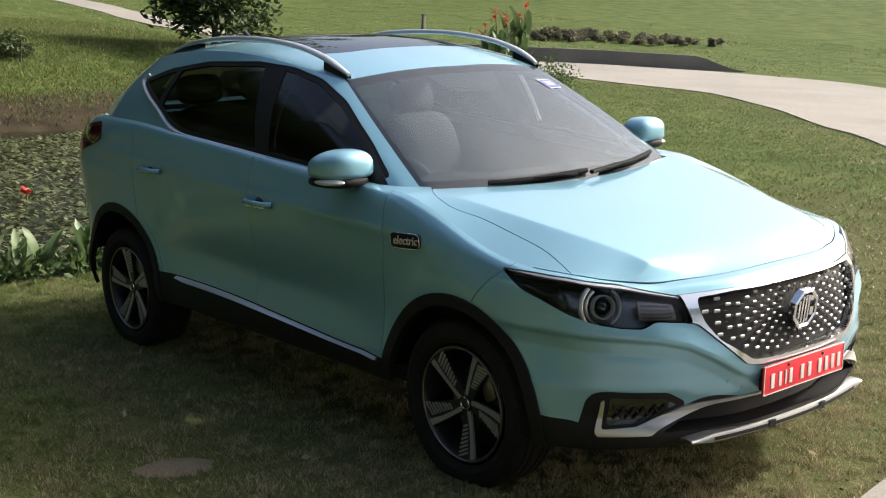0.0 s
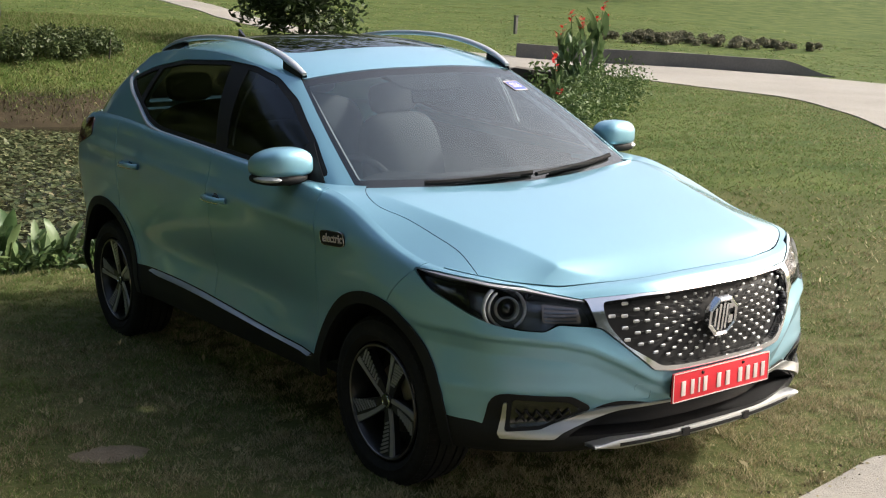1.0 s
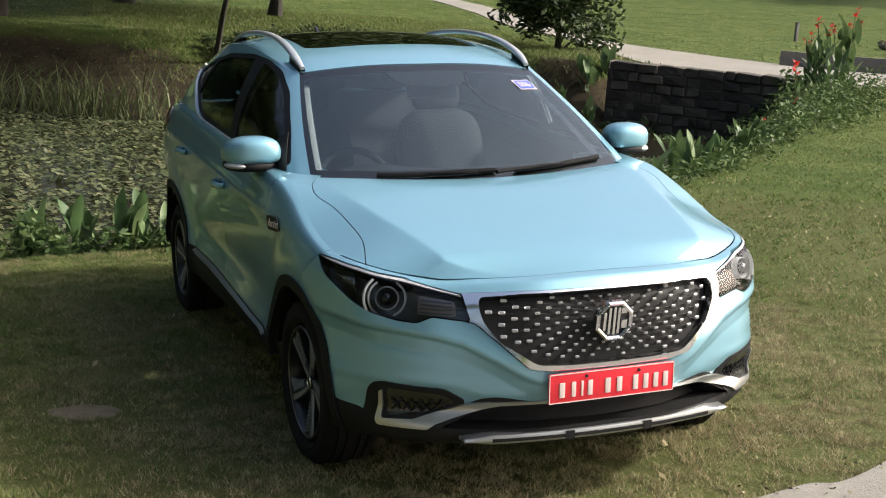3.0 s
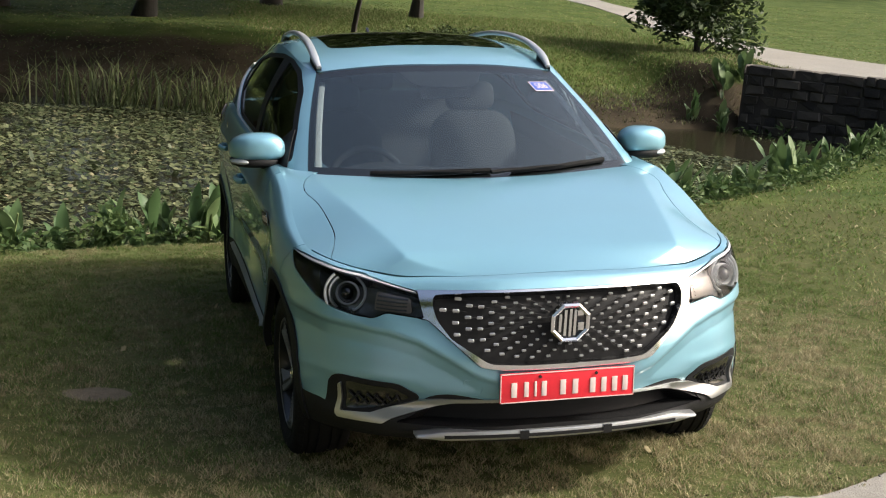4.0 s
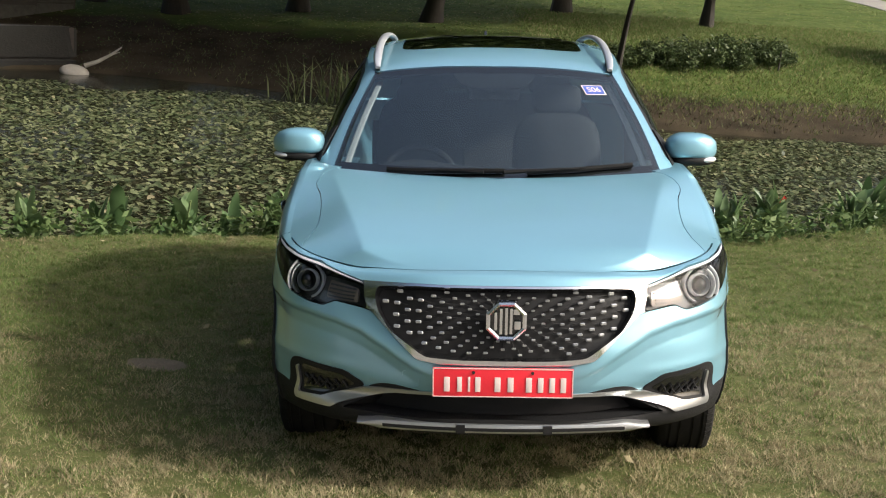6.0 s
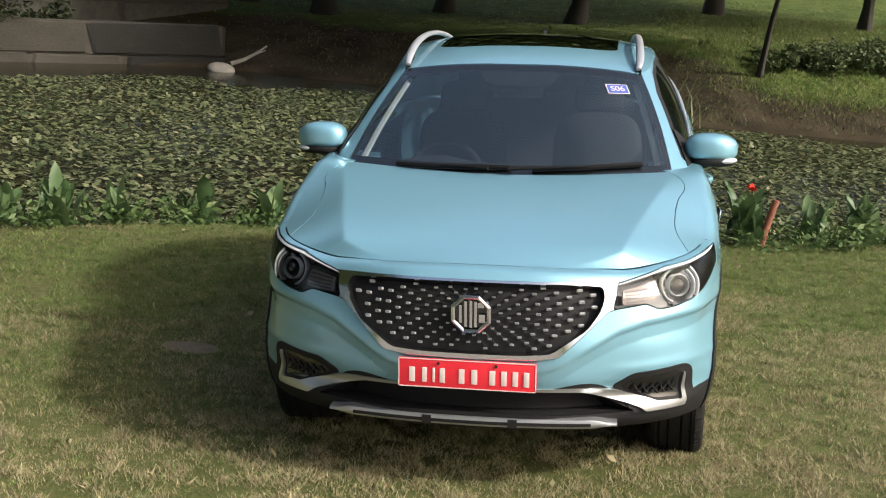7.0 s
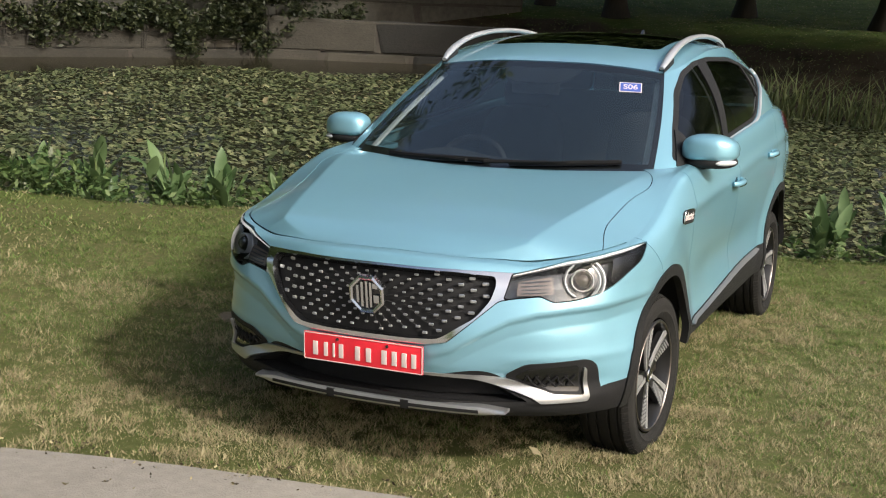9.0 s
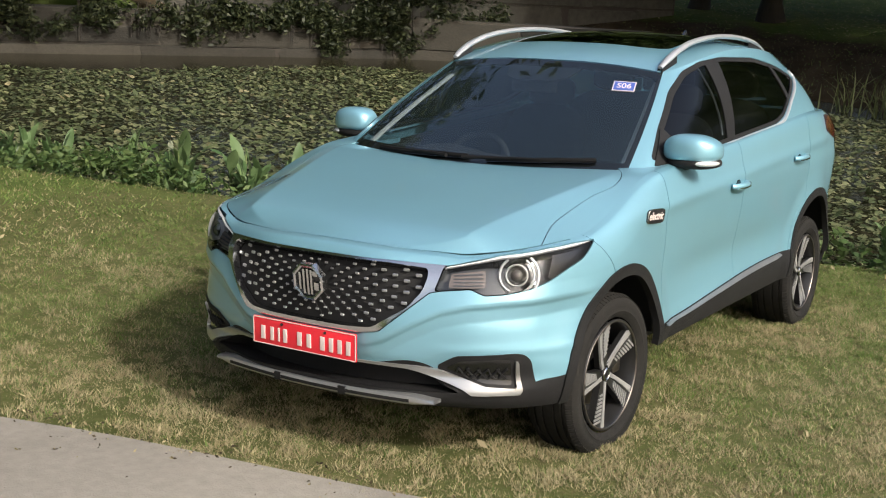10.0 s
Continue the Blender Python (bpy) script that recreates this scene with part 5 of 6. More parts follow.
# over the culvert the road keeps its height
dry = dry_height(rp[..., 0].ravel(), rp[..., 1].ravel()).reshape(rp.shape[:2]) + 0.022
rz = np.maximum(rz, dry)
nr, nc = rz.shape
rv = np.concatenate([rp, rz[..., None]], 2)
top_v = rv.reshape(-1, 3).tolist()
rf = [(i * nc + j, i * nc + j + 1, (i + 1) * nc + j + 1, (i + 1) * nc + j) for i in range(nr - 1) for j in range(nc - 1)]
base_n = len(top_v)
edge = [(x, y, z - 0.16) for x, y, z in rv[0].tolist()]
top_v += edge
rf += [(j + 1, j, base_n + j, base_n + j + 1) for j in range(nc - 1)]
road = raw("road", top_v, rf, CONCRETE, smooth=False)
tagged(road, "pale worn concrete drive with plain edges", "road", kind="structure")


def block_wall(name, a, b, base, top, thick, courses, length, material_, label, category, seed, group_name="stone", rough=1.0):
    """A wall of uneven blocks between two points of the plan; each block is a piece of its own."""
    rnd = random.Random(seed)
    a, b = Vector((*a, 0)), Vector((*b, 0))
    run = (b - a).length
    along = (b - a).normalized()
    across = Vector((-along.y, along.x, 0))
    core = box_bm(run, thick * 0.9, top - base - 0.03, (run / 2, 0, (top + base) / 2 - 0.015))
    wall = part(name, core, MORTAR, None, "", smooth=False)
    wall.matrix_world = Matrix((along, across, Vector((0, 0, 1)))).transposed().to_4x4()
    wall.matrix_world.translation = a
    wall.matrix_world = Matrix.Translation(a) @ Matrix((along, across, Vector((0, 0, 1)))).transposed().to_4x4()
    tagged(wall, label, category, kind="structure")
    shapes = []
    for k in range(5):
        bm = box_bm(1, 1, 1, bevel=0.05 + 0.05 * (rough - 1), segments=1)
        for v in bm.verts:
            v.co += Vector((rnd.uniform(-0.03, 0.03), rnd.uniform(-0.04, 0.04), rnd.uniform(-0.04, 0.04))) * rough
        m_ = bpy.data.meshes.new(group_name)
        bm.to_mesh(m_)
        bm.free()
        m_.materials.append(material_)
        shapes.append(m_)
    h = (top - base) / courses
    for c in range(courses):
        x = -rnd.uniform(0, length * 0.6)
        while x < run:
            w = length * rnd.uniform(1 - 0.4 * min(1.6, rough), 1.4)
            x0, x1 = max(x, 0), min(x + w, run)
            if x1 - x0 > 0.05:
                o = new(group_name, rnd.choice(shapes))
                o.parent = wall
                hh = h * rnd.uniform(0.98 - 0.06 * rough, 0.98)
                o.matrix_local = Matrix.Translation(((x0 + x1) / 2, rnd.uniform(-0.015, 0.015) * rough, base + h * (c + 0.5) + rnd.uniform(-0.03, 0.03) * h * rough)) @ Matrix.Rotation(rnd.uniform(-0.03, 0.03) * min(1, 0.6 / length) * rough, 4, 'Y') @ Matrix.Diagonal((x1 - x0 - 0.02, thick, hh, 1))
            x += w
    return wall


MORTAR = material("old_mortar", (0.026, 0.022, 0.018), 0.95, 0, (0.052, 0.045, 0.036), 2, 30, bump=0.5, bump_scale=30)
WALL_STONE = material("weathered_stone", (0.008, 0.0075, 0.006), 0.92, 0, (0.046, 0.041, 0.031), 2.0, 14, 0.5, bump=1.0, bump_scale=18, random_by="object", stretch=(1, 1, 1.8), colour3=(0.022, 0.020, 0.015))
DARK_STONE = material("dark_rubble_stone", (0.022, 0.019, 0.016), 0.9, 0, (0.075, 0.064, 0.051), 4.0, 26, 0.5, bump=0.7, bump_scale=22, random_by="object")
PALE_STONE = material("pale_plaster", (0.075, 0.07, 0.057), 0.9, 0, (0.030, 0.028, 0.023), 1.2, 9, 0.4, bump=0.4, bump_scale=20)
# the old pond wall, and a paler one that stands back from it
WALL_LINE = [(-19.5, 5.2), (-12.5, 16.9), (-8.3, 20.5)]
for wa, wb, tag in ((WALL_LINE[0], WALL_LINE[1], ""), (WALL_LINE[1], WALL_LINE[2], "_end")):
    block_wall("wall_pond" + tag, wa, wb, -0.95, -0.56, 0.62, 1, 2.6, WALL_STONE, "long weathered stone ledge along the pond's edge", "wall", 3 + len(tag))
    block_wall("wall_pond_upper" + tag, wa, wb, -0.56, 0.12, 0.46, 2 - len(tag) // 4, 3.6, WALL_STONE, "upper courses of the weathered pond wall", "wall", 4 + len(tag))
block_wall("wall_back", (-20.0, 8.4), (-9.4, 24.2), -0.1, 0.85, 0.4, 2, 3.0, PALE_STONE, "pale plastered wall behind the pond wall", "wall", 5)
# rubble wall that carries the drive over the pond's end
block_wall("wall_culvert", (15.0, 14.9), (11.6, 18.9), -1.0, 0.66, 0.5, 8, 0.42, DARK_STONE, "dark rubble stone wall under the drive", "wall", 6, rough=1.8)
# low dark kerb on the drive's far side, sloping down at its end
ka, kb = Vector((17.3, 20.7, 0)), Vector((23.6, 15.6, 0))
rows_k = []
for t in np.linspace(0, 1, 26):
    p = ka.lerp(kb, t)
    z = float(dry_height(p.x, p.y)) - 0.05
    h = 0.36 * (1 - smoothstep(0.82, 1.0, t)) + 0.06
    n_ = Vector((-(kb - ka).y, (kb - ka).x, 0)).normalized() * 0.16
    rows_k.append([p - n_ + Vector((0, 0, z)), p - n_ * 0.9 + Vector((0, 0, z + h)), p + n_ * 0.9 + Vector((0, 0, z + h)), p + n_ + Vector((0, 0, z))])
kerb = part("kerb_wall", strip_bm(rows_k), KERB_STONE, smooth=False)
tagged(kerb, "low dark stone kerb wall beside the drive", "kerb", kind="structure")


# ---- plants ----
def leaf_material(name, a, b, c=None, rough=0.5, by="island", spec=0.25):
    m = material(name, a, rough, 0, b, 3.0, 40, 0.3, random_by=by, colour3=c, spec=spec)
    nt = m.node_tree
    bsdf = nt.nodes["Principled BSDF"]
    tr = nt.nodes.new("ShaderNodeBsdfTranslucent")
    src = bsdf.inputs["Base Color"].links[0].from_socket
    nt.links.new(src, tr.inputs[0])
    mix = nt.nodes.new("ShaderNodeMixShader")
    mix.inputs[0].default_value = 0.25
    nt.links.new(bsdf.outputs[0], mix.inputs[1])
    nt.links.new(tr.outputs[0], mix.inputs[2])
    nt.links.new(mix.outputs[0], nt.nodes["Material Output"].inputs[0])
    return m


BLADE_GREEN = leaf_material("grass_green", (0.072, 0.130, 0.030), (0.148, 0.210, 0.062), spec=0.08)
BLADE_MID = leaf_material("grass_olive", (0.115, 0.135, 0.050), (0.215, 0.215, 0.096), spec=0.08)
BLADE_STRAW = leaf_material("grass_straw", (0.22, 0.185, 0.108), (0.40, 0.35, 0.215), spec=0.08)
DRY_SHRUB = leaf_material("dry_shrub_leaf", (0.090, 0.092, 0.058), (0.190, 0.178, 0.120), spec=0.1)
LILY = leaf_material("lily_leaf", (0.038, 0.054, 0.024), (0.152, 0.164, 0.086), (0.090, 0.108, 0.050), rough=0.42)
LILY_PALE = leaf_material("lily_leaf_dry", (0.13, 0.115, 0.06), (0.25, 0.225, 0.135), rough=0.5)
CANNA = leaf_material("canna_leaf", (0.062, 0.112, 0.042), (0.130, 0.188, 0.080), rough=0.4, by="object")
WEED = leaf_material("weed_leaf", (0.042, 0.078, 0.024), (0.108, 0.150, 0.054), spec=0.12)
BUSH_LEAF = leaf_material("bush_leaf", (0.016, 0.030, 0.010), (0.055, 0.080, 0.028))
TREE_LEAF = leaf_material("tree_leaf", (0.025, 0.045, 0.012), (0.075, 0.105, 0.030))
REED = leaf_material("reed_blade", (0.060, 0.082, 0.030), (0.150, 0.172, 0.075))
LITTER = leaf_material("dead_leaf", (0.028, 0.022, 0.014), (0.075, 0.056, 0.036))
SHRUB = leaf_material("shrub_leaf", (0.030, 0.052, 0.018), (0.085, 0.110, 0.042))
VINE = leaf_material("vine_leaf", (0.012, 0.019, 0.008), (0.046, 0.054, 0.023))
PETAL = leaf_material("red_petal", (0.42, 0.018, 0.014), (0.60, 0.045, 0.03), by="object")
BARK = material("bark", (0.014, 0.012, 0.010), 0.95, 0, (0.036, 0.031, 0.025), 3, 25, 0.4, bump=0.9, bump_scale=18, stretch=(1, 1, 0.25))
STEM = material("green_stem", (0.07, 0.11, 0.03), 0.6, 0, (0.11, 0.14, 0.05), 9, 60)
DEADWOOD = material("dead_wood", (0.20, 0.185, 0.16), 0.9, 0, (0.32, 0.30, 0.26), 5, 40, bump=0.4, bump_scale=40)
RUST = material("rusty_post", (0.17, 0.055, 0.03), 0.8, 0, (0.25, 0.09, 0.05), 9, 80, bump=0.3, bump_scale=90)
BOULDER = material("pale_boulder", (0.25, 0.235, 0.205), 0.9, 0, (0.36, 0.34, 0.30), 5, 40, bump=0.5, bump_scale=30)
rng = np.random.default_rng(5)


def soup(name, verts, tri_count_per, materials, index=None, kind="stuff", label="", category=""):
    """A joined mesh from an array (pieces, corners, 3) with triangle fans."""
    n, c, _ = verts.shape
    tris = np.array(tri_count_per)
    faces = (np.arange(n)[:, None, None] * c + tris[None]).reshape(-1, 3)
    me = bpy.data.meshes.new(name)
    me.vertices.add(n * c)
    me.vertices.foreach_set("co", verts.astype(np.float32).ravel())
    me.loops.add(len(faces) * 3)
    me.loops.foreach_set("vertex_index", faces.astype(np.int32).ravel())
    me.polygons.add(len(faces))
    me.polygons.foreach_set("loop_start", np.arange(0, len(faces) * 3, 3, dtype=np.int32))
    for m in materials:
        me.materials.append(m)
    if index is not None:
        me.polygons.foreach_set("material_index", np.repeat(index, len(tris)).astype(np.int32))
    me.update(calc_edges=True)
    me.validate()
    ob = new(name, me)
    return tagged(ob, label, category, kind=kind) if label else ob


def road_distance(x, y):
    loop_ = [tuple(p) for p in ra[::6]] + [tuple(p) for p in rb[::-6]]
    return poly_distance(x, y, loop_)


# grass blades: thick where the camera passes nearest, thinner away
def patches(x, y, cell, seed):
    """Smooth random values over the plan, 0 to 1."""
    g = np.random.default_rng(seed).random((64, 64))
    px_, py_ = x / cell, y / cell
    i, j = np.floor(px_).astype(int), np.floor(py_).astype(int)
    a, b = smoothstep(0, 1, px_ - i), smoothstep(0, 1, py_ - j)
    i, j, i1, j1 = i % 64, j % 64, (i + 1) % 64, (j + 1) % 64
    return (g[i, j] * (1 - a) + g[i1, j] * a) * (1 - b) + (g[i, j1] * (1 - a) + g[i1, j1] * a) * b


def grass(count, x0, x1, y0, y1, height, width, name, label, flat=1.0, skip=None):
    x, y = rng.uniform(x0, x1, count), rng.uniform(y0, y1, count)
    pd_ = poly_distance(x, y, pond_loop)
    keep = (pd_ > 0.75) & (road_distance(x, y) > -0.03 - 0.05 * rng.random(count))
    # bare patch on the lawn, and thin spots
    patch = np.hypot((x + 1.57) / 0.22, (y + 0.5) / 0.12)
    thin = np.sin(x * 2.1 + np.sin(y * 1.7)) * np.sin(y * 2.6 + np.sin(x * 1.3))
    keep &= (patch > 1 - 0.4 * rng.random(count)) & (rng.random(count) > 0.35 * (thin > 0.45))
    bank = (y > 13) & (x < 11.5)
    keep &= ~bank | (rng.random(count) < 0.02 + 0.98 * smoothstep(1.4 - 0.8 * smoothstep(1.5, 4.0, x), 4.8 - 2.4 * smoothstep(1.5, 4.0, x), pd_))
    tuft = patches(x, y, 0.062, 1)
    keep &= rng.random(count) < 0.02 + 1.3 * tuft
    border = np.minimum(np.minimum(x - x0, x1 - x), np.minimum(y - y0, y1 - y))
    keep &= rng.random(count) < smoothstep(0, 1.6, border)
    if skip:
        inside = np.minimum(np.minimum(x - skip[0], skip[1] - x), np.minimum(y - skip[2], skip[3] - y))
        keep &= rng.random(count) > smoothstep(0, 1.6, inside)
    x, y, pd_, tuft = x[keep], y[keep], pd_[keep], tuft[keep]
    n = len(x)
    z = ground_height(x, y)
    a = rng.uniform(0, 2 * np.pi, n)
    tall = height * rng.uniform(0.45, 1.15, n) * (0.35 + 1.15 * tuft)
    lean = rng.uniform(0.2, 1.5, n) * tall * flat
    b = rng.uniform(0, 2 * np.pi, n)
    w = width * rng.uniform(0.6, 1.3, n)
    base = np.stack([x, y, z - 0.004], 1)
    side = np.stack([np.cos(a) * w / 2, np.sin(a) * w / 2, np.zeros(n)], 1)
    tip = base + np.stack([np.cos(b) * lean, np.sin(b) * lean, tall], 1)
    v = np.stack([base - side, base + side, tip], 1)
    # straw share: dry in front, greener beside the pond
    dry = 0.39 + 0.75 * (patches(x, y, 0.45, 2) - 0.5) + 0.35 * (patches(x, y, 1.3, 4) - 0.5) + 0.60 * (patches(x, y, 0.12, 3) - 0.5) - 0.32 * smoothstep(4.0, 1.5, pd_) + 0.22 * np.sin(x * 0.9 + 1.3 * np.sin(y * 0.7)) * np.sin(y * 1.1 + 0.8)
    dry = np.clip(dry - 0.46 * smoothstep(0.9, 3.2, x) * smoothstep(-0.3, 1.8, y) - 0.40 * smoothstep(12, 18, y), 0.05, 0.8)
    dry = np.clip(dry + 0.28 * smoothstep(1.5, 0.1, road_distance(x, y)) + 0.16 * smoothstep(0.5, -1.0, y), 0.05, 0.85)
    r = rng.random(n)
    idx_ = np.where(r < dry, 2, np.where(r < dry + (1 - dry) * 0.5, 1, 0))
    return soup(name, v, [(0, 1, 2)], (BLADE_GREEN, BLADE_MID, BLADE_STRAW), idx_, "stuff", label, "grass")


grass(1700000, -3.9, 3.6, -3.6, 4.6, 0.025, 0.0046, "grass", "short patchy lawn grass, green and straw")
grass(900000, -10.0, 18.0, -4.6, 16.0, 0.028, 0.014, "grass", "short lawn grass beside the pond", 1.3, (-3.9, 3.6, -3.6, 4.6))
grass(170000, -12.0, 40.0, 14.0, 46.0, 0.026, 0.05, "grass", "rougher grass on the far slope", 3.0)
grass(230000, 1.0, 13.5, 18.0, 33.0, 0.075, 0.022, "grass", "long green grass on the slope under the trees", 1.0)

# water lilies
n_l = 170000
lx, ly = rng.uniform(-20, 14.5, n_l), rng.uniform(1.0, 21.0, n_l)
ld = poly_distance(lx, ly, pond_loop)
far_edge = np.where((ly > 11) | (lx < -9), 0.8 + 0.4 * np.sin(lx * 1.7) + 1.8 * smoothstep(0, -8, lx), 0.05)
open_ = (np.hypot((lx - 11.5) / 3.2, (ly - 15.5) / 3.0) > 1)
keep = (ld < -far_edge) & open_ & (rng.random(n_l) < 0.93 - 0.35 * (np.sin(lx * 1.3) * np.sin(ly * 1.9 + lx * 0.5) > 0.55))
lx, ly = lx[keep], ly[keep]
n_l = len(lx)
rad = rng.uniform(0.017, 0.046, n_l)
ang = np.linspace(0.25, 2 * np.pi - 0.25, 8)
spin = rng.uniform(0, 2 * np.pi, n_l)
tx_, ty_ = rng.normal(0, 0.22, n_l), rng.normal(0, 0.22, n_l)
stand = rng.random(n_l) < 0.012
tx_ = np.where(stand, tx_ * 3, tx_)
ty_ = np.where(stand, ty_ * 3, ty_)
curl = rng.uniform(-0.1, 0.45, n_l)
pts_l = np.zeros((n_l, 9, 3))
lift = rng.uniform(0.004, 0.05, n_l) + 0.03 * stand
for k in range(9):
    if k == 0:
        dx = dy = np.zeros(n_l)
        rr = 0
    else:
        q = ang[k - 1] + spin
        wob = 1 + 0.10 * np.sin(3 * q + spin * 5)
        dx, dy = np.cos(q) * rad * wob, np.sin(q) * rad * wob
        rr = 1
    pts_l[:, k, 0], pts_l[:, k, 1] = lx + dx, ly + dy
    fold = curl * np.abs(np.cos(ang[k - 1])) ** 2 if k else 0
    pts_l[:, k, 2] = np.maximum(WATER + lift + dx * tx_ + dy * ty_ + rad * fold * rr, WATER - 0.01 if k else WATER + 0.003)
soup("water_lilies", pts_l, [(0, k, k + 1) for k in range(1, 8)], (LILY, LILY_PALE), (rng.random(n_l) < 0.035).astype(int), "stuff", "dense floating water lily leaves, olive and curled", "water lilies")


# broad-leaved plants on the bank
def leaf_mesh(name, length, width, droop, material_, seed):
    rnd = random.Random(seed)
    rows__ = []
    for i in range(8):
        t = i / 7
        w = width / 2 * (math.sin(math.pi * min(1, t * 0.93 + 0.05)) ** 0.75) * (0.12 if i == 0 else 1) * (0.05 if i == 7 else 1)
        y = length * (t - 0.25 * droop * t * t)
        z = -droop * length * 0.55 * t ** 2.4
        wave = 0.06 * width * math.sin(t * 9 + seed)
        rows__.append([(-w, y, z + 0.28 * w + wave), (0, y, z), (w, y, z + 0.28 * w - wave)])
    v = [p for r in rows__ for p in r]
    f = [(i * 3 + k, i * 3 + k + 1, i * 3 + k + 4, i * 3 + k + 3) for i in range(7) for k in range(2)]
    me = bpy.data.meshes.new(name)
    me.from_pydata(v, [], f)
    me.shade_smooth()
    me.materials.append(material_)
    return me


canna_leaves = [leaf_mesh("leaf", 0.34 + 0.05 * k, 0.125 + 0.018 * (k % 3), 0.08 + 0.14 * (k % 4), CANNA, k) for k in range(6)]


def canna(x, y, size, leaves, seed, label="broad-leaved green canna plant on the pond bank", flowers=0, tall=1.0, leaf=1.0):
    rnd = random.Random(seed)
    root = thing("canna_plant", Matrix.Translation(at_ground(x, y, -0.02)), label, "plant", "plants along the pond")
    for k in range(leaves):
        a = rnd.uniform(0, 2 * math.pi)
        up = rnd.uniform(0.95, 1.55)
        o = new("leaf", rnd.choice(canna_leaves))
        o.parent = root
        s_ = size * leaf * rnd.uniform(0.55, 1.25)
        h = size * rnd.uniform(0.0, 0.50 if flowers > 1 else 0.32) * tall
        o.matrix_local = Matrix.Translation((rnd.uniform(-0.12, 0.12) * size, rnd.uniform(-0.12, 0.12) * size, h)) @ Matrix.Rotation(a, 4, 'Z') @ Matrix.Rotation(up, 4, 'X') @ Matrix.Rotation(rnd.uniform(-0.5, 0.5), 4, 'Y') @ Matrix.Scale(s_, 4)
    for k in range(max(1, flowers)):
        bx, by = rnd.uniform(-0.2, 0.2) * size, rnd.uniform(-0.2, 0.2) * size
        hh = size * (0.45 + (0.42 * tall if flowers else 0)) * rnd.uniform(0.8, 1.1)
        part("stalk", tube_bm([(0, 0, 0), (bx * 0.5, by * 0.5, hh * 0.5), (bx, by, hh)], 0.012, 5, taper=lambda t: 1.2 - 0.6 * t), STEM, root)
        if flowers:
            fb = bmesh.new()
            for j in range(9):
                a = rnd.uniform(0, 6.28)
                c_ = Vector((bx, by, hh + rnd.uniform(-0.10, 0.06) * size))
                d_ = Vector((math.cos(a), math.sin(a), rnd.uniform(0.0, 1.0))).normalized()
                e_ = d_.cross(Vector((0, 0, 1))).normalized() * 0.035
                L = rnd.uniform(0.07, 0.13)
                vs_ = [fb.verts.new(c_), fb.verts.new(c_ + d_ * L * 0.5 + e_), fb.verts.new(c_ + d_ * L), fb.verts.new(c_ + d_ * L * 0.5 - e_)]
                fb.faces.new(vs_)
            part("blossom", fb, PETAL, root, "red canna blossom", smooth=False)
    return root


undergrowth = []
bank_plants = [(-8.4, 1.25, .8, 7), (-7.6, 1.5, .9, 8), (-6.9, 1.55, 1.0, 9), (-6.2, 1.75, 1.1, 9), (-5.7, 1.8, 1.0, 9), (-5.1, 2.0, 1.0, 9), (-4.6, 2.1, 1.1, 11), (-4.15, 2.35, 1.2, 11), (-3.75, 2.55, 1.1, 10), (-3.4, 2.85, .9, 8),
               (-2.75, 3.25, 1.2, 11), (-2.25, 3.45, 1.2, 11), (-1.95, 3.7, 1.0, 9), (-1.55, 3.65, 1.1, 11), (-1.2, 3.75, 1.25, 11), (-0.85, 3.6, 1.1, 11), (-0.55, 3.7, 1.15, 11), (-0.2, 3.55, 1.0, 9), (0.15, 3.65, 1.0, 9),
               (0.95, 3.5, 1.1, 10), (1.2, 3.65, 1.15, 11), (1.75, 3.8, .95, 9), (2.1, 4.0, 1.0, 9), (2.9, 4.45, 1.0, 9), (3.2, 4.75, 1.1, 10), (3.7, 5.0, .9, 8), (4.2, 5.35, 1.0, 9), (4.75, 5.7, 1.2, 11), (5.2, 6.05, 1.1, 9), (5.8, 6.5, .9, 8), (6.5, 7.1, 1.0, 9), (7.3, 7.9, .9, 8)]
for k, (x, y, s_, n_) in enumerate(bank_plants):
    out_b = Vector((0.35 if x < -3 else 0.0 if x < 1 else 0.36, -0.30 if x < 1 else -0.28))
    canna(x + out_b.x * 0.6, y + out_b.y, s_ * 0.80, n_ + 20, 100 + k, leaf=0.64)
for k, (x, y, s_, n_) in enumerate(bank_plants):
    side_b = 0.35 if x < -3 else 0.0 if x < 1 else 0.36
    undergrowth.append((x + side_b * 0.6 + 0.15, y - 0.30, 0.34, 0.20))
for k, (x, y, s_, n_, fl, tl) in enumerate([(12.5, 12.9, 1.2, 40, 2, 1.7), (13.2, 13.2, 1.3, 46, 4, 1.8), (12.9, 13.7, 1.2, 40, 2, 1.7), (11.6, 12.3, 1.1, 30, 2, 1.2), (10.8, 11.5, 1.3, 12, 1, 0.8), (11.2, 12.6, 1.2, 11, 1, 0.7)]):
    canna(x, y, s_, n_, 300 + k, "tall canna plant with red blossoms near the drive", fl, tl, 0.66)
for k, (x, y, s_) in enumerate([(10.9, 18.4, 1.0), (11.3, 19.3, 1.2), (10.4, 18.9, 0.9), (11.9, 19.6, 1.0)]):
    canna(x, y, s_, 13, 400 + k, "dark broad-leaved canna plant beside the rubble wall")
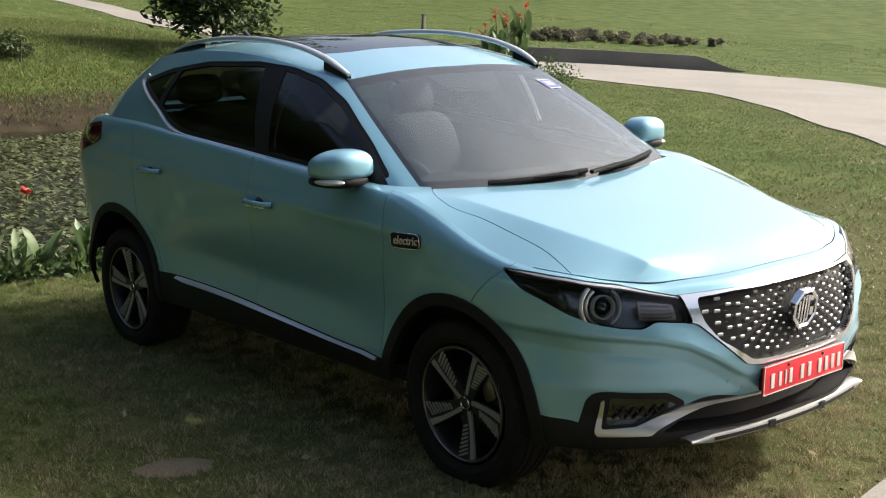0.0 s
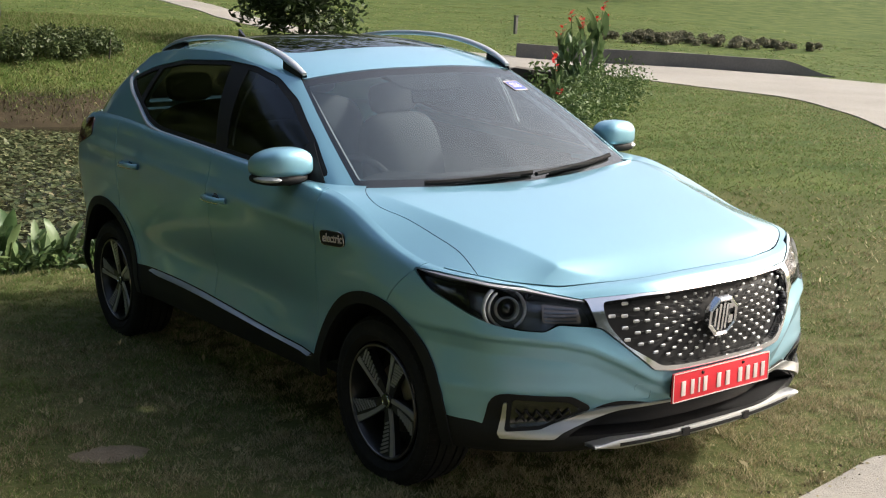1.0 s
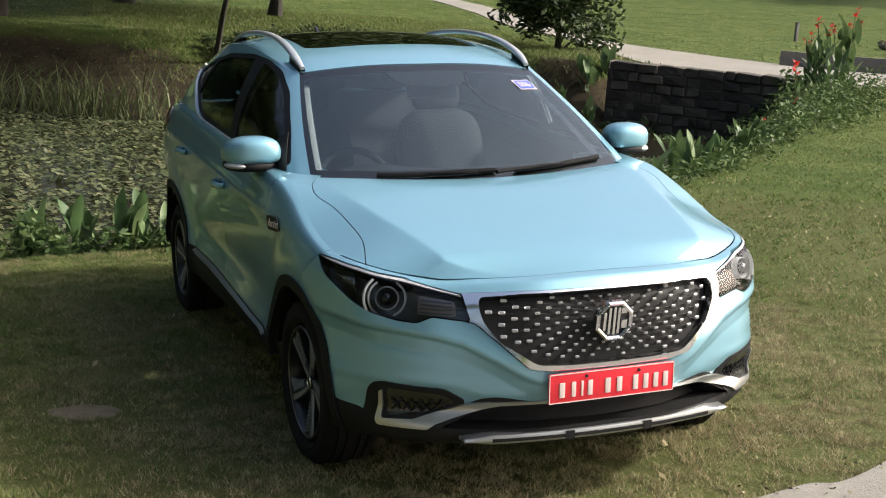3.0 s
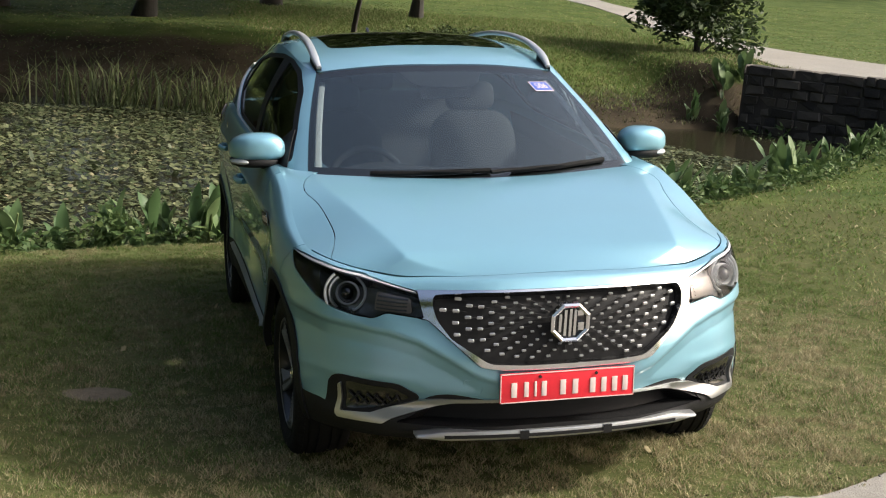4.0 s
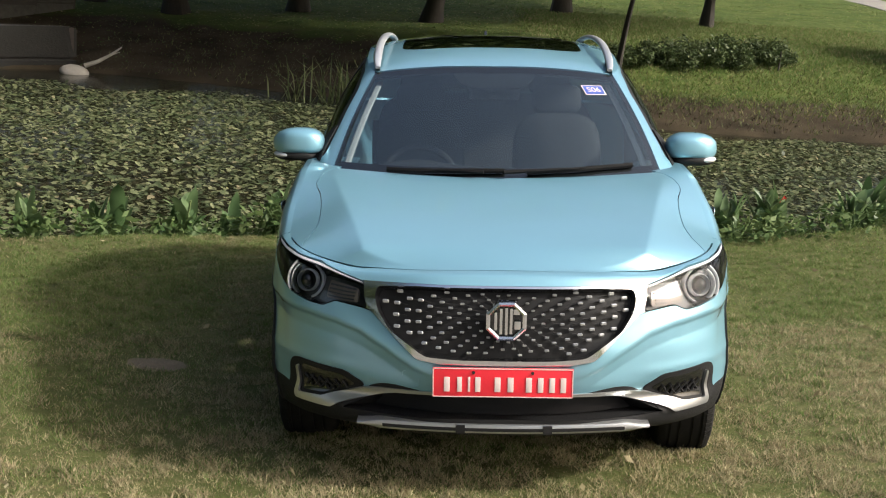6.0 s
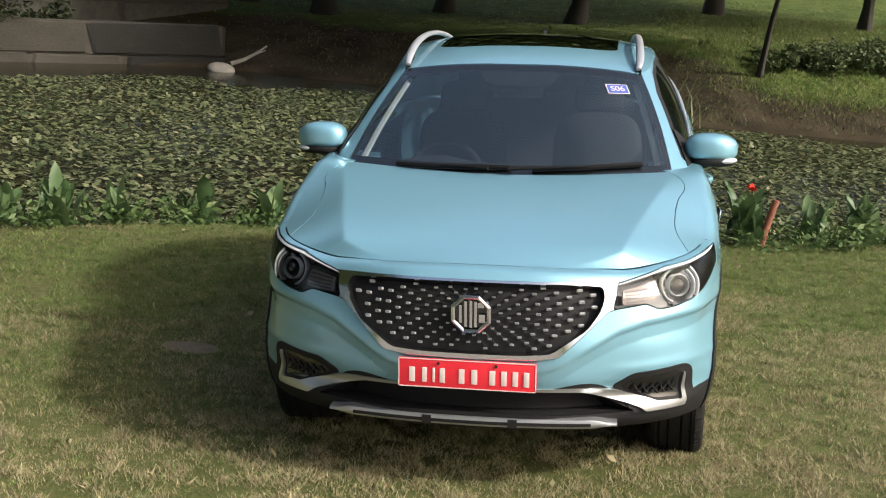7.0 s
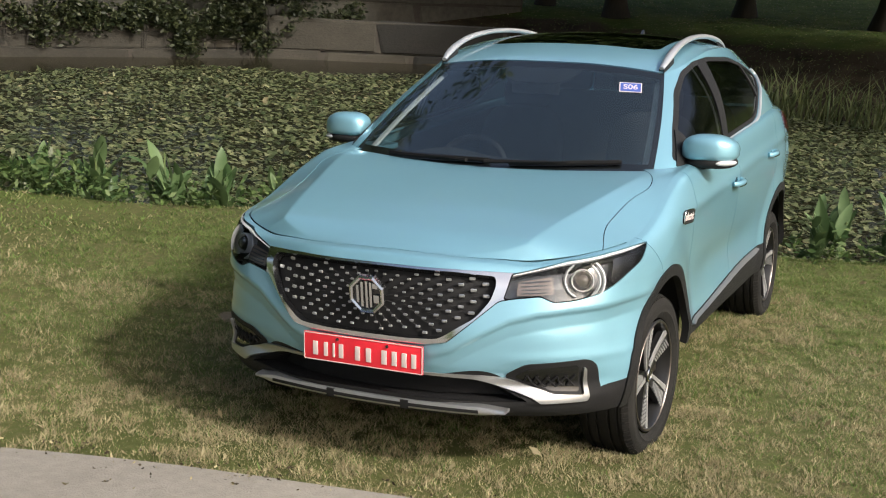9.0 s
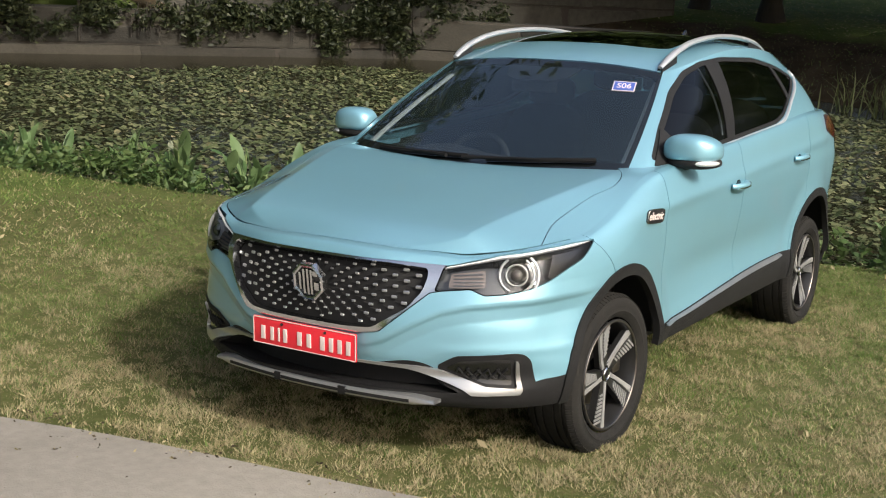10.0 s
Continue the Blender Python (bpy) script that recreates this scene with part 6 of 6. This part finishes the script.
for k, (x, y) in enumerate([(2.18, 10.0), (4.0, 9.6)]):
    root = thing("canna_flower", Matrix.Translation((x, y, WATER)), "single red blossom standing among the lilies", "flower", "flowers in the pond")
    part("stalk", tube_bm([(0, 0, -0.2), (0.01, 0, 0.08)], 0.012, 5), STEM, root)
    fb = bmesh.new()
    rnd = random.Random(k)
    for j in range(11):
        a = rnd.uniform(0, 6.28)
        d_ = Vector((math.cos(a), math.sin(a), rnd.uniform(-0.1, 0.9))).normalized()
        e_ = d_.cross(Vector((0, 0, 1))).normalized() * 0.04
        L = rnd.uniform(0.08, 0.15)
        c_ = Vector((0, 0, 0.08))
        fb.faces.new([fb.verts.new(c_), fb.verts.new(c_ + d_ * L * 0.5 + e_), fb.verts.new(c_ + d_ * L), fb.verts.new(c_ + d_ * L * 0.5 - e_)])
    part("blossom", fb, PETAL, root, "red blossom", smooth=False)


def leaf_cloud(centres, count, size, spread, squash=0.6):
    """Small folded leaves scattered round many centres: (pieces, 4, 3)."""
    c = np.asarray(centres)[rng.integers(0, len(centres), count)]
    off = rng.normal(0, 1, (count, 3))
    off /= np.linalg.norm(off, axis=1, keepdims=True)
    off *= (spread * rng.random(count) ** 0.45)[:, None]
    off[:, 2] *= squash
    p = c + off
    a = rng.normal(0, 1, (count, 3))
    a[:, 2] *= 0.6
    a /= np.linalg.norm(a, axis=1, keepdims=True)
    b = np.cross(a, rng.normal(0, 1, (count, 3)))
    b /= np.linalg.norm(b, axis=1, keepdims=True)
    s_ = (size * rng.uniform(0.6, 1.4, count))[:, None]
    return np.stack([p - a * s_, p + b * s_ * 0.42, p + a * s_, p - b * s_ * 0.42], 1)


QUAD = [(0, 1, 2), (0, 2, 3)]


def weeds(x, y, r, h, seed, leaf=0.036, n=900, label="low leafy weeds on the pond bank", mat_=None):
    cs = []
    rnd = random.Random(seed)
    for _ in range(14):
        a, q = rnd.uniform(0, 6.28), r * math.sqrt(rnd.random())
        g = at_ground(x + q * math.cos(a), y + q * math.sin(a))
        cs.append((g.x, g.y, g.z + h * rnd.uniform(0.2, 0.8)))
    v = leaf_cloud(cs, n, leaf, max(0.16, h * 0.55), 0.8)
    return soup("weeds", v, QUAD, (mat_ or WEED,), None, "stuff", label, "weeds")


for k, (x, y, r, h) in enumerate([(7.6, 7.9, 0.7, 0.35), (8.4, 8.6, 0.8, 0.4), (9.2, 9.4, 0.9, 0.45), (10.0, 10.2, 0.9, 0.5), (10.8, 10.8, 0.9, 0.5), (11.7, 11.4, 0.9, 0.5), (12.4, 12.2, 0.8, 0.6), (9.6, 10.4, 0.7, 0.5), (-7.8, 1.4, 0.9, 0.35), (-6.6, 1.6, 0.8, 0.3), (-5.4, 1.9, 0.7, 0.3), (-4.7, 2.1, 0.6, 0.4), (4.4, 5.5, 0.6, 0.3), (-1.6, 3.5, 0.6, 0.25), (0.3, 3.45, 0.6, 0.25), (2.4, 3.95, 0.6, 0.25)]):
    weeds(x, y, r, h, 500 + k)
for k, (x, y, r, h) in enumerate([(8.6, 14.6, 1.5, 0.3), (10.2, 16.4, 1.4, 0.35), (9.4, 15.6, 1.2, 0.3), (12.6, 16.6, 0.9, 0.5), (11.6, 17.4, 0.9, 0.5), (13.3, 15.4, 0.7, 0.6)]):
    weeds(x, y, r, h, 540 + k, 0.07, 700, "low weeds standing in the pond's shallow end")
for k, (x, y, r, h) in enumerate([(3.7, 20.9, 0.6, 0.35), (4.5, 21.1, 0.7, 0.42), (5.3, 21.5, 0.8, 0.5), (6.1, 21.9, 0.8, 0.5), (6.9, 22.3, 0.7, 0.35)]):
    weeds(x, y, r, h, 560 + k, 0.045, 2200, "leafy low shrubs under the trees", SHRUB)
for k, (x, y, r, h) in enumerate([(27.4, 27.4, 1.2, 0.30), (28.6, 26.8, 1.3, 0.38), (29.8, 26.1, 1.3, 0.36), (31.0, 25.3, 1.3, 0.32), (32.2, 24.5, 1.2, 0.28), (29.2, 27.6, 1.2, 0.34)]):
    weeds(x, y, r, h, 580 + k, 0.05, 2600, "grey-green shrubs beyond the drive", DRY_SHRUB)

for k, (x, y, r, h) in enumerate(undergrowth):
    weeds(x, y, r, h, 620 + k, 0.034, 260, "low leafy sprouts round the canna plants")

# leaf litter and small tufts on the bare bank
n_b = 26000
bx_, by_ = rng.uniform(-9, 12, n_b), rng.uniform(15, 27, n_b)
bd = poly_distance(bx_, by_, pond_loop)
ok = (bd > 0.10) & (bd < 3.4 - 1.2 * smoothstep(1.5, 4.0, bx_)) & (rng.random(n_b) < 0.25 + 0.75 * patches(bx_, by_, 0.5, 7))
bx_, by_ = bx_[ok], by_[ok]
bz_ = ground_height(bx_, by_) + 0.02
soup("leaf_litter", leaf_cloud(np.stack([bx_, by_, bz_], 1), len(bx_), 0.022, 0.03, 0.4), QUAD, (LITTER, WEED), (rng.random(len(bx_)) < 0.35).astype(int), "stuff", "brown leaf litter and sprouts on the bare bank", "leaf litter")

# dry tufts and weeds over the bare bank, thinning up the slope
n_t = 52000
tx_, ty_ = rng.uniform(-8, 13, n_t), rng.uniform(15, 27, n_t)
td = poly_distance(tx_, ty_, pond_loop)
ok = (td > 0.05) & (rng.random(n_t) < (1 - smoothstep(1.0, 4.5, td)) * (0.08 + 1.5 * patches(tx_, ty_, 0.45, 11) ** 2)) & ((tx_ > 2.0) | (rng.random(n_t) < 0.35))
tx_, ty_ = tx_[ok], ty_[ok]
n_t = len(tx_)
ta, th = rng.uniform(0, 6.28, n_t), rng.uniform(0.03, 0.15, n_t)
t_base = np.stack([tx_, ty_, ground_height(tx_, ty_) - 0.01], 1)
t_side = np.stack([-np.sin(ta), np.cos(ta), np.zeros(n_t)], 1) * 0.009
t_tip = t_base + np.stack([np.cos(ta) * th * 0.8, np.sin(ta) * th * 0.8, th], 1)
soup("bank_tufts", np.stack([t_base - t_side, t_base + t_side, t_tip], 1), [(0, 1, 2)], (REED, LITTER, BLADE_MID), rng.choice(3, n_t, p=[0.40, 0.38, 0.22]), "stuff", "dry brown and green tufts on the pond bank", "grass")

# reeds on the far shore
for k, (x, y, n_) in enumerate([(-3.2, 17.6, 14), (-2.4, 17.5, 46), (-1.8, 17.3, 70), (-1.2, 17.2, 64), (-0.5, 17.2, 50), (0.1, 17.0, 66), (0.7, 17.0, 60), (1.4, 17.0, 40)]):
    base = np.stack([x + rng.normal(0, 0.25, n_), y + rng.normal(0, 0.2, n_), np.full(n_, WATER - 0.05)], 1)
    hh = rng.uniform(0.35, 1.05, n_)
    a = rng.uniform(0, 6.28, n_)
    ln = rng.uniform(0.15, 0.95, n_)
    d_ = np.stack([np.cos(a), np.sin(a), np.zeros(n_)], 1)
    w = np.stack([-np.sin(a), np.cos(a), np.zeros(n_)], 1) * 0.015
    mid = base + d_ * (ln * 0.35)[:, None] + np.array([0, 0, 1]) * (hh * 0.65)[:, None]
    tip = base + d_ * ln[:, None] + np.array([0, 0, 1]) * hh[:, None]
    soup("reeds", np.stack([base - w, base + w, mid + w * 0.8, mid - w * 0.8, tip], 1), [(0, 1, 2), (0, 2, 3), (3, 2, 4)], (REED,), None, "stuff", "tall thin reeds on the far shore", "reeds")


# trees
def tree(x, y, radius, height, crown_r, crown_base, seed, label, leaves=5200, lean=(0, 0), leaf=0.16, limbs=9, bush=False):
    rnd = random.Random(seed)
    g = at_ground(x, y, -0.1)
    root = thing("bush" if bush else "tree", Matrix.Translation(g), label, "bush" if bush else "tree", "" if bush else "trees round the pond")
    top = Vector((lean[0] * height, lean[1] * height, height))
    line = [Vector((0, 0, 0)), Vector((lean[0] * height * 0.2 + rnd.uniform(-.1, .1), lean[1] * height * 0.2, height * 0.25)), Vector((lean[0] * height * 0.55 + rnd.uniform(-.2, .2), lean[1] * height * 0.5, height * 0.6)), top]
    pts = []
    for i in range(13):
        t = i / 12
        pts.append([float(spline(range(4), [p[k] for p in line])(t * 3)) for k in range(3)])
    bm = tube_bm(pts, radius, 12, taper=lambda t: (1.45 - 0.45 * min(1, t * 12)) * (1 - 0.75 * t))
    for v in bm.verts:
        v.co += Vector((rnd.uniform(-1, 1), rnd.uniform(-1, 1), 0)) * radius * 0.10
    part("trunk", bm, BARK, root)
    centres = []
    lb = []
    for k in range(limbs):
        a = 2 * math.pi * k / limbs + rnd.uniform(-0.4, 0.4)
        t = rnd.uniform(0.35, 0.9) if not bush else rnd.uniform(0.05, 0.6)
        s0 = Vector(pts[int(t * 12)])
        reach = crown_r * rnd.uniform(0.55, 1.0)
        e0 = Vector((top.x + math.cos(a) * reach, top.y + math.sin(a) * reach, max(crown_base, s0.z) + rnd.uniform(0.1, 0.9) * (height - crown_base) * (0.9 if not bush else 1.0)))
        mid = s0.lerp(e0, 0.5) + Vector((0, 0, 0.12 * reach))
        lb.append(tube_bm([s0, s0.lerp(mid, 0.6), mid, e0], radius * 0.4, 6, taper=lambda q: 1 - 0.75 * q))
        for j in range(6):
            q = rnd.uniform(0.45, 1.05)
            c_ = s0.lerp(e0, q) + Vector((rnd.gauss(0, 1), rnd.gauss(0, 1), rnd.gauss(0, 0.6))) * crown_r * 0.2
            c_.z = max(c_.z, crown_base)
            centres.append(tuple(c_))
    part("limbs", join_bm(*lb), BARK, root)
    for k in range(limbs):
        centres.append((top.x + rnd.gauss(0, crown_r * 0.35), top.y + rnd.gauss(0, crown_r * 0.35), crown_base + rnd.random() * (height * 1.05 - crown_base)))
    v = leaf_cloud(centres, leaves, leaf, crown_r * 0.34, 0.75)
    crown = soup("crown", v, QUAD, (BUSH_LEAF if bush else TREE_LEAF,), None, "", "", "")
    crown.parent = root
    return root


tree(12.3, 23.0, 0.09, 3.1, 1.45, 0.45, 11, "dense dark-leaved round bush tree beside the drive", 9000, leaf=0.085, limbs=14, bush=True)
tree(6.8, 30.0, 0.17, 12.0, 7.0, 3.2, 12, "large tree with a dark trunk on the far lawn", lean=(0.02, -0.1), leaf=0.24, leaves=16000, limbs=13)
tree(3.15, 20.3, 0.065, 7.0, 4.0, 4.0, 13, "young slender tree on the far bank", 6000, lean=(0.13, -0.42), leaf=0.17, limbs=13)
tree(-7.0, 24.7, 0.27, 9, 5.8, 2.4, 14, "large old tree behind the far bank", 9500, leaf=0.22, lean=(0.1, -0.28), limbs=13)
tree(-0.9, 26.0, 0.24, 9, 6.2, 2.4, 15, "large old tree behind the far bank", 8500, leaf=0.22, lean=(0.15, -0.48), limbs=13)
tree(-4.4, 27.5, 0.26, 9.0, 5.5, 2.3, 16, "large old tree behind the far bank", 8000, leaf=0.22, lean=(0.1, -0.2), limbs=13)
tree(-9.2, 25.6, 0.22, 11, 6, 2.2, 17, "leafy tree above the pond wall", 17000, leaf=0.22, lean=(0.2, -0.15), limbs=12)
tree(-11.6, 24.8, 0.20, 10, 6, 2.0, 18, "leafy tree above the pond wall", 17000, leaf=0.22, lean=(0.22, -0.15), limbs=12)
tree(-15.2, 20.0, 0.22, 10, 6, 1.9, 19, "leafy tree above the pond wall", 18000, leaf=0.22, lean=(0.22, -0.15), limbs=12)
tree(-18.6, 14.2, 0.22, 10, 6.2, 1.9, 20, "leafy tree above the pond wall", 18000, leaf=0.22, lean=(0.22, -0.12), limbs=12)
tree(2.8, 31.5, 0.25, 12, 7.0, 3.2, 21, "large old tree behind the far bank", 9500, leaf=0.24, lean=(0.05, -0.15), limbs=13)
# two tall trees out of view, added as dark mass for the car's side reflections
tree(-22.5, 8.0, 0.24, 13, 6.5, 1.9, 23, "leafy tree above the pond wall", 18000, leaf=0.24, lean=(0.2, -0.05), limbs=12)
tree(-24.5, 0.5, 0.24, 13, 6.5, 2.4, 24, "added unseen tree beyond the pond's end", 17000, leaf=0.24, limbs=12)
# unseen trees added behind the drive, to dim sky and reflections on the car's shaded side
for k, (x, y) in enumerate([(-15, -2), (-13.5, -8), (-12, -15), (-4, -27)]):
    tree(x, y, 0.28, 13, 6.5, 1.8, 30 + k, "added unseen tree that dims the car's shaded side", 14000, leaf=0.28, limbs=12)
# distant wood
for k in range(14):
    a = radians(-52 + 7.5 * k)
    d_ = 62 + 10 * ((k * 7) % 5)
    tree(d_ * math.sin(a), d_ * math.cos(a), 0.3, 11 + (k % 3), 6.5, 2.0, 40 + k, "distant broad tree of the far wood", 2600, leaf=0.42, limbs=8)


# creepers hanging over the pond wall
for k, (x, y, n_, drop, wide) in enumerate([(-13.8, 13.2, 1500, 0.55, 0.9), (-12.4, 15.3, 2600, 0.75, 1.1), (-11.5, 16.7, 2600, 0.8, 1.0), (-15.6, 10.6, 1700, 0.6, 1.2), (-17.0, 8.6, 1500, 0.5, 1.1), (-16.2, 9.6, 900, 0.6, 0.8), (-14.6, 12.0, 1100, 0.5, 0.8), (-13.1, 14.3, 1800, 0.35, 1.0), (-10.6, 18.0, 900, 0.3, 0.8), (-17.6, 7.7, 1500, 0.4, 1.0), (-12.0, 16.0, 1500, 0.4, 1.0)]):
    # slide along to the wall's own line
    run = math.hypot(x + 18.2, y - 6.6) * 1.02
    wall_a, wall_b = (Vector((*WALL_LINE[i], 0)) for i in (0, 1))
    foot = wall_a + (wall_b - wall_a).normalized() * (run + 1.2)
    root = thing("creeper", Matrix.Translation((foot.x, foot.y, 0.10)), "leafy creeper hanging over the weathered pond wall", "creeper", "creepers on the wall")
    along_ = Vector((7.0, 11.7, 0)).normalized()
    out_ = Vector((11.7, -7.0, 0)).normalized()
    cs = []
    rnd = random.Random(700 + k)
    for _ in range(26):
        s_ = rnd.uniform(-wide, wide)
        h_ = rnd.random()
        p = along_ * s_ + out_ * (0.32 - 0.5 * (h_ > 0.7)) + Vector((0, 0, 0.55 * max(0, h_ - 0.5) * 2 + 0.1 - (drop + 0.15) * rnd.random() * (h_ < 0.7) * (1 - 0.6 * abs(s_) / wide)))
        cs.append(tuple(p))
    v = leaf_cloud(cs, int(n_ * 1.4), 0.058, 0.26, 0.9)
    o = soup("foliage", v, QUAD, (VINE,), None, "", "", "")
    o.parent = root
    for j in range(5):
        s_ = rnd.uniform(-wide, wide) * 0.8
        p0 = along_ * s_ + out_ * 0.30
        part("stem", tube_bm([p0 + Vector((0, 0, 0.15)), p0 + Vector((0.03, 0, -0.2)), p0 + Vector((0, 0.02, -drop))], 0.012, 5), BARK, root)

# worn bare spot on the lawn
DIRT = material("bare_dirt", (0.115, 0.092, 0.062), 0.95, 0, (0.19, 0.155, 0.11), 14, 90, 0.5, bump=0.6, bump_scale=120, spec=0.1)
spot = [(-1.57, -0.5)]
for k in range(30):
    a = 2 * math.pi * k / 30
    r = 1 + 0.22 * noise.noise(Vector((math.cos(a) * 1.4, math.sin(a) * 1.4, 3.1)))
    spot.append((-1.57 + 0.20 * r * math.cos(a) - 0.03 * math.sin(a), -0.5 + 0.13 * r * math.sin(a)))
spot_z = dry_height(np.array([q[0] for q in spot]), np.array([q[1] for q in spot])) + 0.010
spot_ob = raw("bare_patch", [(q[0], q[1], float(z) - (0.012 if i else 0)) for i, (q, z) in enumerate(zip(spot, spot_z))], [(0, i, i % 30 + 1) for i in range(1, 31)], DIRT)
tagged(spot_ob, "worn bare patch of pale dirt on the lawn", "dirt", kind="structure")

# small things: rusty post, dead branch, boulder, marker post
g = at_ground(1.54, 3.30)
post = thing("garden_post", Matrix.Translation(g), "short leaning rusty red post beside the pond plants", "post")
part("shaft", tube_bm([(-0.01, 0, -0.1), (0.03, 0.01, 0.14), (0.075, 0.015, 0.34)], 0.03, 10, taper=lambda t: 1 - 0.15 * t), RUST, post)
part("cap", tube_bm([(0.074, 0.015, 0.335), (0.08, 0.016, 0.365)], 0.026, 10), RUST, post)
g = Vector((-7.85, 19.3, -0.72))
bm = bmesh.new()
bmesh.ops.create_icosphere(bm, subdivisions=3, radius=0.3)
for v in bm.verts:
    v.co *= 1 + 0.22 * noise.noise(v.co * 3)
    v.co.z *= 0.5
boulder = part("boulder", bm, BOULDER)
boulder.location = g
tagged(boulder, "pale rounded boulder at the wall's foot", "rock")
branch = part("dead_branch", join_bm(tube_bm([(0, 0, 0.0), (0.3, 0.1, 0.12), (0.6, 0.1, 0.30), (0.85, 0.15, 0.5)], 0.06, 8, taper=lambda t: 1 - 0.7 * t), tube_bm([(0.5, 0.1, 0.24), (0.6, 0.3, 0.3), (0.75, 0.4, 0.36)], 0.03, 6, taper=lambda t: 1 - 0.7 * t)), DEADWOOD)
branch.location = (-7.75, 19.7, -0.62)
branch.scale = (0.85, 0.85, 0.85)
tagged(branch, "pale dead branch leaning on the bank", "branch")
g = at_ground(6.8, 21.5)
stake = thing("garden_stake", Matrix.Translation(g), "thin dark wooden stake beside the shrubs", "stake")
part("shaft", tube_bm([(0, 0, -0.1), (0.01, 0, 0.2), (0.015, 0.01, 0.42)], 0.022, 8, taper=lambda t: 1 - 0.2 * t), BARK, stake)
g = at_ground(24.9, 30.3)
marker = thing("marker_post", Matrix.Translation(g), "small dark marker post standing on the far lawn", "post")
part("shaft", box_bm(0.11, 0.11, 0.62, (0, 0, 0.30), 0.02), KERB_STONE, marker)
part("cap", box_bm(0.14, 0.14, 0.05, (0, 0, 0.62), 0.01), KERB_STONE, marker)
# straw and dead leaves blown along the drive's edge
n_e = 9000
ex_, ey_ = rng.uniform(-4.5, 3.0, n_e), rng.uniform(-4.2, -0.8, n_e)
ed_ = road_distance(ex_, ey_)
ok = (ed_ < 0.12) & (rng.random(n_e) < np.exp(-np.maximum(-ed_, 0) / 0.10) + 0.004)
ex_, ey_ = ex_[ok], ey_[ok]
ez_ = np.maximum(dry_height(ex_, ey_), ground_height(ex_, ey_)) + 0.024
soup("dry_litter", leaf_cloud(np.stack([ex_, ey_, ez_], 1), len(ex_), 0.009, 0.012, 0.25), QUAD, (BLADE_STRAW, LITTER), (rng.random(len(ex_)) < 0.6).astype(int), "stuff", "straw and dead leaves along the drive's edge", "leaf litter")
# fallen leaves on the lawn
n_f = 260
fx_, fy_ = rng.uniform(-7, 9, n_f), rng.uniform(-3, 6, n_f)
ok = (poly_distance(fx_, fy_, pond_loop) > 0.9) & (road_distance(fx_, fy_) > 0.1)
fx_, fy_ = fx_[ok], fy_[ok]
fz_ = ground_height(fx_, fy_) + 0.035
fv = leaf_cloud(np.stack([fx_, fy_, fz_], 1), len(fx_), 0.022, 0.02, 0.2)
soup("fallen_leaves", fv, QUAD, (BLADE_STRAW,), None, "stuff", "scattered small dry fallen leaves on the lawn", "leaves")
